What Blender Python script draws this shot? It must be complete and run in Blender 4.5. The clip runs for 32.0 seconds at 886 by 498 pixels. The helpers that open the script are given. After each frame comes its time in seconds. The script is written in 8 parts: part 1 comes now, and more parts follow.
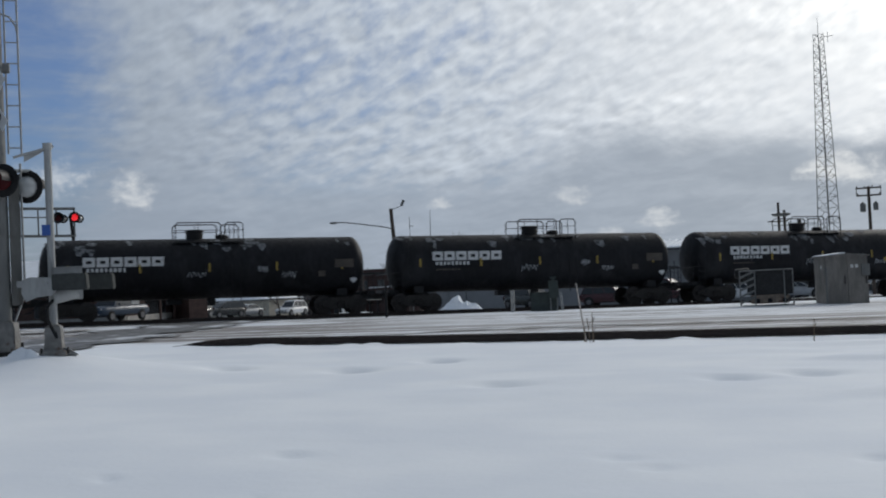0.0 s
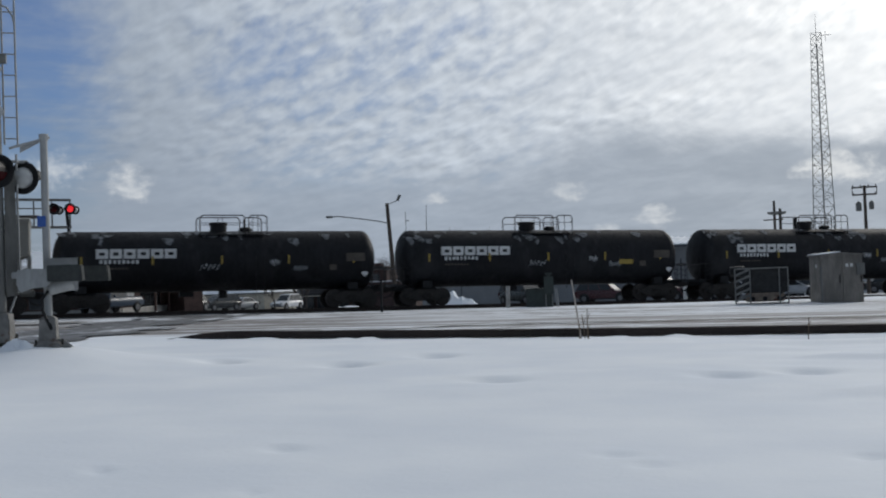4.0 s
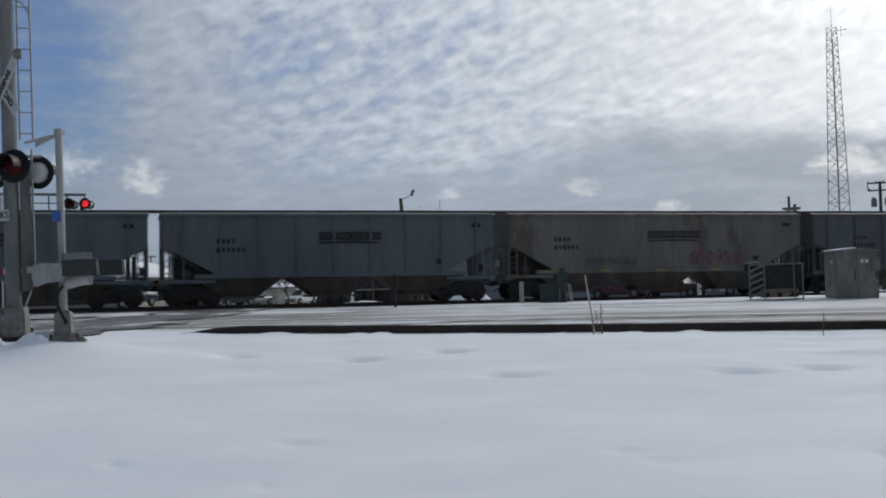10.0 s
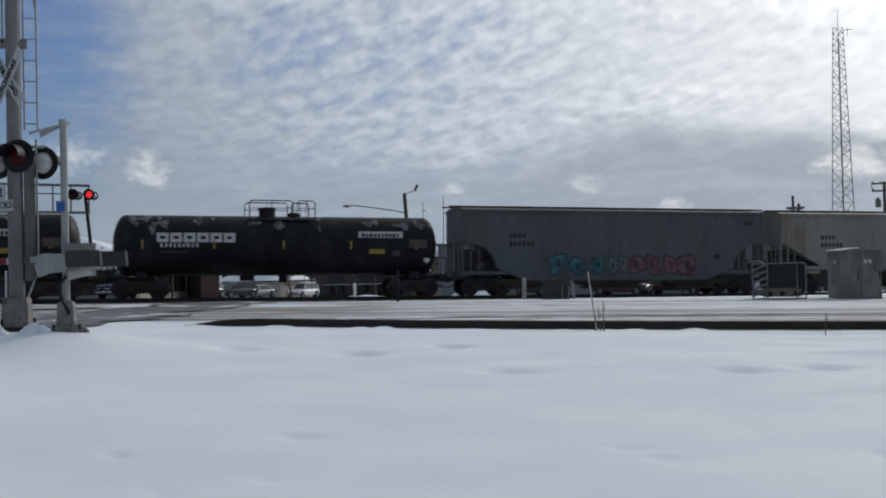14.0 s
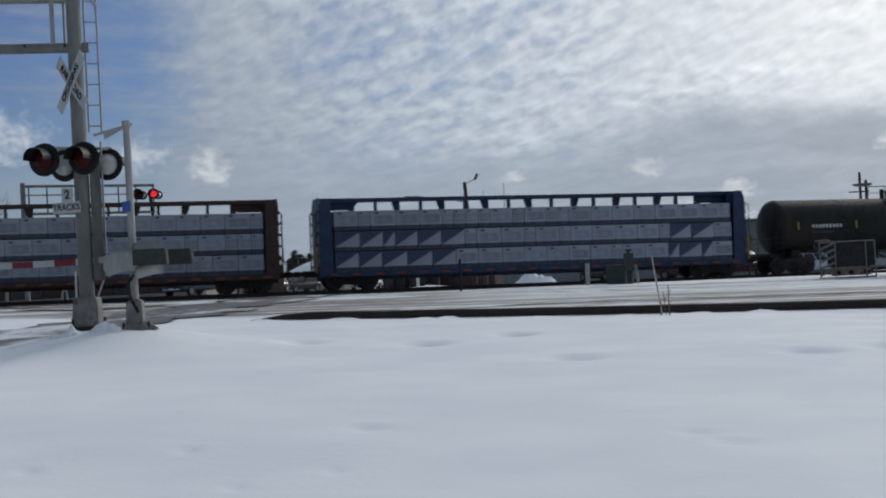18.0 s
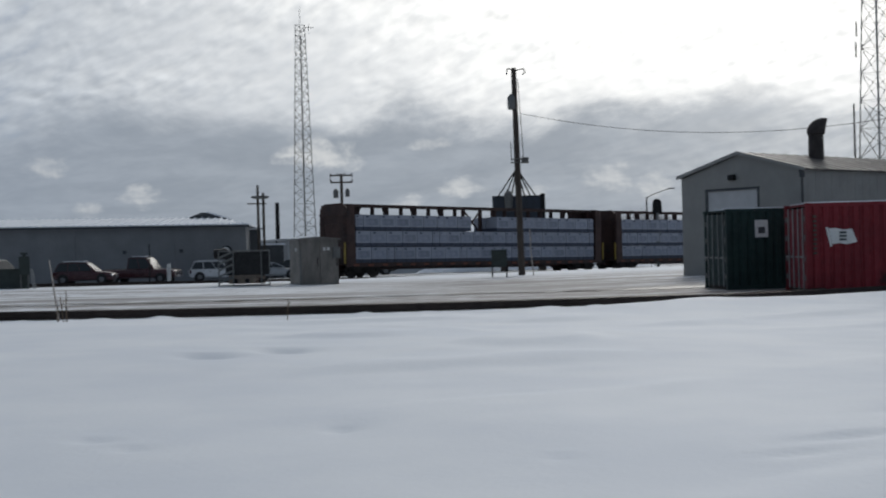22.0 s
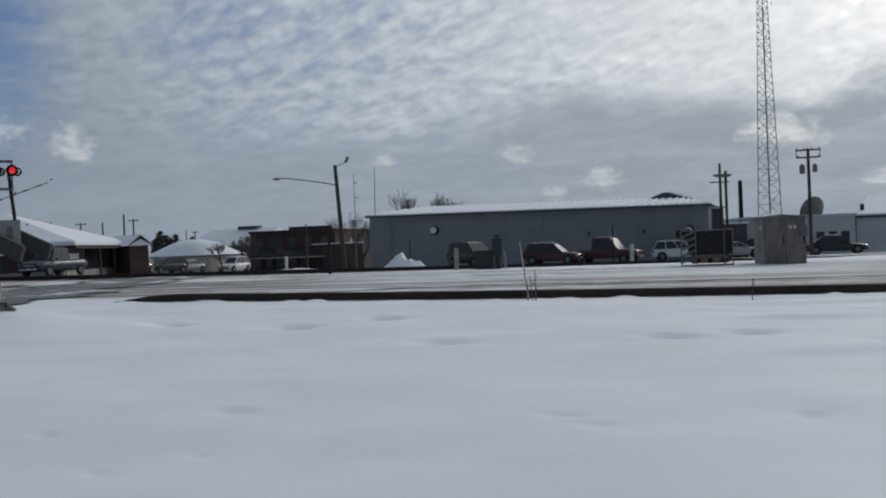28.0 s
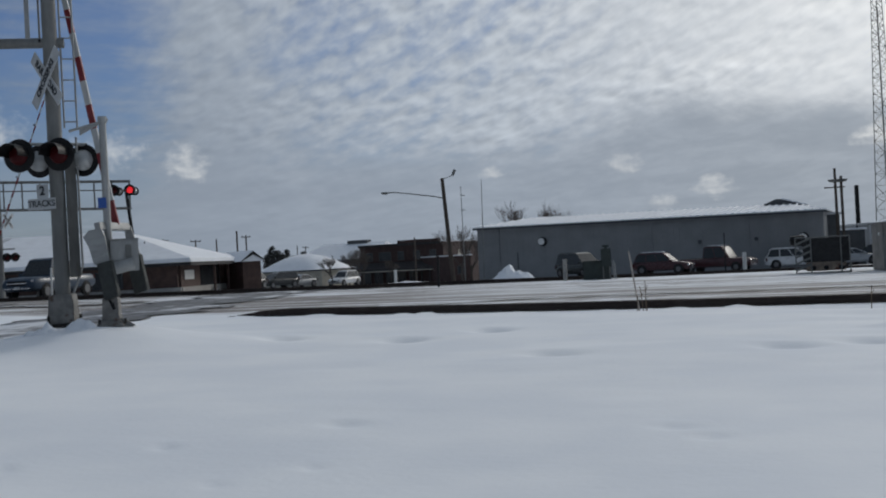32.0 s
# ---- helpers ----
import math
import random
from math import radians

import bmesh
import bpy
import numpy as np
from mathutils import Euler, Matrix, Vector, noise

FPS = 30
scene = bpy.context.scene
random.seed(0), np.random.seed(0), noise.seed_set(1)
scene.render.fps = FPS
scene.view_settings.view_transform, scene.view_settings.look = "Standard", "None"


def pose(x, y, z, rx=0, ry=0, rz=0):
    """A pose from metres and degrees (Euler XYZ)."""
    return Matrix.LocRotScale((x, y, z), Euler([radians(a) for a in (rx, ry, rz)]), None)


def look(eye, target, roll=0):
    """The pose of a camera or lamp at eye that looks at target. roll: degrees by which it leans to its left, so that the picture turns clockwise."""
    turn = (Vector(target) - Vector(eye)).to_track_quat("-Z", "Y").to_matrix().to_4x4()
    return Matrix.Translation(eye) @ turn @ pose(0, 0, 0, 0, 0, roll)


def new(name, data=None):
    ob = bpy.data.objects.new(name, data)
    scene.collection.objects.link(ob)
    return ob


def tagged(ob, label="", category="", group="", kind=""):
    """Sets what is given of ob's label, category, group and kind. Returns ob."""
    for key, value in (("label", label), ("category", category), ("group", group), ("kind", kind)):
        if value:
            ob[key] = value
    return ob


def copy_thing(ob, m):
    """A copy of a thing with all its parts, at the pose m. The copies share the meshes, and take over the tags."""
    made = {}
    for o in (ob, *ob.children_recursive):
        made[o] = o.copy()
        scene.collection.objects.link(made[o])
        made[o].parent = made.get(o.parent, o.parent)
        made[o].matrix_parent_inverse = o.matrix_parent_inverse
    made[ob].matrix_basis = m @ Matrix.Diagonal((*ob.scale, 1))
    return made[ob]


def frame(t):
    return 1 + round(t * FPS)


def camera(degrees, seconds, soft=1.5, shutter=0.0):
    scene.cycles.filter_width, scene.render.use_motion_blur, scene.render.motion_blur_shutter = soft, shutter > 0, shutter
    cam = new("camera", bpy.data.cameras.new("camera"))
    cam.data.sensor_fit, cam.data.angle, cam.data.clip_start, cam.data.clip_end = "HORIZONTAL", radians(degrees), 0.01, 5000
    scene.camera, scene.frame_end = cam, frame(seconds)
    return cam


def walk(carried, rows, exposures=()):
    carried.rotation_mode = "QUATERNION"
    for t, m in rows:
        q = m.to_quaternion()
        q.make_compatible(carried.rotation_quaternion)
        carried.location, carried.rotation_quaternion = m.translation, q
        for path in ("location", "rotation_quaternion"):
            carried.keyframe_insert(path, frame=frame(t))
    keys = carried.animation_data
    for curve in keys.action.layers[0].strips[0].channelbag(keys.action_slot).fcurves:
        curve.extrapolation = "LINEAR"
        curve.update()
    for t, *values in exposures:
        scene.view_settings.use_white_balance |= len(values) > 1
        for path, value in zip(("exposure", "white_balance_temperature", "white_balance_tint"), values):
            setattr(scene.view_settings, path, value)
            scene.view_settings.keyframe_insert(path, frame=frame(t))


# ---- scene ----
EYE = (0.0, 0.0, 1.5)
LENS = 40.68
cam = camera(LENS, 32.0, soft=2.0, shutter=0.12)
# seconds, yaw, pitch, roll of the hand-held camera, which turns on one spot
TURN = (
    (0, -0.41, 1.81, 2.73),
    (0.5, -0.43, 1.80, 2.70),
    (1, -0.40, 1.80, 2.56),
    (1.5, -0.42, 1.79, 2.54),
    (2, -0.42, 1.79, 2.54),
    (2.5, -0.45, 1.80, 2.59),
    (3, -0.48, 1.73, 2.41),
    (3.5, -0.56, 1.65, 2.27),
    (5.5, -0.61, 1.32, 1.94),
    (6, -0.51, 1.25, 1.87),
    (6.5, -0.49, 1.12, 1.75),
    (7, -0.32, 1.08, 1.70),
    (7.5, -0.27, 1.04, 1.65),
    (8, -0.20, 1.08, 1.80),
    (8.5, -0.11, 1.16, 1.83),
    (9, -0.10, 1.28, 1.97),
    (9.5, -0.03, 1.31, 2.02),
    (10, 0.02, 1.36, 2.06),
    (10.5, 0.03, 1.36, 2.14),
    (11, 0.08, 1.35, 2.15),
    (11.5, 0.09, 1.33, 2.02),
    (12, 0.09, 1.35, 1.99),
    (12.5, 0.14, 1.38, 2.19),
    (13, 0.07, 1.30, 1.55),
    (13.5, 0.06, 1.20, 1.27),
    (15.5, 1.19, 0.89, 2.48),
    (16, 1.56, 0.72, 2.95),
    (16.5, 1.94, 0.59, 2.90),
    (17, 2.30, 0.58, 2.89),
    (17.5, 2.61, 0.70, 2.84),
    (18, 3.15, 0.72, 3.02),
    (18.5, 3.74, 0.74, 3.09),
    (19, 4.54, 0.52, 3.65),
    (19.5, 3.88, 0.14, 3.61),
    (20, 0.67, -1.42, 3.66),
    (20.5, -3.20, -1.73, 3.48),
    (21, -9.36, -1.11, 2.29),
    (21.5, -17.52, -0.68, 1.83),
    (22, -25.00, -0.09, 1.46),
    (22.5, -30.98, 0.14, 1.00),
    (23, -32.76, 0.41, 0.92),
    (23.5, -30.65, 0.62, 0.91),
    (24, -28.88, 0.80, 1.08),
    (24.5, -23.84, 0.91, 1.24),
    (25, -15.11, 1.07, 1.39),
    (25.5, -11.65, 0.78, 1.87),
    (26, -10.06, 0.50, 2.71),
    (26.5, -7.34, 0.24, 2.59),
    (28.5, -2.12, -0.38, 2.41),
    (29, -0.69, -0.09, 2.73),
    (29.5, 0.97, 0.17, 3.18),
    (30, 2.60, 0.38, 3.18),
    (30.5, 4.21, 0.58, 3.07),
    (31, 4.20, 0.59, 3.34),
    (31.5, 2.90, 0.43, 3.29),
    (32, 2.08, 0.47, 3.12),
)
EXPOSE = ((0.0, -0.22), (19.0, -0.19), (20.5, -0.18), (21.0, -0.14), (21.5, -0.28), (22.0, -0.46), (23.0, -0.54), (24.0, -0.64), (25.0, -0.62), (26.0, -0.50), (28.5, -0.42), (32.0, -0.42))
walk(cam, [(t, pose(*EYE, 90 + p, r, y)) for t, y, p, r in TURN], EXPOSE)

# ---- world and sun ----
SUN_AZ, SUN_EL = -39.0, 27.0
HEAPS = (
    (14.0, 4.95, 0.9, 1.0, 0.50), (23.4, 6.4, 2.2, 1.4, 0.35), (17.6, 5.5, 1.6, 0.9, 0.35), (-19.2, 4.4, 1.7, 0.85, 0.85),
    (-10.9, 2.65, 0.8, 0.6, 0.50), (-8.6, 2.1, 0.7, 0.4, 0.35), (-6.7, 4.0, 0.8, 0.6, 0.30), (-0.5, 3.9, 0.6, 0.3, 0.40),
    (-26.0, 2.75, 0.95, 0.55, 0.72), (-23.4, 2.1, 0.65, 0.36, 0.60), (-24.6, 4.9, 1.0, 0.35, 0.42), (-32.9, 3.0, 1.0, 0.8, 0.60), (-35.0, 2.5, 0.8, 0.7, 0.55), (-29.2, 2.3, 0.8, 0.55, 0.45),
)


def way(az, el=0.0):
    a, e = radians(az), radians(el)
    return Vector((-math.sin(a) * math.cos(e), math.cos(a) * math.cos(e), math.sin(e)))


def build_world():
    w = bpy.data.worlds.new("winter_sky")
    scene.world = w
    w.use_nodes = True
    nt = w.node_tree
    nt.nodes.clear()
    N, L = nt.nodes.new, nt.links.new

    def math_node(op, a, b=None, c=None):
        n = N("ShaderNodeMath")
        n.operation = op
        for k, v in enumerate((a, b, c)):
            if v is None:
                continue
            if isinstance(v, (int, float)):
                n.inputs[k].default_value = v
            else:
                L(v, n.inputs[k])
        return n.outputs[0]

    def mix(f, a, b):
        n = N("ShaderNodeMix")
        n.data_type = "RGBA"
        for k, v in ((0, f), (6, a), (7, b)):
            if isinstance(v, (int, float)):
                n.inputs[k].default_value = v
            elif isinstance(v, tuple):
                n.inputs[k].default_value = (*v, 1)
            else:
                L(v, n.inputs[k])
        return n.outputs[2]

    def ramp(v, lo, hi):
        n = N("ShaderNodeMapRange")
        n.interpolation_type = "SMOOTHSTEP"
        L(v, n.inputs[0])
        n.inputs[1].default_value, n.inputs[2].default_value = lo, hi
        return n.outputs[0]

    def noise_node(vec, scale, detail, rough=0.5, warp=0.0):
        n = N("ShaderNodeTexNoise")
        L(vec, n.inputs["Vector"])
        n.inputs["Scale"].default_value, n.inputs["Detail"].default_value = scale, detail
        n.inputs["Roughness"].default_value, n.inputs["Distortion"].default_value = rough, warp
        return n.outputs["Fac"]

    sky = N("ShaderNodeTexSky")
    sky.sky_type, sky.sun_disc = "NISHITA", False
    sky.sun_elevation, sky.sun_rotation = radians(SUN_EL), radians(-SUN_AZ)
    blue = N("ShaderNodeVectorMath")
    blue.operation = "MULTIPLY"
    L(sky.outputs[0], blue.inputs[0])
    blue.inputs[1].default_value = (0.045, 0.058, 0.088)

    tc = N("ShaderNodeTexCoord")
    sep = N("ShaderNodeSeparateXYZ")
    L(tc.outputs["Generated"], sep.inputs[0])
    x, y, z = sep.outputs
    # how near to the sun, as a cosine
    dot = N("ShaderNodeVectorMath")
    dot.operation = "DOT_PRODUCT"
    L(tc.outputs["Generated"], dot.inputs[0])
    dot.inputs[1].default_value = way(SUN_AZ, SUN_EL)
    c = dot.outputs["Value"]
    glow = ramp(c, 0.88, 0.99)
    wide = ramp(c, 0.74, 0.96)
    back = ramp(c, 0.42, 0.80)
    # bearing (to the right) and a height that packs the cloud rows closer towards the horizon
    az = math_node("ARCTAN2", x, y)
    tall = math_node("MULTIPLY", math_node("LOGARITHM", math_node("ADD", math_node("MAXIMUM", z, 0.0), 0.12), math.e), 0.28)
    dome = N("ShaderNodeCombineXYZ")
    L(az, dome.inputs[0])
    L(tall, dome.inputs[1])

    def along(tilt, long_, high, dx=0.0, dy=0.0):
        n = N("ShaderNodeMapping")
        n.vector_type = "TEXTURE"
        n.inputs["Location"].default_value = (dx, dy, 0)
        n.inputs["Rotation"].default_value = (0, 0, radians(tilt))
        n.inputs["Scale"].default_value = (long_, high, 1)
        L(dome.outputs[0], n.inputs["Vector"])
        return n.outputs[0]

    def toward(a, e, near, rim):
        n = N("ShaderNodeVectorMath")
        n.operation = "DOT_PRODUCT"
        L(tc.outputs["Generated"], n.inputs[0])
        n.inputs[1].default_value = way(a, e)
        return ramp(n.outputs["Value"], math.cos(radians(rim)), math.cos(radians(near)))

    def centred(v, k):
        return math_node("MULTIPLY", math_node("SUBTRACT", v, 0.5), k)

    # rows of small puffs that rise to the right, and the same rows shifted towards the sun for their lit sides
    puff = noise_node(along(20, 0.0225, 0.0125), 1.0, 3, 0.5, 0.12)
    lump = noise_node(along(20, 0.0225, 0.0125), 1.0, 1.5, 0.45, 0.12)
    shifted = noise_node(along(20, 0.0225, 0.0125, 0.0030, 0.0040), 1.0, 1.5, 0.45, 0.12)
    fine = noise_node(along(30, 0.0085, 0.0055), 1.0, 3, 0.55, 0.1)
    big = noise_node(along(12, 0.17, 0.07), 1.0, 4, 0.55, 0.4)
    # long flat wisps on the thin side of the sheet
    wisp = noise_node(along(-2, 0.075, 0.014), 1.0, 4, 0.55, 0.25)
    thin_side = math_node("MULTIPLY", toward(24.0, 7.0, 4.0, 13.0), 0.8)
    body = math_node("ADD", 0.5, math_node("ADD", centred(puff, 0.62), math_node("ADD", centred(fine, 0.14), centred(big, 0.25))))
    wispy = math_node("ADD", 0.5, math_node("ADD", centred(wisp, 0.62), centred(fine, 0.08)))
    # the ripples fade into a smooth veil away from the middle of the sheet
    calm = math_node("ADD", 0.20, math_node("MULTIPLY", math_node("MAXIMUM", toward(1.0, 11.0, 5.0, 18.0), math_node("MULTIPLY", wide, 0.65)), 0.55))
    calm = math_node("MAXIMUM", 0.12, math_node("ADD", calm, centred(big, 1.5)))
    body = math_node("ADD", 0.5, math_node("MULTIPLY", math_node("SUBTRACT", body, 0.5), calm))
    lit = math_node("MULTIPLY", math_node("SUBTRACT", lump, shifted), math_node("MULTIPLY", calm, 0.6))
    texture = math_node("ADD", math_node("MULTIPLY", body, math_node("SUBTRACT", 1.0, thin_side)), math_node("MULTIPLY", wispy, thin_side))
    # thin places in the sheet
    thin = math_node("ADD", math_node("MULTIPLY", toward(2.5, 10.5, 0.5, 12.0), 0.18), math_node("MULTIPLY", toward(22.5, 9.0, 3.0, 11.0), 0.42))
    thin = math_node("ADD", thin, math_node("MULTIPLY", toward(-25.0, 13.5, 1.0, 6.0), 0.13))
    gap = math_node("ADD", texture, centred(big, 0.42))
    gap = math_node("SUBTRACT", math_node("ADD", gap, math_node("MULTIPLY", wide, 0.20)), thin)
    cover = ramp(gap, 0.0, 0.42)
    low = ramp(z, 0.13, 0.07)
    right = ramp(az, -0.36, -0.16)
    cover = math_node("MAXIMUM", cover, math_node("MULTIPLY", low, math_node("ADD", 0.52, math_node("MULTIPLY", right, 0.44))))
    # thin white veil over the blue
    cover = math_node("MAXIMUM", cover, math_node("ADD", 0.06, math_node("MULTIPLY", ramp(wisp, 0.35, 0.7), 0.25)))
    cloud = mix(ramp(texture, 0.36, 0.66), (0.55, 0.625, 0.73), (0.70, 0.775, 0.865))
    cloud = mix(back, mix(ramp(texture, 0.36, 0.66), (0.22, 0.283, 0.378), (0.27, 0.338, 0.435)), cloud)
    cloud = mix(wide, cloud, mix(ramp(body, 0.38, 0.62), (1.00, 1.05, 1.10), (1.36, 1.38, 1.38)))
    cloud = mix(glow, cloud, mix(ramp(body, 0.38, 0.60), (1.65, 1.65, 1.62), (2.15, 2.13, 2.05)))
    shade = N("ShaderNodeVectorMath")
    shade.operation = "SCALE"
    L(cloud, shade.inputs[0])
    L(math_node("ADD", 1.0, lit), shade.inputs["Scale"])
    cloud = shade.outputs[0]
    # grey bank low down with a ragged upper edge
    round_ = N("ShaderNodeCombineXYZ")
    L(az, round_.inputs[0])
    L(math_node("MULTIPLY", z, 1.8), round_.inputs[1])
    edge = noise_node(round_.outputs[0], 7.0, 7, 0.62, 0.25)
    side = ramp(az, -0.05, 0.27)
    h = math_node("ADD", z, math_node("MULTIPLY", math_node("SUBTRACT", edge, 0.5), 0.11))
    h = math_node("SUBTRACT", h, math_node("MULTIPLY", side, 0.022))
    bank = ramp(h, 0.108, 0.066)
    bank = math_node("MULTIPLY", bank, math_node("SUBTRACT", 1.0, math_node("MULTIPLY", ramp(az, 0.52, 0.78), 0.30)))
    grey = mix(side, (0.38, 0.445, 0.54), (0.375, 0.435, 0.515))
    grey = mix(ramp(noise_node(along(4, 0.075, 0.03), 1.0, 6, 0.62, 0.4), 0.35, 0.7), grey, mix(side, (0.43, 0.50, 0.60), (0.475, 0.54, 0.625)))
    cloud = mix(math_node("MULTIPLY", bank, math_node("ADD", 0.76, math_node("MULTIPLY", side, 0.10))), cloud, grey)
    out = mix(cover, blue.outputs[0], cloud)
    # single white heaps in front of the bank: bearing, height, half width, half height, strength
    crumb = noise_node(along(0, 0.017, 0.017), 1.0, 4, 0.5, 0.1)
    crumb_far = noise_node(along(0, 0.017, 0.017, 0.002, 0.0035), 1.0, 4, 0.5, 0.1)
    for a, e, hw, hh, k in HEAPS:
        u = math_node("DIVIDE", math_node("SUBTRACT", az, -radians(a)), radians(hw))
        v = math_node("DIVIDE", math_node("SUBTRACT", z, math.sin(radians(e))), radians(hh))
        # flat below, heaped above
        v = math_node("MULTIPLY", v, math_node("ADD", 1.0, math_node("MULTIPLY", math_node("LESS_THAN", v, 0.0), 0.5)))
        r = math_node("SQRT", math_node("ADD", math_node("MULTIPLY", u, u), math_node("MULTIPLY", v, v)))
        f = ramp(math_node("SUBTRACT", r, centred(crumb, 2.4)), 1.35, 0.30)
        f = math_node("MULTIPLY", f, math_node("ADD", k, math_node("MULTIPLY", math_node("SUBTRACT", crumb, crumb_far), 1.2)))
        out = mix(f, out, (0.92, 0.95, 0.97))
    bg = N("ShaderNodeBackground")
    L(out, bg.inputs[0])
    bg.inputs[1].default_value = 0.9
    o = N("ShaderNodeOutputWorld")
    L(bg.outputs[0], o.inputs[0])


build_world()
sun = new("sun", bpy.data.lights.new("sun", "SUN"))
sun.data.energy, sun.data.angle, sun.data.color = 1.2, radians(10), (1.0, 0.97, 0.93)
sun.matrix_basis = look(way(SUN_AZ, SUN_EL) * 50, (0, 0, 0))

# ---- materials ----
def mat(name, color, rough=0.7, metal=0.0, var=0.25, scale=2.0, fine=14.0, bump=0.15, stretch=(1, 1, 1), second=None, amount=0.5, spec=0.4, island=0.0):
    """A surface with colour variation at two sizes, a second colour in patches, and fine relief."""
    m = bpy.data.materials.new(name)
    m.use_nodes = True
    nt = m.node_tree
    N, L = nt.nodes.new, nt.links.new
    b = nt.nodes["Principled BSDF"]
    b.inputs["Roughness"].default_value, b.inputs["Metallic"].default_value = rough, metal
    b.inputs["Specular IOR Level"].default_value = spec
    tc, mp = N("ShaderNodeTexCoord"), N("ShaderNodeMapping")
    mp.inputs["Scale"].default_value = stretch
    L(tc.outputs["Object"], mp.inputs["Vector"])

    def tex(s, d, r=0.55):
        n = N("ShaderNodeTexNoise")
        L(mp.outputs[0], n.inputs["Vector"])
        n.inputs["Scale"].default_value, n.inputs["Detail"].default_value, n.inputs["Roughness"].default_value = s, d, r
        return n.outputs["Fac"]

    def mr(v, a, c, lo=0.0, hi=1.0):
        n = N("ShaderNodeMapRange")
        n.interpolation_type = "SMOOTHSTEP"
        L(v, n.inputs[0])
        n.inputs[1].default_value, n.inputs[2].default_value, n.inputs[3].default_value, n.inputs[4].default_value = a, c, lo, hi
        return n.outputs[0]

    def mixc(f, a, c, kind="MIX"):
        n = N("ShaderNodeMix")
        n.data_type, n.blend_type = "RGBA", kind
        for k, v in ((0, f), (6, a), (7, c)):
            if isinstance(v, (int, float)):
                n.inputs[k].default_value = v
            elif isinstance(v, tuple):
                n.inputs[k].default_value = (*v, 1)
            else:
                L(v, n.inputs[k])
        return n.outputs[2]

    g = tex(scale, 4)
    f = tex(fine, 3)
    dark = tuple(c * (1 - var) for c in color)
    light = tuple(min(1, c * (1 + var * 0.6)) for c in color)
    col = mixc(mr(g, 0.3, 0.7), dark, light)
    col = mixc(mr(f, 0.35, 0.7, 0.0, 0.35), col, dark)
    if second:
        p = tex(scale * 0.8, 6, 0.65)
        col = mixc(mr(p, 0.60 - 0.2 * amount, 0.72 - 0.2 * amount), col, second)
    oi = N("ShaderNodeObjectInfo")
    val = N("ShaderNodeMapRange")
    L(oi.outputs["Random"], val.inputs[0])
    val.inputs[3].default_value, val.inputs[4].default_value = 1 - island, 1 + island
    hsv = N("ShaderNodeHueSaturation")
    L(val.outputs[0], hsv.inputs["Value"])
    L(col, hsv.inputs["Color"])
    L(hsv.outputs[0], b.inputs["Base Color"])
    rr = mr(f, 0.3, 0.7, max(0.02, rough - 0.1), min(1, rough + 0.1))
    L(rr, b.inputs["Roughness"])
    if bump:
        bn = N("ShaderNodeBump")
        bn.inputs["Strength"].default_value, bn.inputs["Distance"].default_value = bump, 0.02
        L(f, bn.inputs["Height"])
        L(bn.outputs[0], b.inputs["Normal"])
    return m


def glow_mat(name, color, strength):
    m = mat(name, color, 0.2, var=0.1, bump=0)
    b = m.node_tree.nodes["Principled BSDF"]
    b.inputs["Emission Color"].default_value = (*color, 1)
    b.inputs["Emission Strength"].default_value = strength
    return m


def glass_mat(name, tint=(0.03, 0.035, 0.04)):
    return mat(name, tint, 0.12, var=0.1, bump=0, spec=0.35)


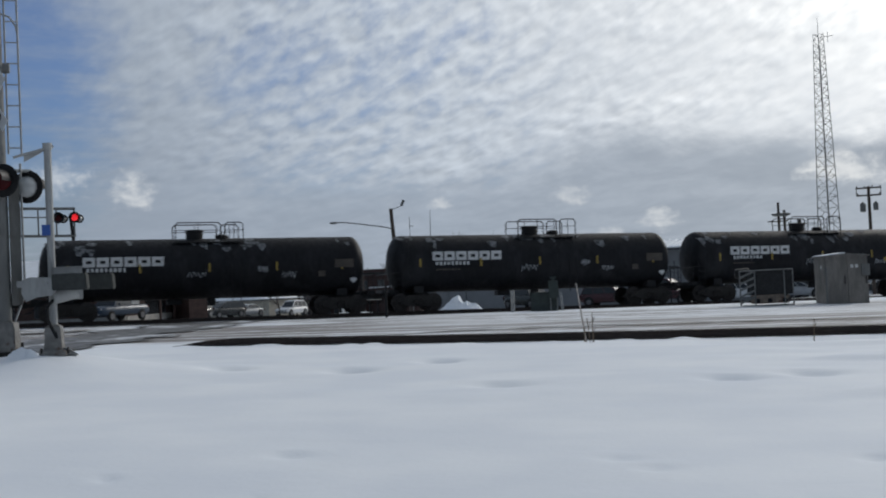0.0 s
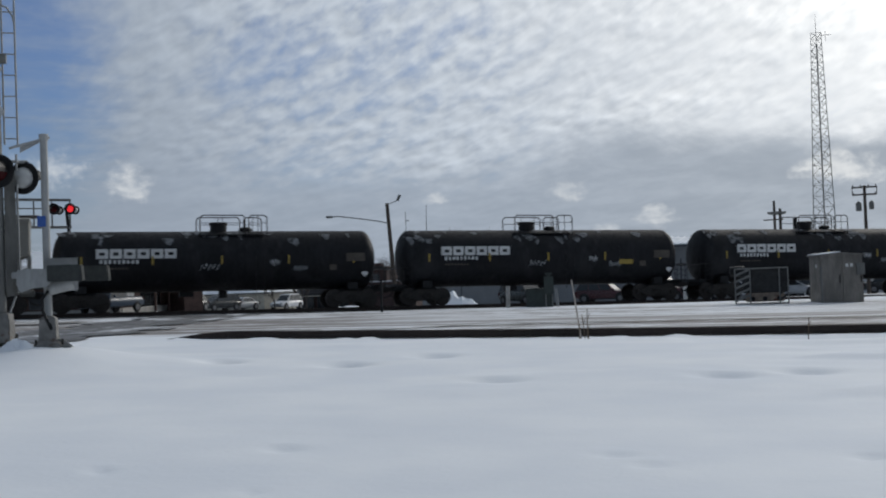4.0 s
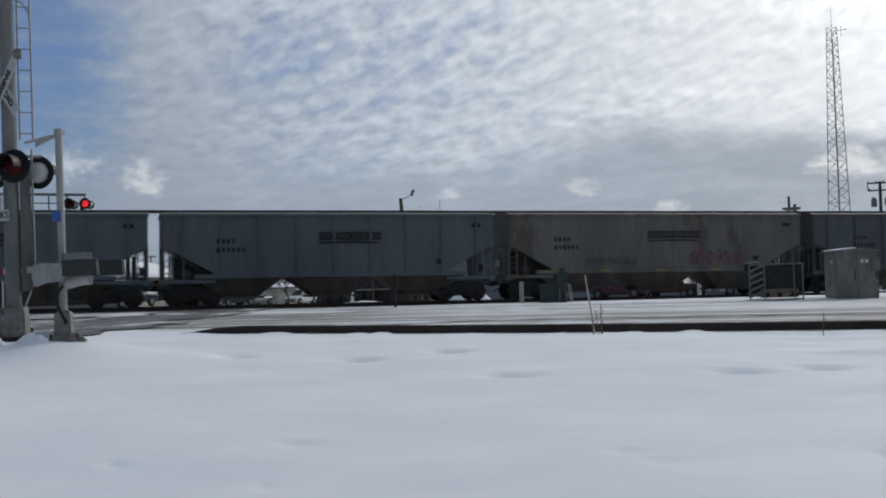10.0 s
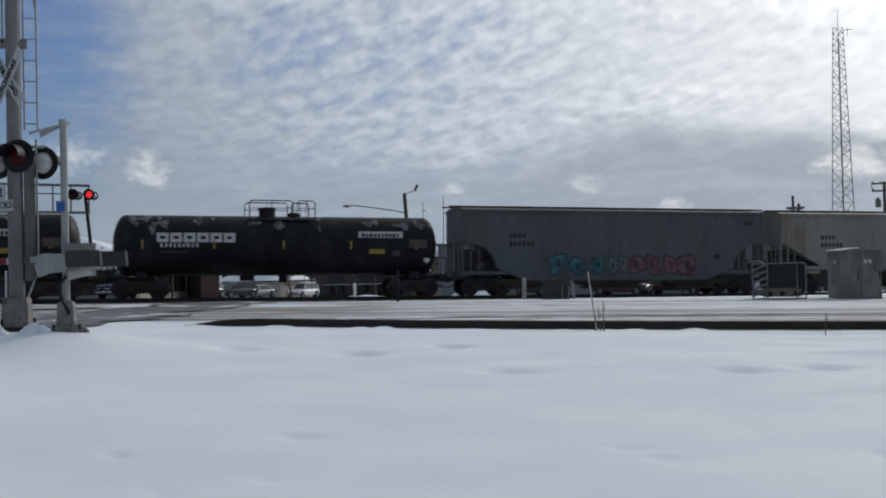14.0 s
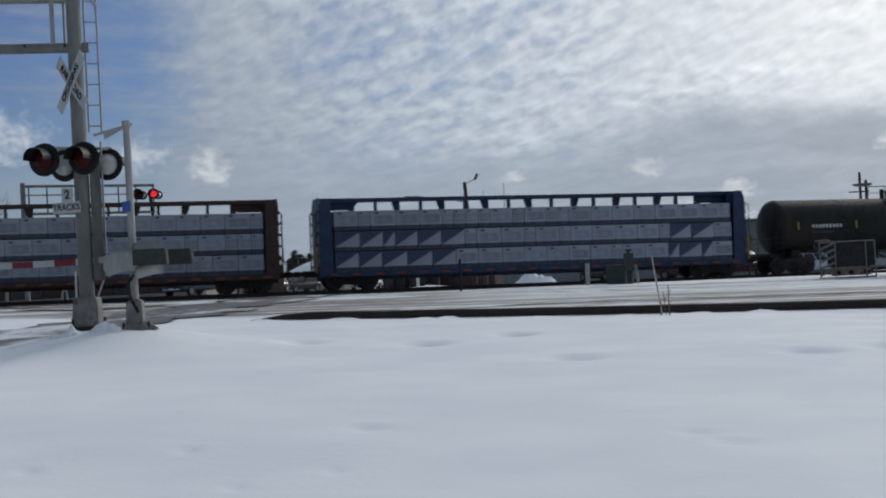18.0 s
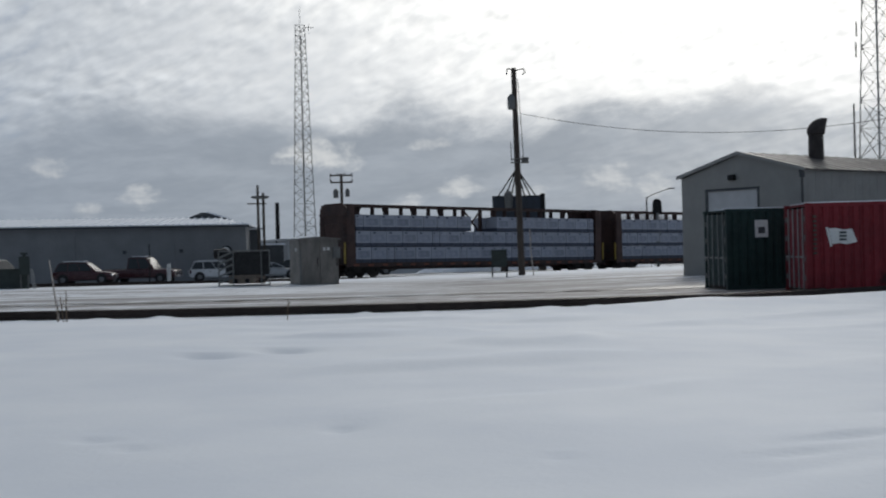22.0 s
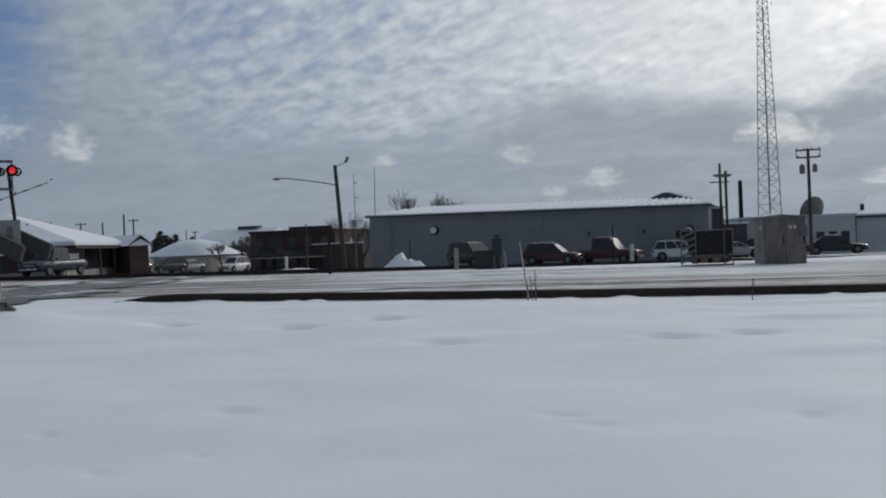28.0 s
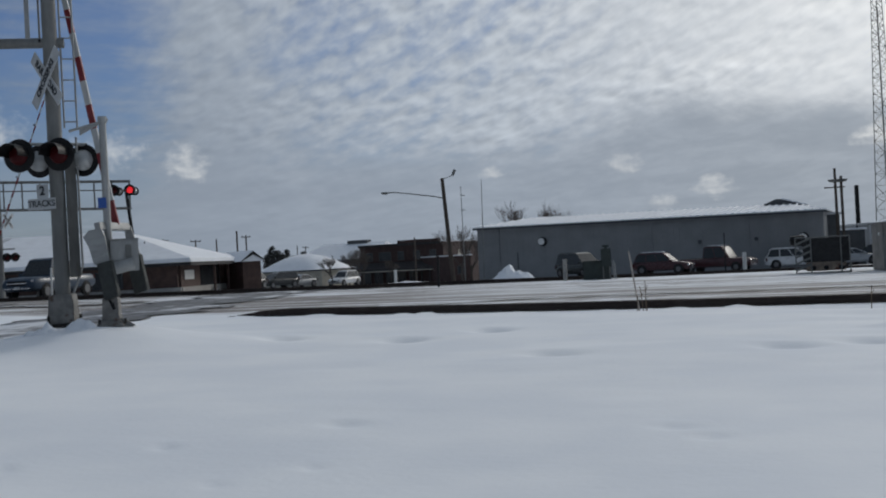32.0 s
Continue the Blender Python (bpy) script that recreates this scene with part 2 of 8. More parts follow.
def ground_mat():
    """Snow over everything, with slush and bare strips between the tracks."""
    m = bpy.data.materials.new("snow_ground")
    m.use_nodes = True
    nt = m.node_tree
    N, L = nt.nodes.new, nt.links.new
    b = nt.nodes["Principled BSDF"]
    tc = N("ShaderNodeTexCoord")

    def tex(s, d, stretch=(1, 1, 1), turn=0.0, warp=0.0):
        mp = N("ShaderNodeMapping")
        mp.inputs["Scale"].default_value, mp.inputs["Rotation"].default_value = stretch, (0, 0, radians(turn))
        L(tc.outputs["Object"], mp.inputs["Vector"])
        n = N("ShaderNodeTexNoise")
        L(mp.outputs[0], n.inputs["Vector"])
        n.inputs["Scale"].default_value, n.inputs["Detail"].default_value, n.inputs["Distortion"].default_value = s, d, warp
        return n.outputs["Fac"]

    def mr(v, a, c, lo=0.0, hi=1.0):
        n = N("ShaderNodeMapRange")
        n.interpolation_type = "SMOOTHSTEP"
        L(v, n.inputs[0])
        n.inputs[1].default_value, n.inputs[2].default_value, n.inputs[3].default_value, n.inputs[4].default_value = a, c, lo, hi
        return n.outputs[0]

    def mul(a, c, op="MULTIPLY"):
        n = N("ShaderNodeMath")
        n.operation = op
        for k, v in ((0, a), (1, c)):
            if isinstance(v, (int, float)):
                n.inputs[k].default_value = v
            else:
                L(v, n.inputs[k])
        return n.outputs[0]

    def mixc(f, a, c):
        n = N("ShaderNodeMix")
        n.data_type = "RGBA"
        for k, v in ((0, f), (6, a), (7, c)):
            if isinstance(v, (int, float)):
                n.inputs[k].default_value = v
            elif isinstance(v, tuple):
                n.inputs[k].default_value = (*v, 1)
            else:
                L(v, n.inputs[k])
        return n.outputs[2]

    col = mixc(mr(tex(0.5, 3), 0.3, 0.7), (0.76, 0.79, 0.83), (0.84, 0.86, 0.88))
    sep = N("ShaderNodeSeparateXYZ")
    L(tc.outputs["Object"], sep.inputs[0])
    x, y, z = sep.outputs
    # driven strip between the two tracks: slush in streaks along it
    bend = mul(mul(x, 13.5, "MINIMUM"), 13.5, "SUBTRACT")
    q = mul(mul(y, 24.35, "SUBTRACT"), mul(mul(bend, bend), 0.0125), "SUBTRACT")
    yard = mul(mr(q, 0.9, 2.2), mr(q, 34.0, 22.0))
    worn = mul(mr(q, 0.9, 2.2), mr(q, 19.0, 8.0))
    streak = tex(0.55, 7, (0.07, 1.3, 1), -5, 0.9)
    patch = tex(0.12, 4, (0.4, 1.4, 1), 0, 0.6)
    col = mixc(mul(yard, 0.14), col, (0.48, 0.47, 0.46))
    clod = tex(1.7, 6, (0.45, 1.2, 1), 0, 0.6)
    edge = mul(streak, mul(mul(clod, 0.5, "SUBTRACT"), 0.45), "ADD")
    dirty = mul(mul(mr(edge, 0.47, 0.60), mr(patch, 0.36, 0.6)), yard)
    dirty = mul(dirty, mul(mr(edge, 0.36, 0.56), worn), "MAXIMUM")
    lane = mul(mul(mr(q, 2.0, 4.5), mr(q, 34.0, 20.0)), mr(x, 11.0, 24.0))
    col = mixc(mul(lane, mr(patch, 0.30, 0.62, 0.15, 0.7)), col, (0.44, 0.43, 0.425))
    dirty = mul(dirty, mul(mr(edge, 0.42, 0.54), mul(lane, 0.85)), "MAXIMUM")
    verge = mul(mul(mr(q, 1.5, 3.5), mr(q, 40.0, 26.0)), mul(mr(x, 5.0, -5.0), mr(x, -20.0, -14.0)))
    wide_patch = tex(0.15, 6, (0.45, 1.0, 1), 4, 0.9)
    dirty = mul(dirty, mul(mul(mr(wide_patch, 0.41, 0.50), mr(edge, 0.34, 0.48)), verge), "MAXIMUM")
    dirty = mul(dirty, mul(mul(mr(wide_patch, 0.44, 0.54), mr(edge, 0.36, 0.50)), mul(lane, 0.9)), "MAXIMUM")
    col = mixc(mul(dirty, 0.88), col, (0.15, 0.125, 0.11))
    grit = mr(tex(2.3, 7, (0.3, 1, 1), 0, 0.4), 0.52, 0.66)
    col = mixc(mul(mul(grit, yard), 0.42), col, (0.26, 0.24, 0.225))
    far = mr(y, 78.0, 84.0)
    col = mixc(mul(mul(mr(tex(0.25, 5, (0.3, 1, 1)), 0.47, 0.6), far), 0.8), col, (0.12, 0.115, 0.11))
    L(col, b.inputs["Base Color"])
    b.inputs["Roughness"].default_value = 0.75
    b.inputs["Specular IOR Level"].default_value = 0.25
    bn = N("ShaderNodeBump")
    bn.inputs["Strength"].default_value, bn.inputs["Distance"].default_value = 0.5, 0.05
    h = mul(mul(tex(0.45, 3, (0.6, 1.0, 1), 12, 0.4), 0.7), mul(tex(2.4, 5, (0.5, 1.0, 1), 10, 0.5), 0.22), "ADD")
    h = mul(h, mul(tex(14.0, 6, (0.9, 1.0, 1), 20, 0.3), 0.12), "ADD")
    h = mul(h, mul(mul(clod, yard), 1.2), "ADD")
    L(h, bn.inputs["Height"])
    L(bn.outputs[0], b.inputs["Normal"])
    return m


SNOW = mat("snow", (0.82, 0.84, 0.87), 0.8, var=0.06, scale=1.2, fine=9, bump=0.25, spec=0.2)
SNOW_DIRTY = mat("dirty_snow", (0.62, 0.63, 0.65), 0.85, var=0.15, scale=1.5, fine=9, bump=0.4, second=(0.25, 0.23, 0.21), amount=0.2)
GROUND = ground_mat()
SLUSH = mat("brown_slush", (0.20, 0.18, 0.16), 0.6, var=0.35, scale=1.2, fine=5, stretch=(0.25, 1, 1), second=(0.66, 0.67, 0.69), amount=0.42, bump=0.5)
ASPHALT = mat("wet_asphalt", (0.085, 0.08, 0.077), 0.5, var=0.35, scale=0.5, fine=3, bump=0.2, stretch=(1, 0.35, 1), second=(0.66, 0.67, 0.69), amount=0.42)
RAIL = mat("rusty_rail", (0.045, 0.033, 0.028), 0.6, 0.3, var=0.3, scale=1.5, stretch=(0.4, 1, 1))
TIE = mat("tarred_timber", (0.05, 0.04, 0.032), 0.85, var=0.3, scale=3, stretch=(0.3, 2, 1))
GALV = mat("galvanised_steel", (0.33, 0.335, 0.33), 0.55, 0.35, var=0.18, scale=3, fine=20, stretch=(1, 1, 0.35))
GALV_WORN = mat("weathered_grey_steel", (0.135, 0.133, 0.124), 0.7, 0.15, var=0.3, scale=4, stretch=(1, 1, 0.3), second=(0.085, 0.07, 0.058), amount=0.2)
GALV_DARK = mat("dull_galvanised_steel", (0.185, 0.187, 0.18), 0.65, 0.2, var=0.2, scale=3, stretch=(1, 1, 0.35))
BLACK = mat("black_paint", (0.012, 0.012, 0.013), 0.55, var=0.3, scale=4, spec=0.25)
TANK = mat("black_tank_paint", (0.011, 0.011, 0.013), 0.62, var=0.35, scale=0.8, fine=6, stretch=(1, 1, 0.4), second=(0.020, 0.020, 0.022), amount=0.35, spec=0.2)
TANK_GREEN = mat("dark_green_grey_tank_paint", (0.015, 0.018, 0.017), 0.6, var=0.3, scale=0.8, fine=6, stretch=(1, 1, 0.4), second=(0.026, 0.018, 0.016), amount=0.4, spec=0.2)
TRUCK = mat("grimy_cast_steel", (0.03, 0.026, 0.023), 0.8, 0.1, var=0.35, scale=4)
WHEEL = mat("dark_wheel_steel", (0.05, 0.043, 0.04), 0.6, 0.5, var=0.3, scale=5)
CREAM = mat("weathered_cream_paint", (0.22, 0.212, 0.188), 0.65, var=0.18, scale=0.7, fine=5, stretch=(1, 1, 0.25), second=(0.17, 0.135, 0.10), amount=0.15)
BLUEGREY = mat("weathered_blue_grey_paint", (0.102, 0.119, 0.128), 0.65, var=0.16, scale=0.7, fine=5, stretch=(1, 1, 0.25), second=(0.10, 0.105, 0.105), amount=0.2)
DKGREY = mat("weathered_dark_grey_paint", (0.078, 0.085, 0.09), 0.65, var=0.18, scale=0.7, fine=5, stretch=(1, 1, 0.25), second=(0.08, 0.08, 0.08), amount=0.25)
RUSTY = mat("rust_stained_grey_paint", (0.148, 0.152, 0.15), 0.7, var=0.2, scale=0.6, fine=5, stretch=(1, 1, 0.5), second=(0.072, 0.046, 0.036), amount=0.18)
RUST = mat("brown_rust_scale", (0.065, 0.04, 0.032), 0.85, var=0.35, scale=1.5, fine=7, second=(0.11, 0.10, 0.095), amount=0.3)
CREAM_DARK = mat("sooty_cream_paint", (0.135, 0.125, 0.108), 0.65, var=0.22, scale=0.7, fine=5, stretch=(1, 1, 0.25), second=(0.09, 0.07, 0.058), amount=0.25)
BALLAST = mat("dark_ballast", (0.085, 0.08, 0.076), 0.9, var=0.35, scale=1.5, fine=6, bump=0.6, second=(0.6, 0.61, 0.64), amount=0.30)
GRIME = mat("brown_grime", (0.085, 0.072, 0.06), 0.85, var=0.3, scale=1.5)
BROWN = mat("oxide_brown_paint", (0.052, 0.026, 0.021), 0.65, var=0.3, scale=1.5, second=(0.03, 0.02, 0.018), amount=0.3)
CBLUE = mat("royal_blue_paint", (0.018, 0.038, 0.092), 0.55, var=0.3, scale=1.5, second=(0.02, 0.025, 0.04), amount=0.3)
WRAP = mat("white_lumber_wrap", (0.285, 0.305, 0.36), 0.5, var=0.12, scale=1.2, fine=5, bump=0.3, island=0.10)
WRAP_PRINT = mat("printed_blue_grey_wrap", (0.235, 0.255, 0.31), 0.55, var=0.2, scale=3, island=0.15)
WRAP_BLUE = mat("printed_blue_wrap", (0.042, 0.054, 0.105), 0.55, var=0.2, scale=3)
WRAP_DARK = mat("dark_wrap_edge", (0.045, 0.055, 0.085), 0.6, var=0.3, scale=3)
LETTER = mat("stencil_white", (0.58, 0.58, 0.57), 0.7, var=0.15, scale=5)
LETTER_DARK = mat("stencil_black", (0.022, 0.02, 0.021), 0.7, var=0.2, scale=5)
YELLOW = mat("reflective_yellow", (0.33, 0.235, 0.045), 0.5, var=0.2, scale=5)
RED_PAINT = mat("barrier_red", (0.19, 0.022, 0.027), 0.5, var=0.15, scale=5)
WHITE_PAINT = mat("white_paint", (0.68, 0.68, 0.66), 0.55, var=0.1, scale=4)
SIGN_BLUE = mat("sign_blue", (0.03, 0.09, 0.32), 0.5, var=0.1)
RED_LENS = mat("red_lens", (0.055, 0.005, 0.006), 0.4, var=0.2, bump=0, spec=0.15)
RED_LIT = glow_mat("lit_red_lens", (1.0, 0.03, 0.04), 0.8)
SILVER = mat("dull_silver_disc", (0.42, 0.43, 0.43), 0.5, 0.5, var=0.1)
STAINED = mat("rust_stained_grey_steel", (0.20, 0.195, 0.185), 0.75, 0.1, var=0.3, scale=5, second=(0.10, 0.07, 0.05), amount=0.35)
CONCRETE = mat("concrete", (0.33, 0.32, 0.3), 0.85, var=0.2, scale=4)
WOOD = mat("weathered_pole_wood", (0.075, 0.06, 0.05), 0.85, var=0.3, scale=3, stretch=(3, 3, 0.3))
STEEL_CAB = mat("brushed_aluminium_sheet", (0.23, 0.215, 0.195), 0.45, 0.45, var=0.3, scale=2.5, stretch=(1, 1, 0.3))
CONT_RED = mat("container_red_paint", (0.19, 0.014, 0.021), 0.65, var=0.22, scale=0.9, fine=7, second=(0.06, 0.012, 0.014), amount=0.15)
CONT_GREEN = mat("container_green_paint", (0.013, 0.037, 0.034), 0.65, var=0.25, scale=0.9, fine=7)
SHED = mat("beige_sheet_metal", (0.30, 0.30, 0.287), 0.65, var=0.1, scale=1.0, fine=8)
SHED_DOOR = mat("white_door_panel", (0.56, 0.57, 0.58), 0.6, var=0.08)
TAPE = mat("faded_orange_tape", (0.16, 0.05, 0.03), 0.6, var=0.3, scale=5)
SHED_ROOF = mat("brown_metal_roof", (0.085, 0.078, 0.074), 0.6, 0.2, var=0.2, scale=1.0, second=(0.16, 0.15, 0.145), amount=0.3)
GREYWALL = mat("grey_sheet_metal", (0.215, 0.22, 0.225), 0.65, var=0.1, scale=0.6, fine=6)
GREYTRIM = mat("dark_grey_trim", (0.07, 0.075, 0.08), 0.6, var=0.15)
BRICK = mat("red_brick", (0.055, 0.032, 0.029), 0.85, var=0.3, scale=2, fine=12, second=(0.05, 0.03, 0.028), amount=0.3)
BROWNBRICK = mat("brown_brick", (0.085, 0.053, 0.045), 0.85, var=0.25, scale=2, fine=12)
STUCCO = mat("pale_wall", (0.40, 0.37, 0.31), 0.85, var=0.12)
DARKWOOD = mat("dark_stained_boards", (0.035, 0.032, 0.033), 0.8, var=0.3)
GLASS = glass_mat("dark_glass")
TYRE = mat("tyre_rubber", (0.02, 0.02, 0.02), 0.85, var=0.2)
CHROME = mat("bright_metal", (0.55, 0.55, 0.56), 0.25, 0.9, var=0.1)
PALEWALL = mat("pale_grey_panels", (0.47, 0.48, 0.49), 0.7, var=0.1, scale=0.8, fine=6)
SIGNBACK = mat("dull_blue_grey_panel", (0.045, 0.055, 0.072), 0.6, var=0.2, scale=1.5)
MACHINE = mat("grimy_machine_paint", (0.02, 0.02, 0.021), 0.6, var=0.4, scale=4)
GREENBOX = mat("utility_green_paint", (0.036, 0.047, 0.043), 0.6, var=0.2, scale=3)
BARK = mat("bare_bark", (0.075, 0.062, 0.055), 0.9, var=0.25, scale=6)
PINE = mat("dark_conifer", (0.055, 0.058, 0.054), 0.9, var=0.4, scale=2)
DRYGRASS = mat("dry_stalk", (0.16, 0.12, 0.085), 0.9, var=0.2)
STICKWOOD = mat("pale_stake_wood", (0.42, 0.37, 0.33), 0.8, var=0.2, scale=8)
TEAL_INK = mat("faded_teal_spray", (0.045, 0.13, 0.15), 0.7, var=0.5, scale=2.5, second=(0.04, 0.10, 0.13), amount=0.4)
PINK_INK = mat("faded_red_spray", (0.15, 0.065, 0.07), 0.7, var=0.5, scale=2.5, second=(0.14, 0.10, 0.11), amount=0.4)
RED_INK = mat("maroon_spray", (0.15, 0.022, 0.03), 0.7, var=0.3, scale=2.5)
BLACK_INK = mat("black_spray", (0.03, 0.032, 0.036), 0.7, var=0.4, scale=4)
PALE_INK = mat("pale_spray", (0.40, 0.41, 0.42), 0.7, var=0.35, scale=3)
BLUE_LT = mat("car_silver_blue", (0.026, 0.045, 0.073), 0.35, spec=0.3, var=0.08, scale=2)
CAR_WHITE = mat("car_white", (0.60, 0.60, 0.60), 0.35, var=0.08, scale=2)
CAR_DARK = mat("car_dark_green", (0.028, 0.034, 0.033), 0.28, spec=0.45, var=0.15, scale=2)
CAR_MAROON = mat("car_maroon", (0.06, 0.020, 0.024), 0.28, spec=0.45, var=0.15, scale=2)
CAR_SILVER = mat("car_silver", (0.33, 0.34, 0.35), 0.28, spec=0.45, var=0.1, scale=2)
CAR_BLACK = mat("car_black", (0.025, 0.027, 0.028), 0.28, spec=0.45, var=0.15, scale=2)
# blue-grey haze of distance is put into the woods' base colour
HAZE_HILL = mat("far_woods", (0.10, 0.115, 0.13), 0.95, var=0.3, scale=0.03)
RIM = mat("dull_wheel_rim", (0.16, 0.16, 0.165), 0.45, 0.5, var=0.2, scale=8)
HEADLAMP = mat("clear_headlamp", (0.62, 0.63, 0.65), 0.15, 0.4, var=0.1, bump=0, spec=0.8)
SCREEN = mat("windscreen_glass", (0.03, 0.033, 0.037), 0.32, var=0.1, bump=0, spec=0.3)
SIGN_WHITE = mat("weathered_sign_white", (0.46, 0.47, 0.475), 0.6, var=0.12, scale=5)
WEIGHT = mat("dull_cast_iron", (0.045, 0.049, 0.047), 0.75, 0.1, var=0.2, scale=4)
STACK = mat("rust_dark_stack", (0.06, 0.05, 0.047), 0.75, 0.1, var=0.3, scale=3)

# ---- building helpers ----
def box(bm, c, s, m=None):
    """A box of size s centred at c, optionally turned by m about its centre."""
    vs = []
    for sx in (-0.5, 0.5):
        for sy in (-0.5, 0.5):
            for sz in (-0.5, 0.5):
                v = Vector((sx * s[0], sy * s[1], sz * s[2]))
                if m:
                    v = m @ v
                vs.append(bm.verts.new(v + Vector(c)))
    for f in ((0, 1, 3, 2), (4, 6, 7, 5), (0, 4, 5, 1), (2, 3, 7, 6), (0, 2, 6, 4), (1, 5, 7, 3)):
        bm.faces.new([vs[k] for k in f])
    return vs


def tube(bm, p0, p1, r, r1=None, n=8, caps=True):
    p0, p1 = Vector(p0), Vector(p1)
    r1 = r if r1 is None else r1
    d = (p1 - p0).normalized()
    a = d.orthogonal().normalized()
    b = d.cross(a)
    rings = []
    for p, rad in ((p0, r), (p1, r1)):
        rings.append([bm.verts.new(p + (a * math.cos(2 * math.pi * k / n) + b * math.sin(2 * math.pi * k / n)) * rad) for k in range(n)])
    for k in range(n):
        bm.faces.new((rings[0][k], rings[0][(k + 1) % n], rings[1][(k + 1) % n], rings[1][k]))
    if caps:
        bm.faces.new(rings[0][::-1])
        bm.faces.new(rings[1])


def path_tube(bm, pts, r, n=6):
    for p, q in zip(pts, pts[1:]):
        tube(bm, p, q, r, n=n)


def lathe(bm, prof, n, axis="z", at=(0, 0, 0)):
    """Turns a profile of (distance along, radius) about an axis."""
    rings = []
    for h, r in prof:
        ring = []
        for k in range(n):
            a = 2 * math.pi * k / n
            c, s = r * math.cos(a), r * math.sin(a)
            v = {"z": (c, s, h), "x": (h, c, s), "y": (s, h, c)}[axis]
            ring.append(bm.verts.new(Vector(v) + Vector(at)))
        rings.append(ring)
    for p, q in zip(rings, rings[1:]):
        for k in range(n):
            bm.faces.new((p[k], p[(k + 1) % n], q[(k + 1) % n], q[k]))
    bm.faces.new(rings[0][::-1])
    bm.faces.new(rings[-1])


def prism(bm, poly, y0, y1, plane="xz"):
    """A polygon in the xz (or xy, yz) plane, given thickness from y0 to y1."""
    put = {"xz": lambda a, b, d: (a, d, b), "xy": lambda a, b, d: (a, b, d), "yz": lambda a, b, d: (d, a, b)}[plane]
    lo = [bm.verts.new(put(a, b, y0)) for a, b in poly]
    hi = [bm.verts.new(put(a, b, y1)) for a, b in poly]
    k = len(poly)
    bm.faces.new(lo)
    bm.faces.new(hi[::-1])
    for i in range(k):
        bm.faces.new((lo[i], hi[i], hi[(i + 1) % k], lo[(i + 1) % k]))


def loft(bm, rings):
    rows = [[bm.verts.new(p) for p in ring] for ring in rings]
    n = len(rows[0])
    for a, b in zip(rows, rows[1:]):
        for k in range(n):
            bm.faces.new((a[k], a[(k + 1) % n], b[(k + 1) % n], b[k]))
    bm.faces.new(rows[0][::-1])
    bm.faces.new(rows[-1])


def finish(bm, name, material, smooth=0.0, bevel=0.0):
    bmesh.ops.recalc_face_normals(bm, faces=bm.faces)
    if bevel:
        bmesh.ops.bevel(bm, geom=bm.edges[:], offset=bevel, segments=2, affect="EDGES", clamp_overlap=True)
    me = bpy.data.meshes.new(name)
    bm.to_mesh(me)
    bm.free()
    me.materials.append(material)
    if smooth:
        me.shade_smooth()
        me.set_sharp_from_angle(angle=radians(smooth))
    return me


def part(name, bm, material, parent, label="", smooth=0.0, bevel=0.0, m=None):
    ob = new(name, finish(bm, name, material, smooth, bevel))
    ob.parent = parent
    if m is not None:
        ob.matrix_basis = m
    if label:
        ob["label"] = label
    return ob


def share(name, mesh, parent, m, label=""):
    ob = new(name, mesh)
    ob.parent = parent
    ob.matrix_basis = m
    if label:
        ob["label"] = label
    return ob


def single(name, bm, material, label, category, group="", kind="", m=None, smooth=0.0, bevel=0.0):
    ob = new(name, finish(bm, name, material, smooth, bevel))
    if m is not None:
        ob.matrix_basis = m
    return tagged(ob, label, category, group, kind)


def thing(name, m, label, category, group="", kind=""):
    ob = new(name)
    ob.empty_display_size = 0.2
    ob.matrix_basis = m
    return tagged(ob, label, category, group, kind)


def NB():
    return bmesh.new()


def smooth01(v, a, b):
    t = max(0.0, min(1.0, (v - a) / (b - a)))
    return t * t * (3 - 2 * t)


def lettering(text, size, material, parent, m, name="lettering", label="", bold=0.0):
    cu = bpy.data.curves.new(name, "FONT")
    cu.body, cu.size, cu.align_x, cu.align_y, cu.extrude, cu.offset = text, size, "CENTER", "CENTER", 0.003, bold
    tmp = new("tmp_text", cu)
    me = bpy.data.meshes.new_from_object(tmp)
    bpy.data.objects.remove(tmp)
    bpy.data.curves.remove(cu)
    me.materials.clear()
    me.materials.append(material)
    ob = new(name, me)
    ob.parent = parent
    ob.matrix_basis = m
    if label:
        ob["label"] = label
    return ob


# ---- the lie of the land ----
TRACK_AZ, TRACK_P = 16.5, 60.6


def track_xy(s, off=0.0):
    a = radians(TRACK_AZ)
    p = TRACK_P + off
    return (-math.sin(a) * p + math.cos(a) * s, math.cos(a) * p + math.sin(a) * s)


def track_s(x, y):
    a = radians(TRACK_AZ)
    return x * math.cos(a) + y * math.sin(a), -x * math.sin(a) + y * math.cos(a) - TRACK_P


def rail_z(s):
    """Height of the far track's rail heads: a falling grade that eases off."""
    s = max(-25.0, min(s, 130.0))
    if s < 35:
        return 0.55 - 0.0200 * (s - 4)
    return 0.55 - 0.62 - 0.0200 * (s - 35) + 0.000085 * (s - 35) ** 2 if s < 120 else -1.16


def near_rail_y(x):
    """The near track: it slants in from the crossing, then bends to pass the containers."""
    return 24.35 + 0.0125 * (x - 13.5) ** 2 if x < 13.5 else 24.35 + 0.004 * (x - 13.5) ** 2


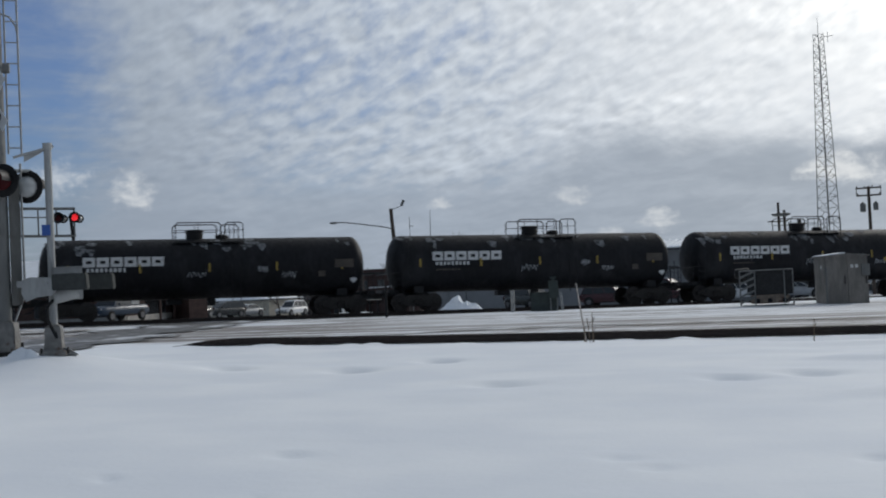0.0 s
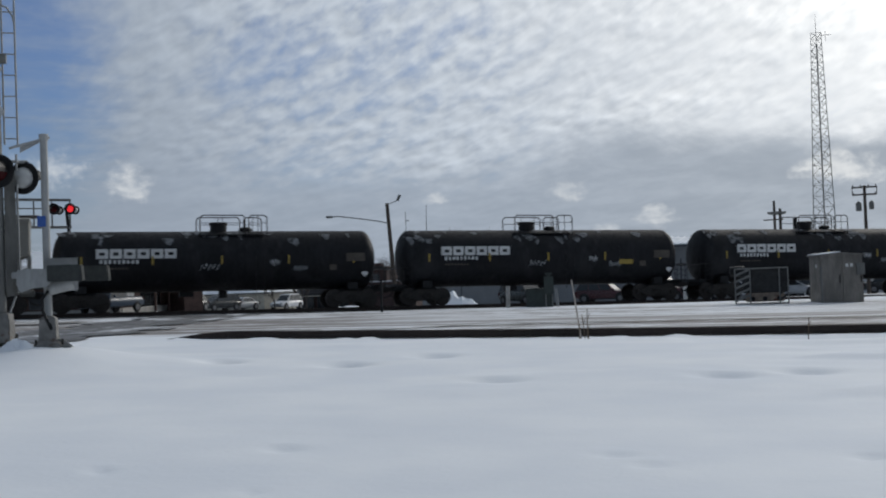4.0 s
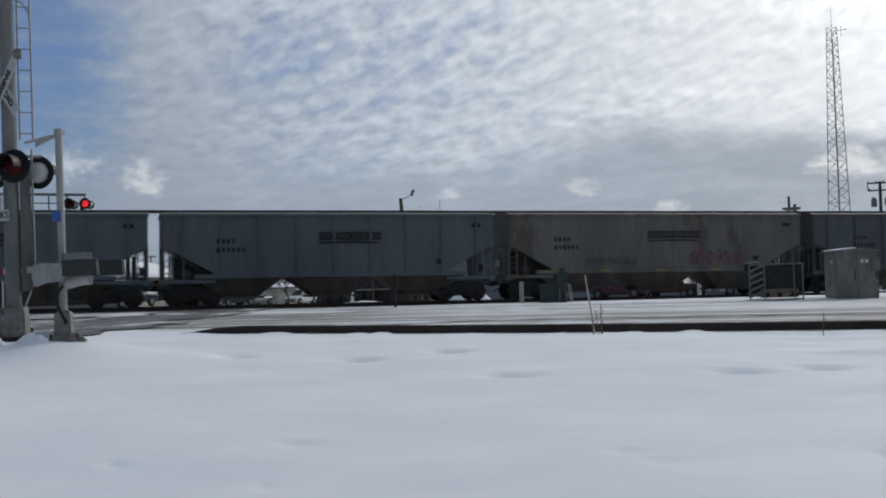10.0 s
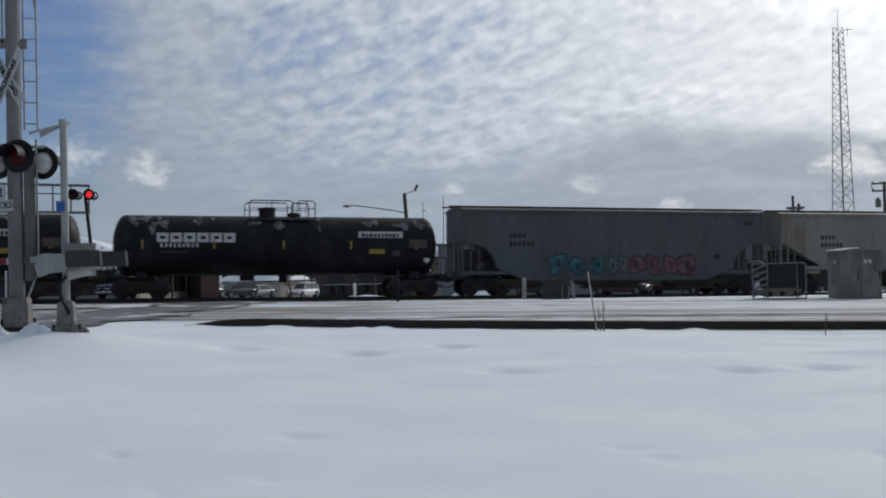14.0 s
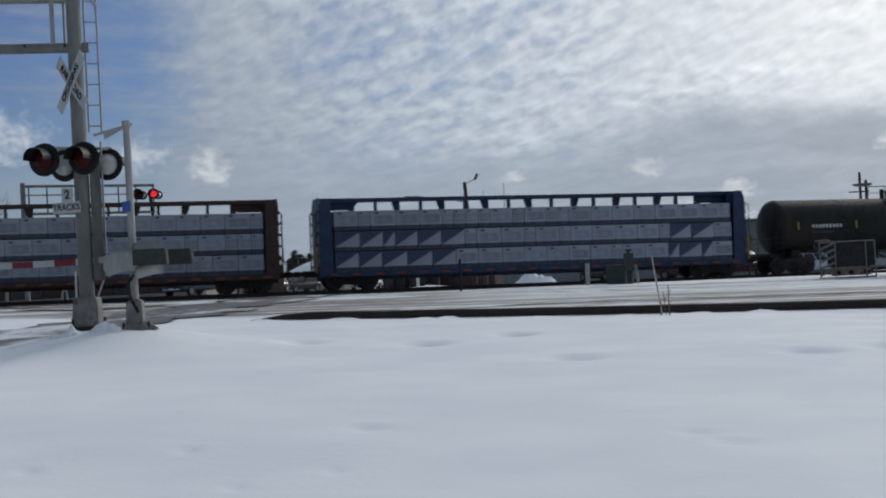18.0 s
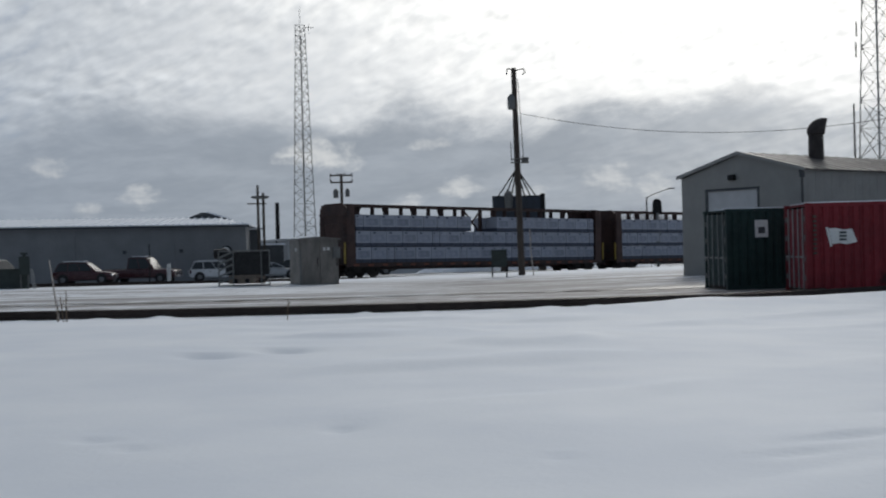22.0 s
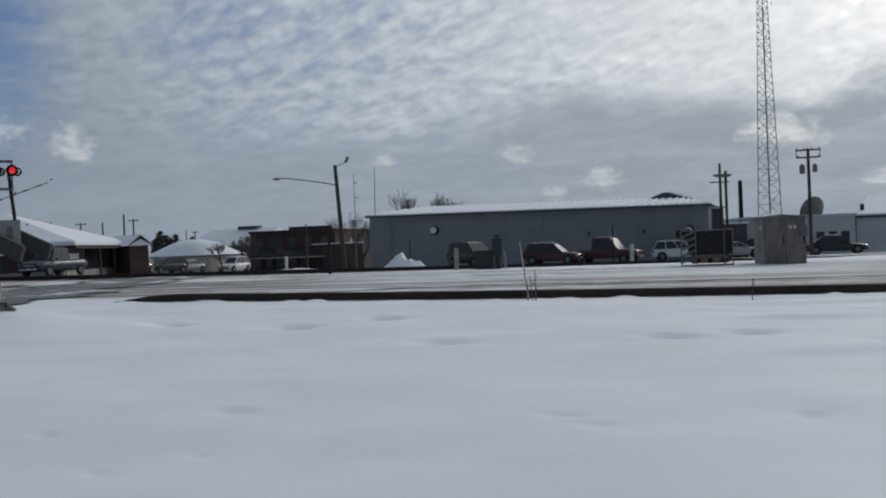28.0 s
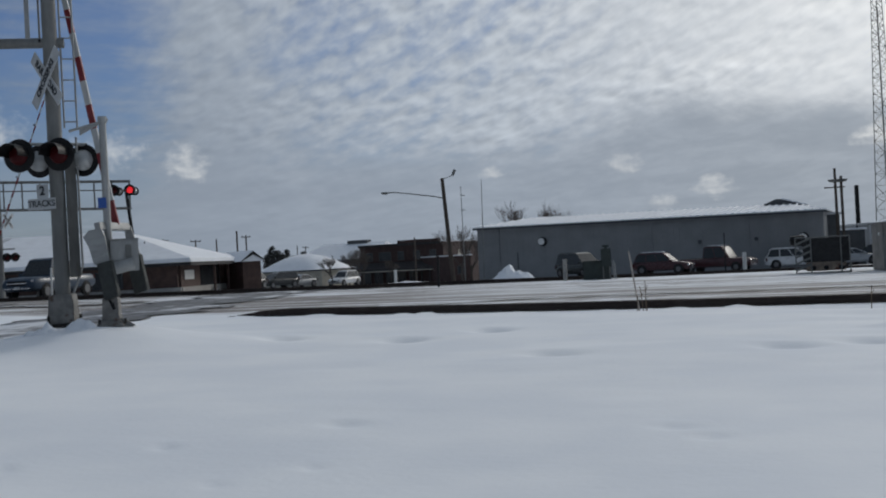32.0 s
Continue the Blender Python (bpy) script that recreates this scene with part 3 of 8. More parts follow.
# wind-cut hollows in the snow field: x, y, half width
HOLLOWS = ((3.7, 15.2, 0.33), (-1.4, 18.9, 0.31), (-0.0, 20.5, 0.29), (-2.6, 9.3, 0.09), (-1.3, 8.4, 0.08), (-3.6, 8.6, 0.07), (-1.3, 10.2, 0.15), (1.4, 9.5, 0.14), (1.6, 9.0, 0.13), (0.8, 15.3, 0.33), (-1.9, 7.9, 0.08), (-3.5, 20.0, 0.29), (4.8, 15.4, 0.31), (8.0, 7.5, 0.39), (6.5, 6.8, 0.45), (5.7, 6.5, 0.37), (4.2, 7.2, 0.12), (10.3, 9.3, 0.13), (8.1, 18.8, 0.34), (3.3, 9.1, 0.11))


def G(x, y, drift=True):
    xs = max(-45.0, min(x, 20.0))
    z = 0.25 - 0.0165 * xs - 0.02 * (max(61.0, min(y, 260.0)) - 61.0)
    r = math.hypot(x, y)
    z -= 0.25 * (1 - smooth01(r, 4.0, 17.0))
    s, off = track_s(x, y)
    w = 1 - smooth01(abs(off), 2.2, 9.0)
    z = z * (1 - w) + (rail_z(s) - 0.205) * w
    # snow bank thrown up before the near track, higher beside the containers
    d = near_rail_y(x) - y
    if -30 < x < 60:
        z += (0.02 + 0.20 * smooth01(x, 9, 18)) * math.exp(-((d - 2.6) / 1.5) ** 2)
    # mound round the crossing signals
    z += 0.40 * math.exp(-(((x + 6.4) / 1.9) ** 2 + ((y - 19.3) / 2.0) ** 2))
    # swell under the equipment between the tracks
    z += 0.10 * math.exp(-(((x - 15.5) / 4.5) ** 2 + ((y - 53.5) / 2.5) ** 2))
    if drift and r < 60:
        k = (1 - smooth01(r, 22, 40)) * smooth01(d, 0.3, 2.0)
        z += k * (0.055 * noise.noise((x * 0.13 + y * 0.05, y * 0.22, 1.0)) + 0.014 * noise.noise((x * 0.42 + y * 0.2, y * 0.8, 5.0)) + 0.006 * noise.noise((x * 1.1, y * 1.9, 9.0)))
        # wind scour in front of the siding
        z -= 0.10 * smooth01(x, 4.5, 8.0) * math.exp(-((d - 1.35) / 0.5) ** 2) * (0.8 + 0.6 * noise.noise((x * 0.5, 11.0, 2.0)))
        ridge = noise.noise((x * 0.30 - y * 0.2, y * 0.6 + x * 0.1, 21.0))
        z += k * 0.07 * smooth01(ridge, 0.05, 0.5) * smooth01(x, -1, 9)
        for hx, hy, hw in HOLLOWS:
            span = 0.0012 * (hx * hx + hy * hy)
            dx, dy = (x - hx) / hw, (y - hy + 0.12 * (x - hx)) / span
            if abs(dx) < 2.2 and abs(dy) < 2.2:
                deep = 0.33 * span
                z -= deep * math.exp(-dx * dx - dy * dy)
                z += 0.2 * deep * math.exp(-dx * dx - (dy - 1.1) ** 2)
        # ragged lip of snow along the near rail
        z += 0.11 * max(0.0, noise.noise((x * 0.9, 3.0, 0.0)) + 0.5 * noise.noise((x * 2.6, 7.0, 0.0))) * math.exp(-((d - 0.28) / 0.24) ** 2)
    return z


def spot(az, d, lift=0.0, rz=0.0, facing=True):
    """A pose on the ground at that bearing and distance; its y axis points away from the eye unless turned."""
    v = way(az) * d
    return pose(v.x, v.y, G(v.x, v.y) + lift, 0, 0, (az if facing else 0.0) + rz)


def height_at(el, d):
    return EYE[2] + d * math.tan(radians(el))

# ---- the ground ----
def build_ground():
    bm = NB()
    azs = list(np.arange(-180, -64, 4.0)) + list(np.arange(-64, 36, 0.4)) + list(np.arange(36, 180, 4.0))
    rs = [0.6 + 0.35 * k for k in range(20)] + [7.6 + 0.11 * k for k in range(50)] + [13.1 + 0.13 * k for k in range(146)]
    while rs[-1] < 3500:
        rs.append(rs[-1] * 1.03 + 0.05)
    grid = []
    for r in rs:
        ring = []
        for a in azs:
            v = way(float(a)) * r
            ring.append(bm.verts.new((v.x, v.y, G(v.x, v.y))))
        grid.append(ring)
    n = len(azs)
    for p, q in zip(grid, grid[1:]):
        for k in range(n):
            bm.faces.new((p[k], q[k], q[(k + 1) % n], p[(k + 1) % n]))
    bm.faces.new(grid[0])
    me = finish(bm, "ground", GROUND, smooth=180)
    tagged(new("ground", me), "snow-covered open ground with slush between the tracks", "snow", kind="structure")


def strip(name, pts, width, material, label, category, lift=0.02, ragged=0.0, cuts=3):
    """A ribbon laid on the ground along a smooth line of points."""
    line = []
    for k in range(len(pts) - 1):
        p = [Vector(pts[max(0, min(len(pts) - 1, k + d))]) for d in (-1, 0, 1, 2)]
        steps = max(2, int((p[2] - p[1]).length / (0.6 if ragged > 1 else 1.2)))
        for j in range(steps):
            t = j / steps
            line.append(0.5 * (2 * p[1] + (p[2] - p[0]) * t + (2 * p[0] - 5 * p[1] + 4 * p[2] - p[3]) * t * t + (3 * p[1] - p[0] - 3 * p[2] + p[3]) * t ** 3))
    line.append(Vector(pts[-1]))
    bm = NB()
    rows = []
    for k, p in enumerate(line):
        d = (line[min(k + 1, len(line) - 1)] - line[max(k - 1, 0)]).normalized()
        nrm = Vector((-d.y, d.x))
        row = []
        for j in range(cuts + 1):
            u = (j / cuts - 0.5) * width
            e = ragged * (noise.noise((p.x * 0.4, p.y * 0.4, j * 3.0)) + 0.5 * noise.noise((p.x * 1.3, p.y * 1.3, j * 5.0 + 9.0))) if j in (0, cuts) else 0
            q = p + nrm * (u + e)
            row.append(bm.verts.new((q.x, q.y, G(q.x, q.y) + lift)))
        rows.append(row)
    for a, b in zip(rows, rows[1:]):
        for j in range(cuts):
            bm.faces.new((a[j], a[j + 1], b[j + 1], b[j]))
    return single(name, bm, material, label, category, kind="structure", smooth=180)


def rail_line(name, line, label):
    """One rail along a list of points: foot, web and head."""
    prof = ((-0.075, 0.0), (0.075, 0.0), (0.075, 0.015), (0.012, 0.035), (0.012, 0.125), (0.036, 0.14), (0.036, 0.175), (-0.036, 0.175), (-0.036, 0.14), (-0.012, 0.125), (-0.012, 0.035), (-0.075, 0.015))
    bm = NB()
    rows = []
    for k, p in enumerate(line):
        d = (line[min(k + 1, len(line) - 1)] - line[max(k - 1, 0)])
        d.z = 0
        d.normalize()
        side = Vector((-d.y, d.x, 0))
        rows.append([bm.verts.new(p + side * a + Vector((0, 0, b))) for a, b in prof])
    n = len(prof)
    for a, b in zip(rows, rows[1:]):
        for j in range(n):
            bm.faces.new((a[j], a[(j + 1) % n], b[(j + 1) % n], b[j]))
    bm.faces.new(rows[0])
    bm.faces.new(rows[-1][::-1])
    return single(name, bm, RAIL, label, "rail", kind="structure", smooth=40)


def build_tracks():
    for off in (-0.72, 0.72):
        line = []
        for s in np.arange(-470, 740, 4.0):
            x, y = track_xy(float(s), off)
            line.append(Vector((x, y, rail_z(float(s)) - 0.175)))
        rail_line("far_rail", line, "rusty steel rail of the main track in the snow")
    for off in (0.0, 1.44):
        line = []
        for x in np.arange(-6.9, 60, 0.7):
            x = float(x)
            y = near_rail_y(x) + off
            line.append(Vector((x, y, G(x, near_rail_y(x), False) + (0.01 if off == 0 else -0.04) - 0.22 * (1 - smooth01(x, -6.9, -4.9)))))
        rail_line("near_rail", line, "rusty brown rail of the siding edged with snow")
    tie = NB()
    box(tie, (0, 0, 0), (0.23, 2.5, 0.16))
    me = finish(tie, "tie", TIE, bevel=0.012)
    rnd = random.Random(5)
    bed = thing("track_ties", pose(0, 0, 0), "dark timber ties half buried in snow under the main track", "railway ties", kind="structure")
    for k in range(200):
        s = -24 + k * 0.56
        x, y = track_xy(s)
        share("tie", me, bed, pose(x, y, rail_z(s) - 0.275 + rnd.uniform(-0.015, 0.015), 0, 0, TRACK_AZ + rnd.uniform(-1, 1)))


# ---- rail vehicles: x along the track, y away from the eye, z up from the rail heads ----
def truck_meshes():
    w = NB()
    lathe(w, [(-0.07, 0.10), (-0.07, 0.40), (-0.05, 0.46), (0.045, 0.46), (0.05, 0.485), (0.075, 0.485), (0.075, 0.30), (0.03, 0.22), (0.075, 0.13)], 24, "y")
    wheel = finish(w, "wheel", WHEEL, smooth=40)
    f = NB()
    prism(f, ((-1.22, 0.40), (-1.22, 0.62), (-0.95, 0.68), (-0.45, 0.86), (0.45, 0.86), (0.95, 0.68), (1.22, 0.62), (1.22, 0.40), (0.95, 0.42), (0.55, 0.26), (-0.55, 0.26), (-0.95, 0.42)), -0.07, 0.07)
    for x in (-0.16, 0.0, 0.16):
        tube(f, (x, -0.11, 0.34), (x, -0.11, 0.62), 0.075, n=8)
    for x in (-0.89, 0.89):
        tube(f, (x, -0.14, 0.48), (x, 0.1, 0.48), 0.12, n=10)
    frame_ = finish(f, "sideframe", TRUCK, bevel=0.01)
    b = NB()
    box(b, (0, 0, 0.62), (0.42, 2.1, 0.28))
    for x in (-0.89, 0.89):
        tube(b, (x, -0.75, 0.47), (x, 0.75, 0.47), 0.085, n=8)
    bolster = finish(b, "bolster", TRUCK)
    return wheel, frame_, bolster


WHEEL_ME, SIDEFRAME_ME, BOLSTER_ME = truck_meshes()


def add_truck(car, x):
    for dx in (-0.89, 0.89):
        for y, rz in ((-0.76, 0), (0.76, 180)):
            share("wheel", WHEEL_ME, car, pose(x + dx, y, 0.47, 0, 0, rz))
    for y, rz in ((-0.99, 0), (0.99, 180)):
        share("sideframe", SIDEFRAME_ME, car, pose(x, y, 0, 0, 0, rz))
    share("bolster", BOLSTER_ME, car, pose(x, 0, 0))


def coupler(car, x, sgn):
    bm = NB()
    box(bm, (x - sgn * 0.28, 0, 0.86), (0.62, 0.16, 0.18))
    box(bm, (x + sgn * 0.02, 0.06, 0.86), (0.22, 0.26, 0.28))
    part("coupler", bm, TRUCK, car, bevel=0.02)
    bm = NB()
    path_tube(bm, [(x - sgn * 0.5, 0.22, 0.75), (x - sgn * 0.25, 0.25, 0.5), (x, 0.22, 0.45)], 0.03)
    part("air_hose", bm, BLACK, car)


def word_bars(car, x, z, n, w, h, y, material, name="marking", label="", seed=0, gap=0.25, ring=False):
    """A row of plain blocks that stand for letters."""
    rnd = random.Random(seed)
    made = []
    for k in range(n):
        bm = NB()
        cx = x + k * w
        ww = w * (1 - gap)
        t = min(ww, h) * 0.34
        if ring:
            for dz in (0.5 - t / h / 2, -0.5 + t / h / 2):
                box(bm, (cx, y, z + dz * h), (ww, 0.012, t))
            for dx in (-1, 1):
                box(bm, (cx + dx * (ww - t) / 2, y - 0.001, z), (t, 0.012, h))
        else:
            box(bm, (cx, y, z + rnd.uniform(-0.03, 0.03) * h), (ww * rnd.uniform(0.7, 1.0), 0.012, h * rnd.uniform(0.8, 1.0)))
        made.append(part(name, bm, material, car, label))
    return made


def spray(car, x0, x1, z0, z1, y, material, seed, name="graffiti", label="", chunky=0.36, outline=None):
    """Sprayed bubble letters: fat rounded blobs side by side."""
    rnd = random.Random(seed)
    n = max(2, int((x1 - x0) / ((z1 - z0) * chunky + 0.15)))
    ob = None
    for k in range(n):
        bm = NB()
        edge = NB()
        cx = x0 + (k + 0.5) * (x1 - x0) / n + rnd.uniform(-0.05, 0.05)
        cz = (z0 + z1) / 2 + rnd.uniform(-0.07, 0.07)
        rx, rz = (x1 - x0) / n * rnd.uniform(0.46, 0.62), (z1 - z0) / 2 * rnd.uniform(0.85, 1.1)
        lean = rnd.uniform(-0.25, 0.25)
        ph = [rnd.uniform(0.7, 1.12) for _ in range(14)]
        for b, grow, yy in ((edge, 1.13, y - 0.006 - 0.0006 * k), (bm, 1.0, y - 0.016 - 0.0006 * k)):
            poly = []
            for j in range(14):
                a = 2 * math.pi * j / 14
                ca, sa = math.cos(a), math.sin(a)
                sq = 1 / max(abs(ca), abs(sa)) ** 0.55
                px, pz = rx * ca * sq * ph[j] * grow * 0.86, rz * sa * sq * ph[j] * grow * 0.86
                poly.append((cx + px + lean * pz, cz + pz))
            prism(b, poly, yy, yy + 0.004)
        # a hole or stroke in the letter
        poly = [(cx + rx * 0.22 * math.cos(a) + lean * 0.2, cz + rz * rnd.choice((-0.3, 0.25)) + rz * 0.22 * math.sin(a)) for a in np.arange(0, 6.28, 0.9)]
        prism(edge, poly, y - 0.027 - 0.0006 * k, y - 0.024 - 0.0006 * k)
        ob = part(name, bm, material, car, label)
        part("graffiti_outline", edge, outline or BLACK_INK, car)
    return ob


def tank_car(L, material, label, brand="plate", top=4.10, seed=1, band=False, snow=True, yellow=True):
    L *= 1.02
    rnd = random.Random(seed)
    car = thing("tank_car", pose(0, 0, 0), label, "tank car", "cars of the freight train")
    r = 1.50
    zc = top - r
    h = L / 2 - 0.72
    prof = [(-h, 0.05)]
    for k in range(1, 9):
        a = k / 8 * math.pi / 2
        prof.append((-h + 0.62 * (1 - math.cos(a)), r * math.sin(a)))
    body = list(prof)
    for x in np.linspace(-h + 0.7, h - 0.7, 9):
        body.append((float(x), r))
    body += [(-a, b) for a, b in reversed(prof)]
    bm = NB()
    lathe(bm, body, 40, "x", (0, 0, zc))
    shell = part("shell", bm, material, car, smooth=50)
    # weld seams and saddle straps
    for x in [(-h + 0.75), -h * 0.5, 0.12 * h, h * 0.52, h - 0.75]:
        bm = NB()
        lathe(bm, [(x - 0.035, r + 0.001), (x - 0.03, r + 0.008), (x + 0.03, r + 0.008), (x + 0.035, r + 0.001)], 40, "x", (0, 0, zc))
        part("seam", bm, material, shell, smooth=50)
    if band:
        bm = NB()
        lathe(bm, [(-0.55, r + 0.002), (-0.54, r + 0.03), (-0.05, r + 0.03), (-0.04, r + 0.002)], 40, "x", (0, 0, zc))
        part("centre_band", bm, TANK, car, smooth=50)
    # sills, bolsters
    for s in (-1, 1):
        bm = NB()
        box(bm, (s * (L / 2 - 1.55), 0, 0.93), (2.4, 0.62, 0.28))
        box(bm, (s * (L / 2 - 0.55), 0, 1.06), (0.35, 2.7, 0.16))
        box(bm, (s * (L / 2 - 2.05), 0, 1.12), (0.5, 2.4, 0.35))
        part("stub_sill", bm, BLACK, car)
        coupler(car, s * (L / 2 - 0.06), s)
        add_truck(car, s * (L / 2 - 2.05))
        # end platform rails and corner ladder
        bm = NB()
        for y in (-1.3, 1.3):
            path_tube(bm, [(s * (L / 2 - 0.45), y, 1.12), (s * (L / 2 - 0.45), y, 2.0), (s * (L / 2 - 0.95), y, 2.0)], 0.025)
        path_tube(bm, [(s * (L / 2 - 0.42), -1.3, 1.95), (s * (L / 2 - 0.42), 1.3, 1.95)], 0.025)
        part("end_railing", bm, BLACK, car)
        for y in (-1.42, 1.42):
            bm = NB()
            for dx in (-0.2, 0.2):
                path_tube(bm, [(s * (L / 2 - 0.95) + dx, y, 0.45), (s * (L / 2 - 0.95) + dx, y, 2.3)], 0.02)
            for z in np.arange(0.5, 2.3, 0.3):
                path_tube(bm, [(s * (L / 2 - 0.95) - 0.2, y, float(z)), (s * (L / 2 - 0.95) + 0.2, y, float(z))], 0.014)
            part("corner_ladder", bm, BLACK, car)
    # bottom outlet, brake gear and running sills
    bm = NB()
    tube(bm, (0.2, 0, zc - r - 0.35), (0.2, 0, zc - r + 0.2), 0.22, n=12)
    part("outlet_valve", bm, BLACK, car)
    bm = NB()
    box(bm, (-1.6, 0.2, zc - r - 0.06), (0.7, 0.5, 0.4))
    part("brake_cylinder", bm, BLACK, car, bevel=0.02)
    # manway, valve housing, platform and railings on top
    x0 = rnd.uniform(-0.4, 0.4)
    bm = NB()
    lathe(bm, [(top - 0.12, 0.42), (top + 0.28, 0.42), (top + 0.30, 0.46), (top + 0.40, 0.46), (top + 0.44, 0.40)], 20, "z", (x0 - 0.35, 0, 0))
    part("valve_housing", bm, BLACK, car, smooth=40)
    bm = NB()
    lathe(bm, [(top - 0.1, 0.27), (top + 0.12, 0.27), (top + 0.2, 0.2)], 16, "z", (x0 + 1.0, 0, 0))
    for k in range(6):
        a = k * math.pi / 3
        tube(bm, (x0 + 1.0 + 0.3 * math.cos(a), 0.3 * math.sin(a), top), (x0 + 1.0 + 0.3 * math.cos(a), 0.3 * math.sin(a), top + 0.16), 0.03, n=6)
    part("manway", bm, BLACK, car, smooth=40)
    bm = NB()
    for y0, y1 in ((-0.95, -0.62), (0.62, 0.95)):
        box(bm, (x0 + 0.2, (y0 + y1) / 2, top - 0.22), (3.3, y1 - y0, 0.05))
    part("walkway", bm, BLACK, car)
    for xa, xb in ((x0 - 1.35, x0 + 0.85), (x0 + 1.05, x0 + 1.95)):
        for y in (-0.95, 0.95):
            bm = NB()
            z1, z0 = top + 0.75, top - 0.35
            path_tube(bm, [(xa, y, z0), (xa, y, z1 - 0.12), (xa + 0.12, y, z1), (xb - 0.12, y, z1), (xb, y, z1 - 0.12), (xb, y, z0)], 0.028)
            path_tube(bm, [(xa, y, z1 - 0.38), (xb, y, z1 - 0.38)], 0.016)
            for q in np.linspace(xa, xb, 3)[1:-1]:
                path_tube(bm, [(float(q), y, z0), (float(q), y, z1)], 0.018)
            part("railing", bm, BLACK, car)
    bm = NB()
    for dx in (-0.2, 0.2):
        path_tube(bm, [(x0 + 1.5 + dx, -1.54, 0.8), (x0 + 1.5 + dx, -1.56, zc), (x0 + 1.5 + dx, -1.0, top - 0.15)], 0.02)
    part("side_ladder", bm, BLACK, car)
    # markings on both sides
    for side in (-1, 1):
        flip = Matrix.Identity(4) if side < 0 else Matrix.Rotation(math.pi, 4, "Z")

        def on(z):
            return -math.sqrt(max(0.0, r * r - (z - zc) ** 2)) - 0.012

        made = []
        if brand in ("plate", "both"):
            made.extend(word_bars(car, -h + 2.3, zc + 0.36, 6, 0.64, 0.46, on(zc + 0.36) - 0.03, LETTER, "company_mark", seed=4, gap=0.12, ring=True))
        if brand in ("box", "both"):
            bm = NB()
            box(bm, (h - 3.2, on(zc + 0.50) - 0.01, zc + 0.50), (2.3, 0.012, 0.42))
            made.append(part("company_plate", bm, LETTER, car))
            made.extend(word_bars(car, h - 4.1, zc + 0.52, 10, 0.2, 0.2, on(zc + 0.5) - 0.022, LETTER_DARK, "company_mark", seed=6, gap=0.2))
        made.extend(word_bars(car, -h + 2.25, zc - 0.02, 9, 0.21, 0.2, on(zc) - 0.008, LETTER, "number_bar", seed=seed, gap=0.35))
        made.extend(word_bars(car, -h + 2.25, zc - 0.34, 8, 0.17, 0.1, on(zc - 0.3) - 0.008, GRIME, "number_bar", seed=seed + 1, gap=0.35))
        for k in range(5):
            bm = NB()
            box(bm, (-h + 1.35 + k * (2 * h - 2.7) / 4, on(zc + 0.02) - 0.006, zc + 0.02), (0.09, 0.01, 0.42))
            made.append(part("reflector", bm, YELLOW, car))
        bm = NB()
        d = 0.19
        zz = zc - 0.72
        prism(bm, ((h - 0.75 - d, zz), (h - 0.75, zz - d), (h - 0.75 + d, zz), (h - 0.75, zz + d)), on(zz) - 0.03, on(zz) - 0.02)
        made.append(part("placard", bm, LETTER, car, "white diamond placard"))
        bm = NB()
        box(bm, (h - 1.25, on(zc + 0.12) - 0.012, zc + 0.1), (0.95, 0.012, 0.42))
        made.append(part("data_panel", bm, GRIME, car))
        bm = NB()
        box(bm, (h - 2.4, on(zc - 0.4) - 0.02, zc - 0.4), (0.36, 0.012, 0.28))
        made.append(part("data_panel", bm, GRIME, car))
        if brand == "plate":
            for cx, cz, ww in ((-0.6, zc - 0.32, 0.95), (2.6, zc - 0.12, 0.5), (3.9, zc - 0.42, 0.7)):
                bm = NB()
                pts = [(cx + ww * (k / 9 - 0.5), on(cz) - 0.03, cz + 0.19 * (1 if k % 2 else -1) * rnd.uniform(0.4, 1.0)) for k in range(10)]
                path_tube(bm, pts, 0.017, 4)
                made.append(part("chalk_scrawl", bm, PALE_INK, car, "pale chalk scrawl"))
        if yellow:
            bm = NB()
            box(bm, (h - 3.4, on(zc - 0.3) - 0.012, zc - 0.3), (0.8, 0.012, 0.24))
            made.append(part("yellow_panel", bm, YELLOW, car))
        if side > 0:
            for o in made:
                o.matrix_basis = flip
    # frost and splashed snow clinging to the shoulder
    if snow:
        for k in range(30):
            bm = NB()
            x = rnd.choice((rnd.uniform(-h + 0.3, -h + 2.5), rnd.uniform(-1.8, 2.6), rnd.uniform(-h + 0.6, h - 0.6)))
            a0 = rnd.uniform(0.15, 0.85)
            w, ln = rnd.uniform(0.06, 0.30), rnd.uniform(0.12, 0.42)
            slant = rnd.uniform(-0.1, 0.4)
            rows = []
            for j in range(6):
                u = j / 5
                ww = w * (0.55 + 0.45 * math.sin(math.pi * min(1, u + 0.25))) * rnd.uniform(0.7, 1.15) * (0.35 if j == 5 else 1)
                ang = a0 + ln * u
                mid = x + slant * ln * u + rnd.uniform(-0.04, 0.04)
                rows.append([bm.verts.new((mid + q * ww, -(r + 0.012) * math.sin(ang), zc + (r + 0.012) * math.cos(ang))) for q in (-1, 1)])
            for p, q in zip(rows, rows[1:]):
                bm.faces.new((p[0], p[1], q[1], q[0]))
            part("frost_patch", bm, FROST, car, "grey frost splash")
    return car


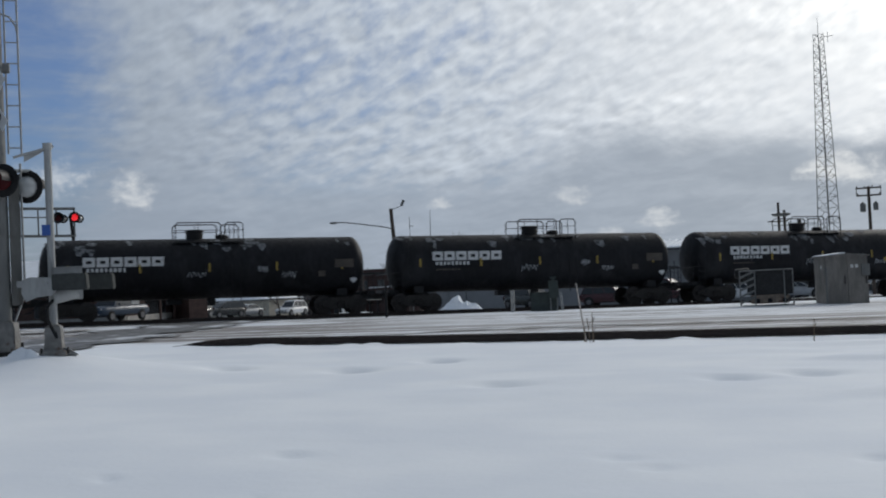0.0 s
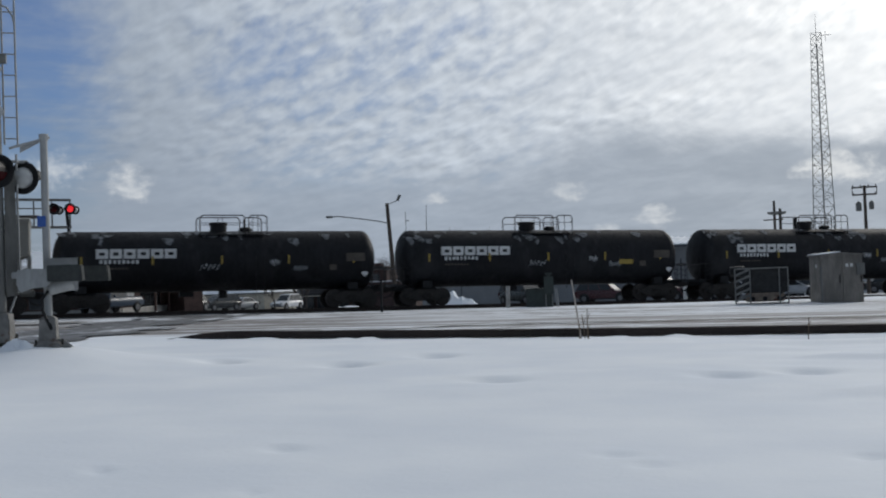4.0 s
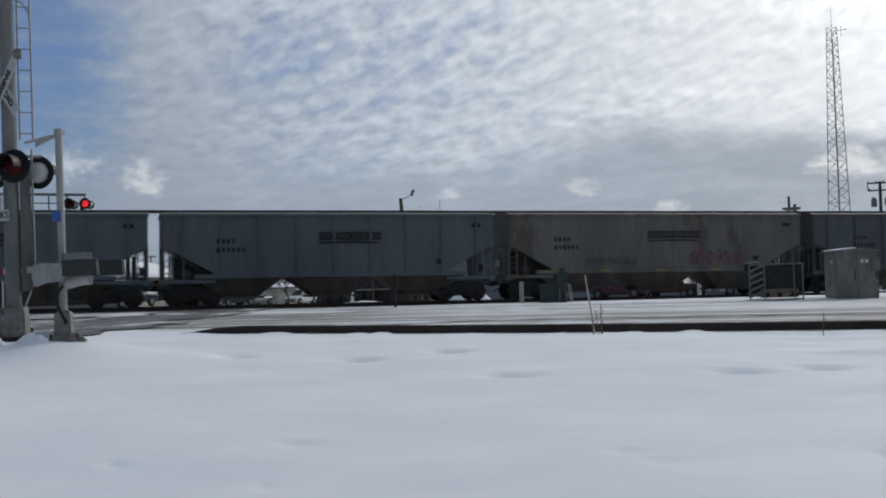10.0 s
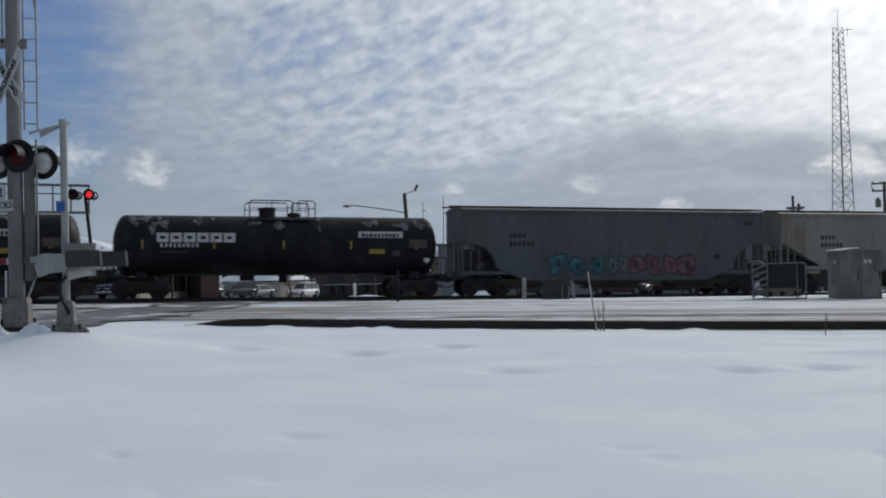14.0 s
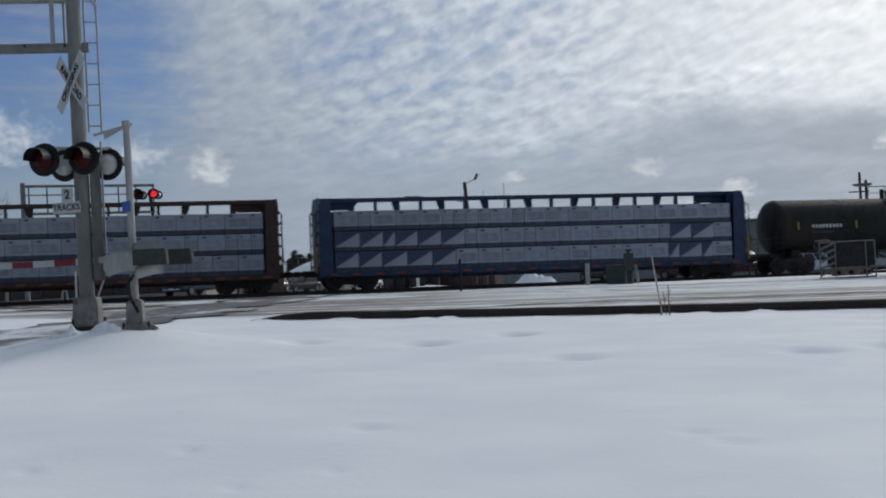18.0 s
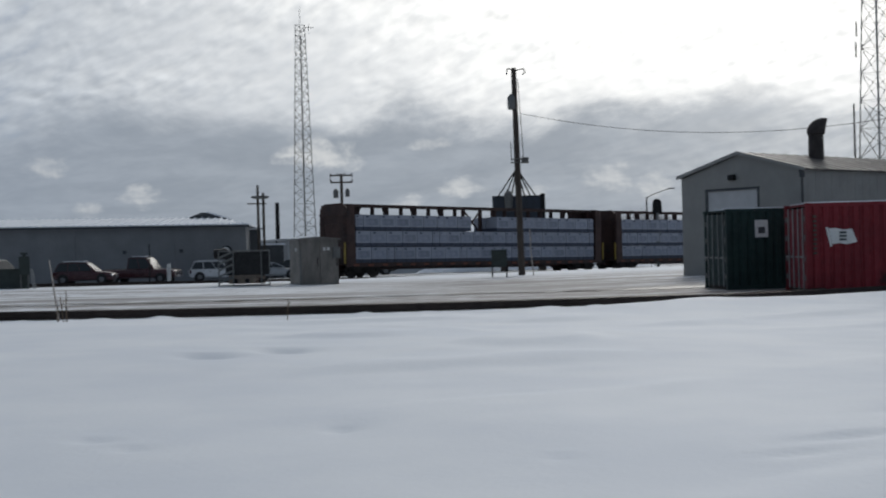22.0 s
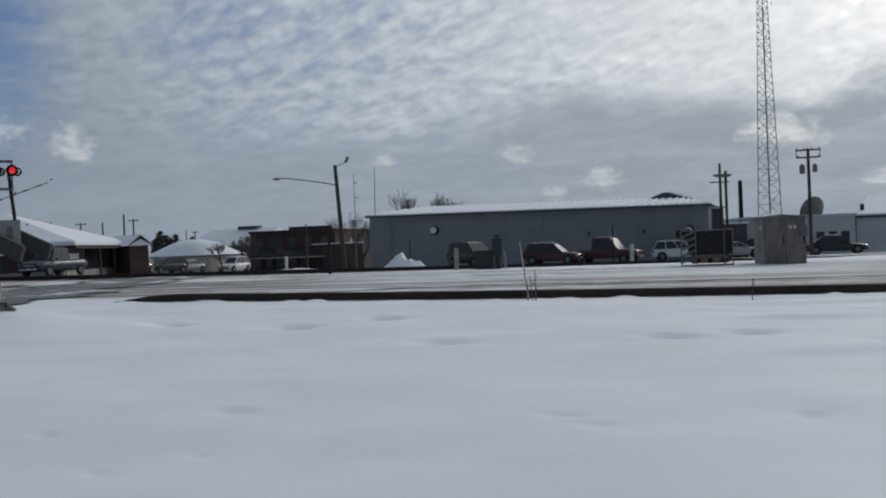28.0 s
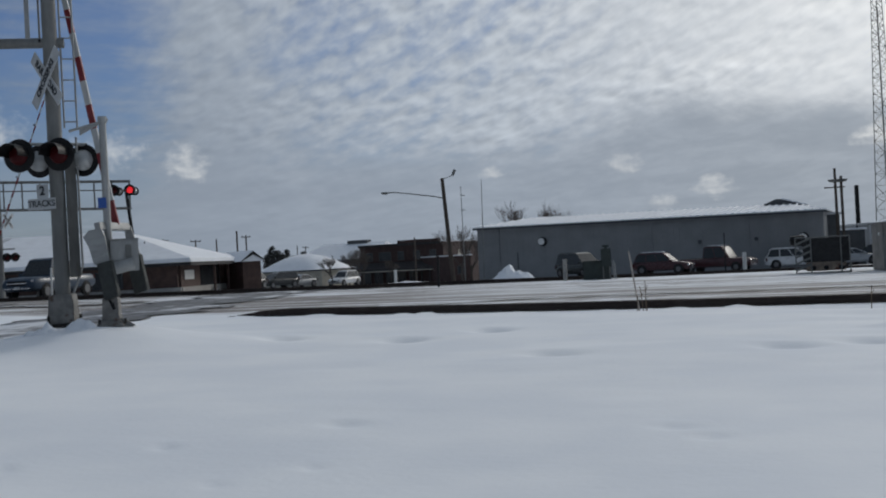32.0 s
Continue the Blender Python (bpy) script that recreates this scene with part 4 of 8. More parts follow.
def hopper_car(L, material, label, ribs=0, top=4.60, seed=1, brand=True, curved=False, chord=None, zb=1.38):
    """Covered hopper: sloped ends, three discharge bays, end platforms with ladders."""
    L *= 1.02
    rnd = random.Random(seed)
    car = thing("hopper_car", pose(0, 0, 0), label, "hopper car", "cars of the freight train")
    h = L / 2 - 0.42
    side = [(-h, top - 0.12), (-h, 2.75)]
    if curved:
        for k in range(1, 7):
            a = k / 6 * math.pi / 2
            side.append((-h + 0.25 + 1.6 * math.sin(a), 2.75 - 1.3 * (1 - math.cos(a)) * 1.0))
    else:
        side += [(-h + 0.35, 2.7), (-h + 2.35, 1.62)]
    side += [(-h + (2.5 if zb > 1 else 3.3), zb)]
    poly = side + [(-a, b) for a, b in reversed(side)]
    bm = NB()
    prism(bm, poly, -1.50, 1.50)
    body = part("body", bm, material, car, bevel=0.03)
    bm = NB()
    prism(bm, ((-1.52, top - 0.14), (-1.15, top - 0.02), (0, top + 0.04), (1.15, top - 0.02), (1.52, top - 0.14)), -h - 0.02, h + 0.02, "yz")
    part("roof", bm, material, car, smooth=30)
    # roof walk, hatches, upper side rail
    bm = NB()
    box(bm, (0, -0.62, top + 0.085), (2 * h + 0.9, 0.26, 0.07))
    box(bm, (0, 0.62, top + 0.085), (2 * h + 0.9, 0.26, 0.07))
    for x in np.arange(-h + 0.4, h, 1.4):
        box(bm, (float(x), 0, top + 0.08), (0.06, 1.5, 0.06))
    part("roof_walk", bm, GRIME, car)
    bm = NB()
    for k in range(5):
        box(bm, ((k - 2) * 2 * h / 5.4, 0, top + 0.07), (2.2, 0.55, 0.09))
    part("hatch_cover", bm, material, car, bevel=0.02)
    for y in (-1.53, 1.53):
        bm = NB()
        box(bm, (0, y, top - 0.17), (2 * h + 0.1, 0.1, 0.13))
        part("top_chord", bm, chord or material, car, bevel=0.01)
        bm = NB()
        box(bm, (0, y * 0.995, zb + 0.05), (2 * h - (3.0 if zb > 1 else 6.7), 0.09, 0.2))
        part("side_sill", bm, chord or material, car, bevel=0.01)
        if ribs:
            for k in range(ribs):
                x = -h + 0.9 + k * (2 * h - 1.8) / (ribs - 1)
                zl = zb + 0.1 if abs(x) < h - 2.4 else 2.75 - (h - abs(x)) * 0.4
                bm = NB()
                box(bm, (x, y, (top - 0.2 + zl) / 2), (0.10, 0.10, top - 0.2 - zl))
                part("side_post", bm, material, car)
        else:
            for k in range(15):
                bm = NB()
                x = -h + 0.5 + k * (2 * h - 1.0) / 14
                prism(bm, ((x - 0.05, top - 0.22), (x + 0.05, top - 0.22), (x + 0.03, top - 0.42), (x - 0.03, top - 0.42)), y - 0.02, y + 0.02)
                part("roof_bracket", bm, chord or material, car)
    if not ribs:
        for k in range(1, 6):
            bm = NB()
            box(bm, (-h + k * 2 * h / 6, -1.503, (top - 0.3 + zb + 0.15) / 2), (0.035, 0.012, top - 0.45 - zb))
            part("panel_joint", bm, material, car)
    # bays
    for k in (-1, 0, 1):
        bm = NB()
        x = k * (h * 0.56)
        w = h * 0.27
        lo = [bm.verts.new((x + a * w * 0.42, b * 0.75, 0.42)) for a, b in ((-1, -1), (1, -1), (1, 1), (-1, 1))]
        hi = [bm.verts.new((x + a * w, b * 1.42, zb + 0.02)) for a, b in ((-1, -1), (1, -1), (1, 1), (-1, 1))]
        bm.faces.new(lo[::-1])
        bm.faces.new(hi)
        for j in range(4):
            bm.faces.new((lo[j], lo[(j + 1) % 4], hi[(j + 1) % 4], hi[j]))
        box(bm, (x, 0, 0.38), (w * 1.1, 1.7, 0.1))
        part("discharge_bay", bm, GRIME, car, "grimy discharge hopper")
    for s in (-1, 1):
        bm = NB()
        box(bm, (s * (L / 2 - 1.5), 0, 1.0), (2.6, 0.7, 0.3))
        box(bm, (s * (L / 2 - 0.5), 0, 1.12), (0.28, 2.95, 0.2))
        box(bm, (s * (h - 1.2), 1.42, 1.2), (2.6, 0.1, 0.18))
        box(bm, (s * (h - 1.2), -1.42, 1.2), (2.6, 0.1, 0.18))
        part("end_sill", bm, chord or material, car)
        coupler(car, s * (L / 2 - 0.06), s)
        add_truck(car, s * (L / 2 - 1.95))
        for y in (-1.40, 1.40):
            for x in (h - 0.05, h - 0.48):
                bm = NB()
                box(bm, (s * x, y, (2.75 + 1.15) / 2), (0.07, 0.07, 1.62))
                part("end_post", bm, chord or material, car)
            for z in np.arange(1.3, top - 0.3, 0.32):
                bm = NB()
                tube(bm, (s * (h - 0.05), y * 1.07, float(z)), (s * (h - 0.48), y * 1.07, float(z)), 0.014, n=5)
                part("ladder_rung", bm, chord or material, car)
        for y in (-1.25, -0.85, -0.45, 0.45, 0.85, 1.25):
            bm = NB()
            path_tube(bm, [(s * (h - 0.02), y, 1.15), (s * (h - 0.02), y, 2.85)], 0.045)
            path_tube(bm, [(s * (h - 0.75 + 0.2 * y), y, 1.15), (s * (h - 0.75 + 0.2 * y), y, 2.5)], 0.045)
            part("end_brace", bm, chord or material, car)
    bm = NB()
    tube(bm, (h - 0.25, -0.2, 1.5), (h - 0.25, -0.2, 1.9), 0.12, n=10)
    box(bm, (-h + 0.9, 0.4, 1.45), (0.7, 0.4, 0.4))
    part("brake_gear", bm, GRIME, car)
    # solid dark block stands in for brake gear and shadow under the slope
    bm = NB()
    prism(bm, ((-h + 0.55, 1.15), (-h + 0.55, 2.45), (-h + 2.3, 1.55), (-h + 2.3, 1.15)), -0.9, 0.9)
    part("slope_sheet_bracing", bm, TRUCK, car)
    bm = NB()
    lathe(bm, [(-0.55, 0.05), (-0.5, 0.24), (0.5, 0.24), (0.55, 0.05)], 14, "y", (-h + 1.15, -0.4, 1.55))
    part("air_reservoir", bm, GRIME, car, smooth=40)
    yy = -1.512
    if brand:
        word_bars(car, -0.6, 3.38, 10, 0.32, 0.40, yy - (0.06 if ribs else 0), LETTER_DARK, "company_mark", seed=6, gap=0.14, ring=True)
        bm = NB()
        prism(bm, [(-0.75 + 3.1 * t, 3.06 + 0.06 * math.sin(math.pi * t)) for t in np.linspace(0, 1, 9)] + [(-0.75 + 3.1 * t, 3.0 + 0.03 * math.sin(math.pi * t)) for t in np.linspace(1, 0, 9)], yy - (0.07 if ribs else 0.01), yy)
        part("company_underline", bm, LETTER_DARK, car)
    for k in range(5 if seed in (4, 5, 6, 9) else 0):
        bm = NB()
        box(bm, ((k - 2) * (h - 2.2) / 2, yy - 0.07, zb + 0.07), (0.55, 0.012, 0.075))
        part("reflector", bm, YELLOW, car)
    for z, n in ((3.15, 4), (2.72, 6)):
        word_bars(car, -h + 2.65, z, n, 0.245, 0.25, yy, LETTER_DARK, "number_bar", seed=seed + n, gap=0.3)
    bm = NB()
    box(bm, (h - 2.9, yy, 2.05), (0.34, 0.012, 0.26))
    part("data_panel", bm, LETTER_DARK, car)
    bm = NB()
    box(bm, (h - 0.9, yy, 3.9), (0.5, 0.012, 0.2))
    part("data_panel", bm, LETTER_DARK, car)
    return car


def centerbeam_car(L, material, label, seed=1, low_gap=False, pattern=False):
    L *= 1.02
    rnd = random.Random(seed)
    car = thing("centerbeam_flatcar", pose(0, 0, 0), label, "flatcar", "cars of the freight train")
    h = L / 2 - 0.95
    top = 4.68
    bm = NB()
    box(bm, (0, 0, 0.86), (2 * h, 2.75, 0.12))
    box(bm, (0, 0, 0.68), (2 * h, 0.55, 0.4))
    for x in np.arange(-h + 1, h, 1.22):
        box(bm, (float(x), 0, 0.74), (0.12, 2.5, 0.16))
    part("deck", bm, material, car)
    for y in (-1.40, 1.40):
        bm = NB()
        box(bm, (0, y, 0.80), (2 * h, 0.06, 0.26))
        part("side_sill", bm, material, car)
        bm = NB()
        for x in np.arange(-h + 0.4, h, 1.22):
            box(bm, (float(x), y * 1.012, 0.66), (0.16, 0.10, 0.12))
        part("winch_row", bm, TRUCK, car)
    bm = NB()
    box(bm, (0, 0, 0), (0.42, 0.012, 0.12))
    tape = finish(bm, "reflective_tape", TAPE)
    for x in np.arange(-h + 0.7, h - 0.4, 1.15):
        share("reflective_tape", tape, car, pose(float(x), -1.455, 0.79))
    # bulkheads
    for s in (-1, 1):
        bm = NB()
        prism(bm, ((-1.40, 0.8), (-1.40, top - 0.35), (-0.9, top - 0.02), (0.9, top - 0.02), (1.40, top - 0.35), (1.40, 0.8)), s * (h - 0.02), s * (h - 0.12), "yz")
        b = part("bulkhead", bm, material, car)
        for y in (-1.36, -0.5, 0.5, 1.36):
            bm = NB()
            prism(bm, ((s * (h - 0.12), 0.8), (s * (h - 0.12), top - 0.08), (s * (h - 0.62), top - 0.08), (s * (h - 0.72), 0.8)), y - 0.05, y + 0.05)
            part("gusset", bm, material, b)
        for z in np.arange(1.2, top - 0.3, 0.55):
            bm = NB()
            box(bm, (s * (h + 0.03), 0, float(z)), (0.10, 2.72, 0.12))
            part("stiffener", bm, material, b)
        bm = NB()
        for y in (-1.2, 1.2):
            for dx in (0, 0.0):
                path_tube(bm, [(s * (h + 0.12), y, 0.7), (s * (h + 0.12), y, 3.9)], 0.02)
                path_tube(bm, [(s * (h + 0.12), y - 0.38, 0.7), (s * (h + 0.12), y - 0.38, 3.9)], 0.02)
            for z in np.arange(0.8, 3.9, 0.34):
                path_tube(bm, [(s * (h + 0.12), y, float(z)), (s * (h + 0.12), y - 0.38, float(z))], 0.014)
        part("end_ladder", bm, material, car)
        bm = NB()
        box(bm, (s * (h + 0.3), 0, 0.85), (0.75, 0.6, 0.3))
        box(bm, (s * (h + 0.45), 0, 0.98), (0.3, 2.6, 0.06))
        part("end_platform", bm, TRUCK, car)
        coupler(car, s * (L / 2 - 0.06), s)
        add_truck(car, s * (h - 1.7))
        bm = NB()
        box(bm, (s * (h + 0.14), -1.40, 1.55), (0.08, 0.1, 1.3))
        part("safety_strip", bm, YELLOW, car)
        # filled web at each end of the beam
        bm = NB()
        prism(bm, ((s * (h - 0.6), top - 0.62), (s * (h - 1.9), top - 0.62), (s * (h - 2.25), top - 0.2), (s * (h - 0.6), top - 0.2)), -0.06, 0.06)
        part("web_plate", bm, material, car)
    # centre beam
    bm = NB()
    box(bm, (0, 0, top - 0.12), (2 * h - 0.1, 0.62, 0.20))
    part("top_chord", bm, material, car, bevel=0.02)
    xs = [float(x) for x in np.arange(-h + 1.95, h - 1.5, 1.19)]
    for k, x in enumerate(xs):
        if low_gap and abs(x + 0.2) < 0.8:
            continue
        bm = NB()
        box(bm, (x, 0, (top + 0.8) / 2), (0.14, 0.24, top - 0.95))
        if k % 2 == 0:
            d = -1 if x < 0 else 1
            prism(bm, ((x, top - 0.2), (x + d * 0.36, top - 0.2), (x + d * 0.16, top - 0.8), (x + d * 0.05, top - 0.95), (x, top - 0.95)), -0.09, 0.09)
        part("beam_post", bm, material, car)
    if low_gap:
        for x in (-0.85, 0.75):
            bm = NB()
            box(bm, (x, 0, (top + 0.8) / 2), (0.16, 0.24, top - 0.95))
            part("beam_post", bm, material, car)
        for a, b in ((-0.85, 0.75), (0.75, -0.85)):
            bm = NB()
            tube(bm, (a, -0.05, top - 0.25), (b, -0.05, top - 1.85), 0.06, n=6)
            part("cross_brace", bm, material, car)
    # wrapped lumber in three tiers on both sides of the beam
    tier = 1.02
    for y in (-1, 1):
        for row in range(3):
            x = -h + 0.78
            while x < h - 0.85:
                w = rnd.choice((1.15, 1.22, 1.22, 1.3, 0.62))
                w = min(w, h - 0.78 - x)
                if w < 0.3:
                    break
                mid = x + w / 2
                if not (low_gap and row == 2 and -1.15 < mid < 1.1):
                    key = (round(w, 2), pattern and row < 2 and (mid < -h + 7.2 or h - 4.4 < mid < h - 1.9))
                    me, parts = PACKS(key)
                    z = 0.93 + row * tier
                    ob = share("lumber_package", me, car, pose(mid, y * 0.74 + rnd.uniform(-0.02, 0.02), z + 0.0, 0, 0, 0 if y < 0 else 180))
                    for nm, mm in parts:
                        share(nm, mm, ob, pose(0, 0, 0))
                x += w + 0.012
    return car


PACK_CACHE = {}


def PACKS(key):
    """Meshes of one wrapped pack of boards: wrap, printed panel, dark lower edge with bearers."""
    if key in PACK_CACHE:
        return PACK_CACHE[key]
    w, tri = key
    rnd = random.Random(int(w * 100) + tri)
    bm = NB()
    box(bm, (0, 0, 0.605), (w - 0.012, 1.16, 0.76))
    wrap = finish(bm, "lumber_package", WRAP_BLUE if tri else WRAP, bevel=0.012)
    bm = NB()
    box(bm, (0, 0, 0.115), (w - 0.012, 1.15, 0.22))
    for x in (-w * 0.36, w * 0.36):
        box(bm, (x, 0, 0.03), (0.09, 1.1, 0.06))
    low = finish(bm, "package_base", WRAP_DARK)
    bm = NB()
    if tri:
        prism(bm, ((-w / 2 + 0.02, 0.2), (w / 2 - 0.02, 0.2), (w / 2 - 0.02, 0.92)), -0.592, -0.584)
        face = finish(bm, "white_corner", WRAP)
    else:
        box(bm, (w * 0.02, -0.584, 0.52), (w * 0.78, 0.008, 0.42))
        face = finish(bm, "printed_panel", WRAP_PRINT)
    bm = NB()
    box(bm, (-w * 0.26, -0.588, 0.86), (w * 0.16, 0.008, 0.09))
    logo = finish(bm, "package_mark", WRAP_DARK)
    PACK_CACHE[key] = (wrap, (("package_base", low), ("white_corner" if tri else "printed_panel", face), ("package_mark", logo)))
    return PACK_CACHE[key]


FROST = mat("grey_frost", (0.18, 0.187, 0.195), 0.85, var=0.5, scale=5, second=(0.03, 0.03, 0.03), amount=0.6)
TRAIN = []  # cars with the distance of each one's middle along the track at the clip's start
SPEED = 21.4


def couple(car, a, b):
    """Puts a car between two couplings, told by their place along the track at the start."""
    TRAIN.append((car, (a + b) / 2))


def build_train():
    black = "black tank car with grey frost splashes, rolling on the main track"
    proto = [tank_car(17.0, TANK, black, "plate", top=3.96, seed=k, yellow=k == 1) for k in (1, 2, 3)]
    ends = [48.5, 31.5, 14.5, -2.4, -19.5, -36.4, -53.4, -70.4, -87.1]
    for k in range(8):
        p = proto[k % 3]
        car = p if k < 3 else copy_thing(p, pose(0, 0, 0))
        couple(car, ends[k + 1], ends[k])
    c1 = hopper_car(18.2, CREAM, "cream covered hopper car with dark lettering, dusty", seed=1)
    couple(c1, -105.3, -87.1)
    c2 = hopper_car(18.4, RUSTY, "rust-stained grey covered hopper car with maroon and black graffiti", seed=2, brand=False, curved=True, chord=RUST)
    bm = NB()
    prism(bm, [(-3.6 + 6.2 * t, 1.5 + 1.15 * math.sin(math.pi * t) ** 0.6) for t in np.linspace(0, 1, 13)], -1.520, -1.512)
    part("graffiti_cloud", bm, RED_INK, c2, "maroon sprayed cloud")
    spray(c2, -2.6, 0.9, 1.5, 2.65, -1.525, BLACK_INK, 11, outline=PALE_INK, chunky=0.6)
    couple(c2, -123.7, -105.3)
    c3 = hopper_car(18.1, CREAM, "cream covered hopper car with faint black graffiti", seed=3)
    spray(c3, -3.4, 0.0, 1.75, 2.35, -1.515, BLACK_INK, 12, outline=GRIME)
    couple(c3, -141.8, -123.7)
    c4 = hopper_car(16.8, BLUEGREY, "blue-grey covered hopper car with ribbed sides", ribs=9, seed=4)
    couple(c4, -158.6, -141.8)
    c5 = hopper_car(17.0, DKGREY, "dark grey covered hopper car with ribbed sides and faint graffiti", ribs=9, seed=5)
    spray(c5, -1.0, 3.2, 1.6, 2.1, -1.56, DKGREY, 15, outline=BLUEGREY)
    couple(c5, -175.6, -158.6)
    c6 = hopper_car(18.0, CREAM_DARK, "sooty cream covered hopper car with faded pink graffiti", seed=6)
    spray(c6, 1.8, 4.8, 1.7, 2.6, -1.515, PINK_INK, 16, outline=CREAM_DARK)
    spray(c6, -4.4, -1.4, 1.65, 2.2, -1.515, DKGREY, 17, outline=CREAM_DARK)
    couple(c6, -193.7, -175.6)
    c7 = hopper_car(17.3, BLUEGREY, "blue-grey covered hopper car with ribbed sides, dusty", ribs=9, seed=7)
    couple(c7, -211.0, -193.7)
    c8 = hopper_car(17.1, BLUEGREY, "blue-grey covered hopper car with dark red graffiti", ribs=9, seed=8)
    spray(c8, -3.2, 0.2, 1.5, 2.2, -1.57, RED_INK, 18, outline=BLACK_INK)
    couple(c8, -227.8, -211.0)
    c9 = hopper_car(17.2, BLUEGREY, "blue-grey covered hopper car with pale outlined graffiti", ribs=9, seed=9)
    spray(c9, -1.8, 2.9, 1.5, 2.6, -1.57, BLUEGREY, 19, outline=PALE_INK)
    couple(c9, -244.8, -227.8)
    c10 = hopper_car(18.4, CREAM, "cream covered hopper car with black lettering", seed=10)
    couple(c10, -263.8, -244.8)
    c11 = hopper_car(18.1, DKGREY, "tall dark grey covered hopper car with teal and red graffiti", top=4.62, seed=11, brand=False, curved=True, zb=0.84)
    spray(c11, -4.1, -0.7, 1.0, 2.2, -1.515, TEAL_INK, 20, chunky=0.62)
    spray(c11, 0.5, 4.6, 1.0, 2.2, -1.515, PINK_INK, 21, chunky=0.62)
    spray(c11, -0.7, 0.5, 1.2, 2.1, -1.515, BLUEGREY, 22)
    couple(c11, -281.9, -263.8)
    couple(tank_car(17.4, TANK, "black tank car with a white company plate", "both", seed=21), -299.3, -281.9)
    couple(tank_car(17.6, TANK, "black tank car with frost on its end", "box", seed=22), -317.0, -299.3)
    t10 = tank_car(18.7, TANK, "black tank car with yellow panels and a yellow placard", "none", seed=23)
    bm = NB()
    box(bm, (1.6, -1.40, 2.05), (0.85, 0.02, 0.75))
    part("yellow_notice", bm, YELLOW, t10)
    couple(t10, -335.7, -317.0)
    couple(tank_car(18.0, TANK_GREEN, "dark green-grey tank car with a raised centre band", "none", seed=24, band=True, snow=False, yellow=False), -353.8, -335.7)
    couple(centerbeam_car(24.6, CBLUE, "blue centerbeam flatcar loaded with white-wrapped lumber", seed=1, pattern=True), -378.5, -353.8)
    couple(centerbeam_car(24.6, BROWN, "brown centerbeam flatcar loaded with white-wrapped lumber", seed=2), -403.1, -378.5)
    couple(centerbeam_car(25.2, BROWN, "brown last centerbeam flatcar with a gap in its lumber load", seed=3, low_gap=True), -428.15, -402.85)


def car_pose(s):
    s = 5.0 + (s - 5.0) * 1.02
    x, y = track_xy(s)
    grade = math.degrees(math.atan2(rail_z(s + 6) - rail_z(s - 6), 12))
    return pose(x, y, rail_z(s), 0, -grade, TRACK_AZ)


build_ground()
build_tracks()
build_train()

# ---- the crossing ----
def flasher(parent, m, front=True, lit=False, name="flasher"):
    """One crossing light: black disc, hooded red lens; seen from behind a pale housing."""
    bm = NB()
    lathe(bm, [(-0.012, 0.26), (0.0, 0.27), (0.015, 0.26)], 28, "y")
    disc = part("backboard", bm, BLACK, parent, smooth=40, m=m)
    bm = NB()
    lathe(bm, [(-0.075, 0.10), (-0.06, 0.145), (-0.02, 0.155)], 24, "y")
    part("lens", bm, RED_LIT if lit else RED_LENS, disc, smooth=60)
    bm = NB()
    rings = []
    for k in range(14):
        a = math.pi * (k / 13) * 1.1 - 0.16
        rings.append([bm.verts.new((r * math.cos(a), dep, r * math.sin(a)))
                      for r, dep in ((0.165, -0.36), (0.173, -0.36), (0.173, -0.015), (0.165, -0.015))])
    for ra, rb in zip(rings, rings[1:]):
        for j in range(4):
            bm.faces.new((ra[j], ra[(j + 1) % 4], rb[(j + 1) % 4], rb[j]))
    bm.faces.new(rings[0][::-1])
    bm.faces.new(rings[-1])
    bmesh.ops.recalc_face_normals(bm, faces=bm.faces[:])
    part("hood", bm, BLACK, disc, smooth=50)
    bm = NB()
    lathe(bm, [(0.016, 0.175), (0.05, 0.17), (0.10, 0.15), (0.17, 0.11), (0.20, 0.06), (0.205, 0.02)], 24, "y")
    part("housing", bm, SILVER, disc, "pale grey housing", smooth=50)
    return disc


def sign_plate(parent, w, h, m, material=None, name="sign_plate"):
    bm = NB()
    box(bm, (0, 0, 0), (w, 0.012, h))
    return part(name, bm, material or SIGN_WHITE, parent, m=m, bevel=0.003)


def crossbuck(parent, m):
    for ang, word in ((45, "CROSSING"), (-45, "RAIL  ROAD")):
        mm = m @ pose(0, -0.014 if ang > 0 else 0.0, 0, 0, -ang, 0)
        pl = sign_plate(parent, 1.16, 0.22, mm, name="crossbuck_blade")
        lettering(word, 0.155, BLACK_INK, pl, pose(0, -0.011, 0, 90), bold=0.006)


def ladder(parent, x0, x1, y, z0, z1, step, material, name="ladder"):
    bm = NB()
    for x in (x0, x1):
        path_tube(bm, [(x, y, z0), (x, y, z1)], 0.016, 8)
    part(name + "_rail", bm, material, parent)
    z = z0 + 0.1
    while z < z1:
        bm = NB()
        tube(bm, (x0, y, z), (x1, y, z), 0.011, n=6)
        part(name + "_rung", bm, material, parent)
        z += step


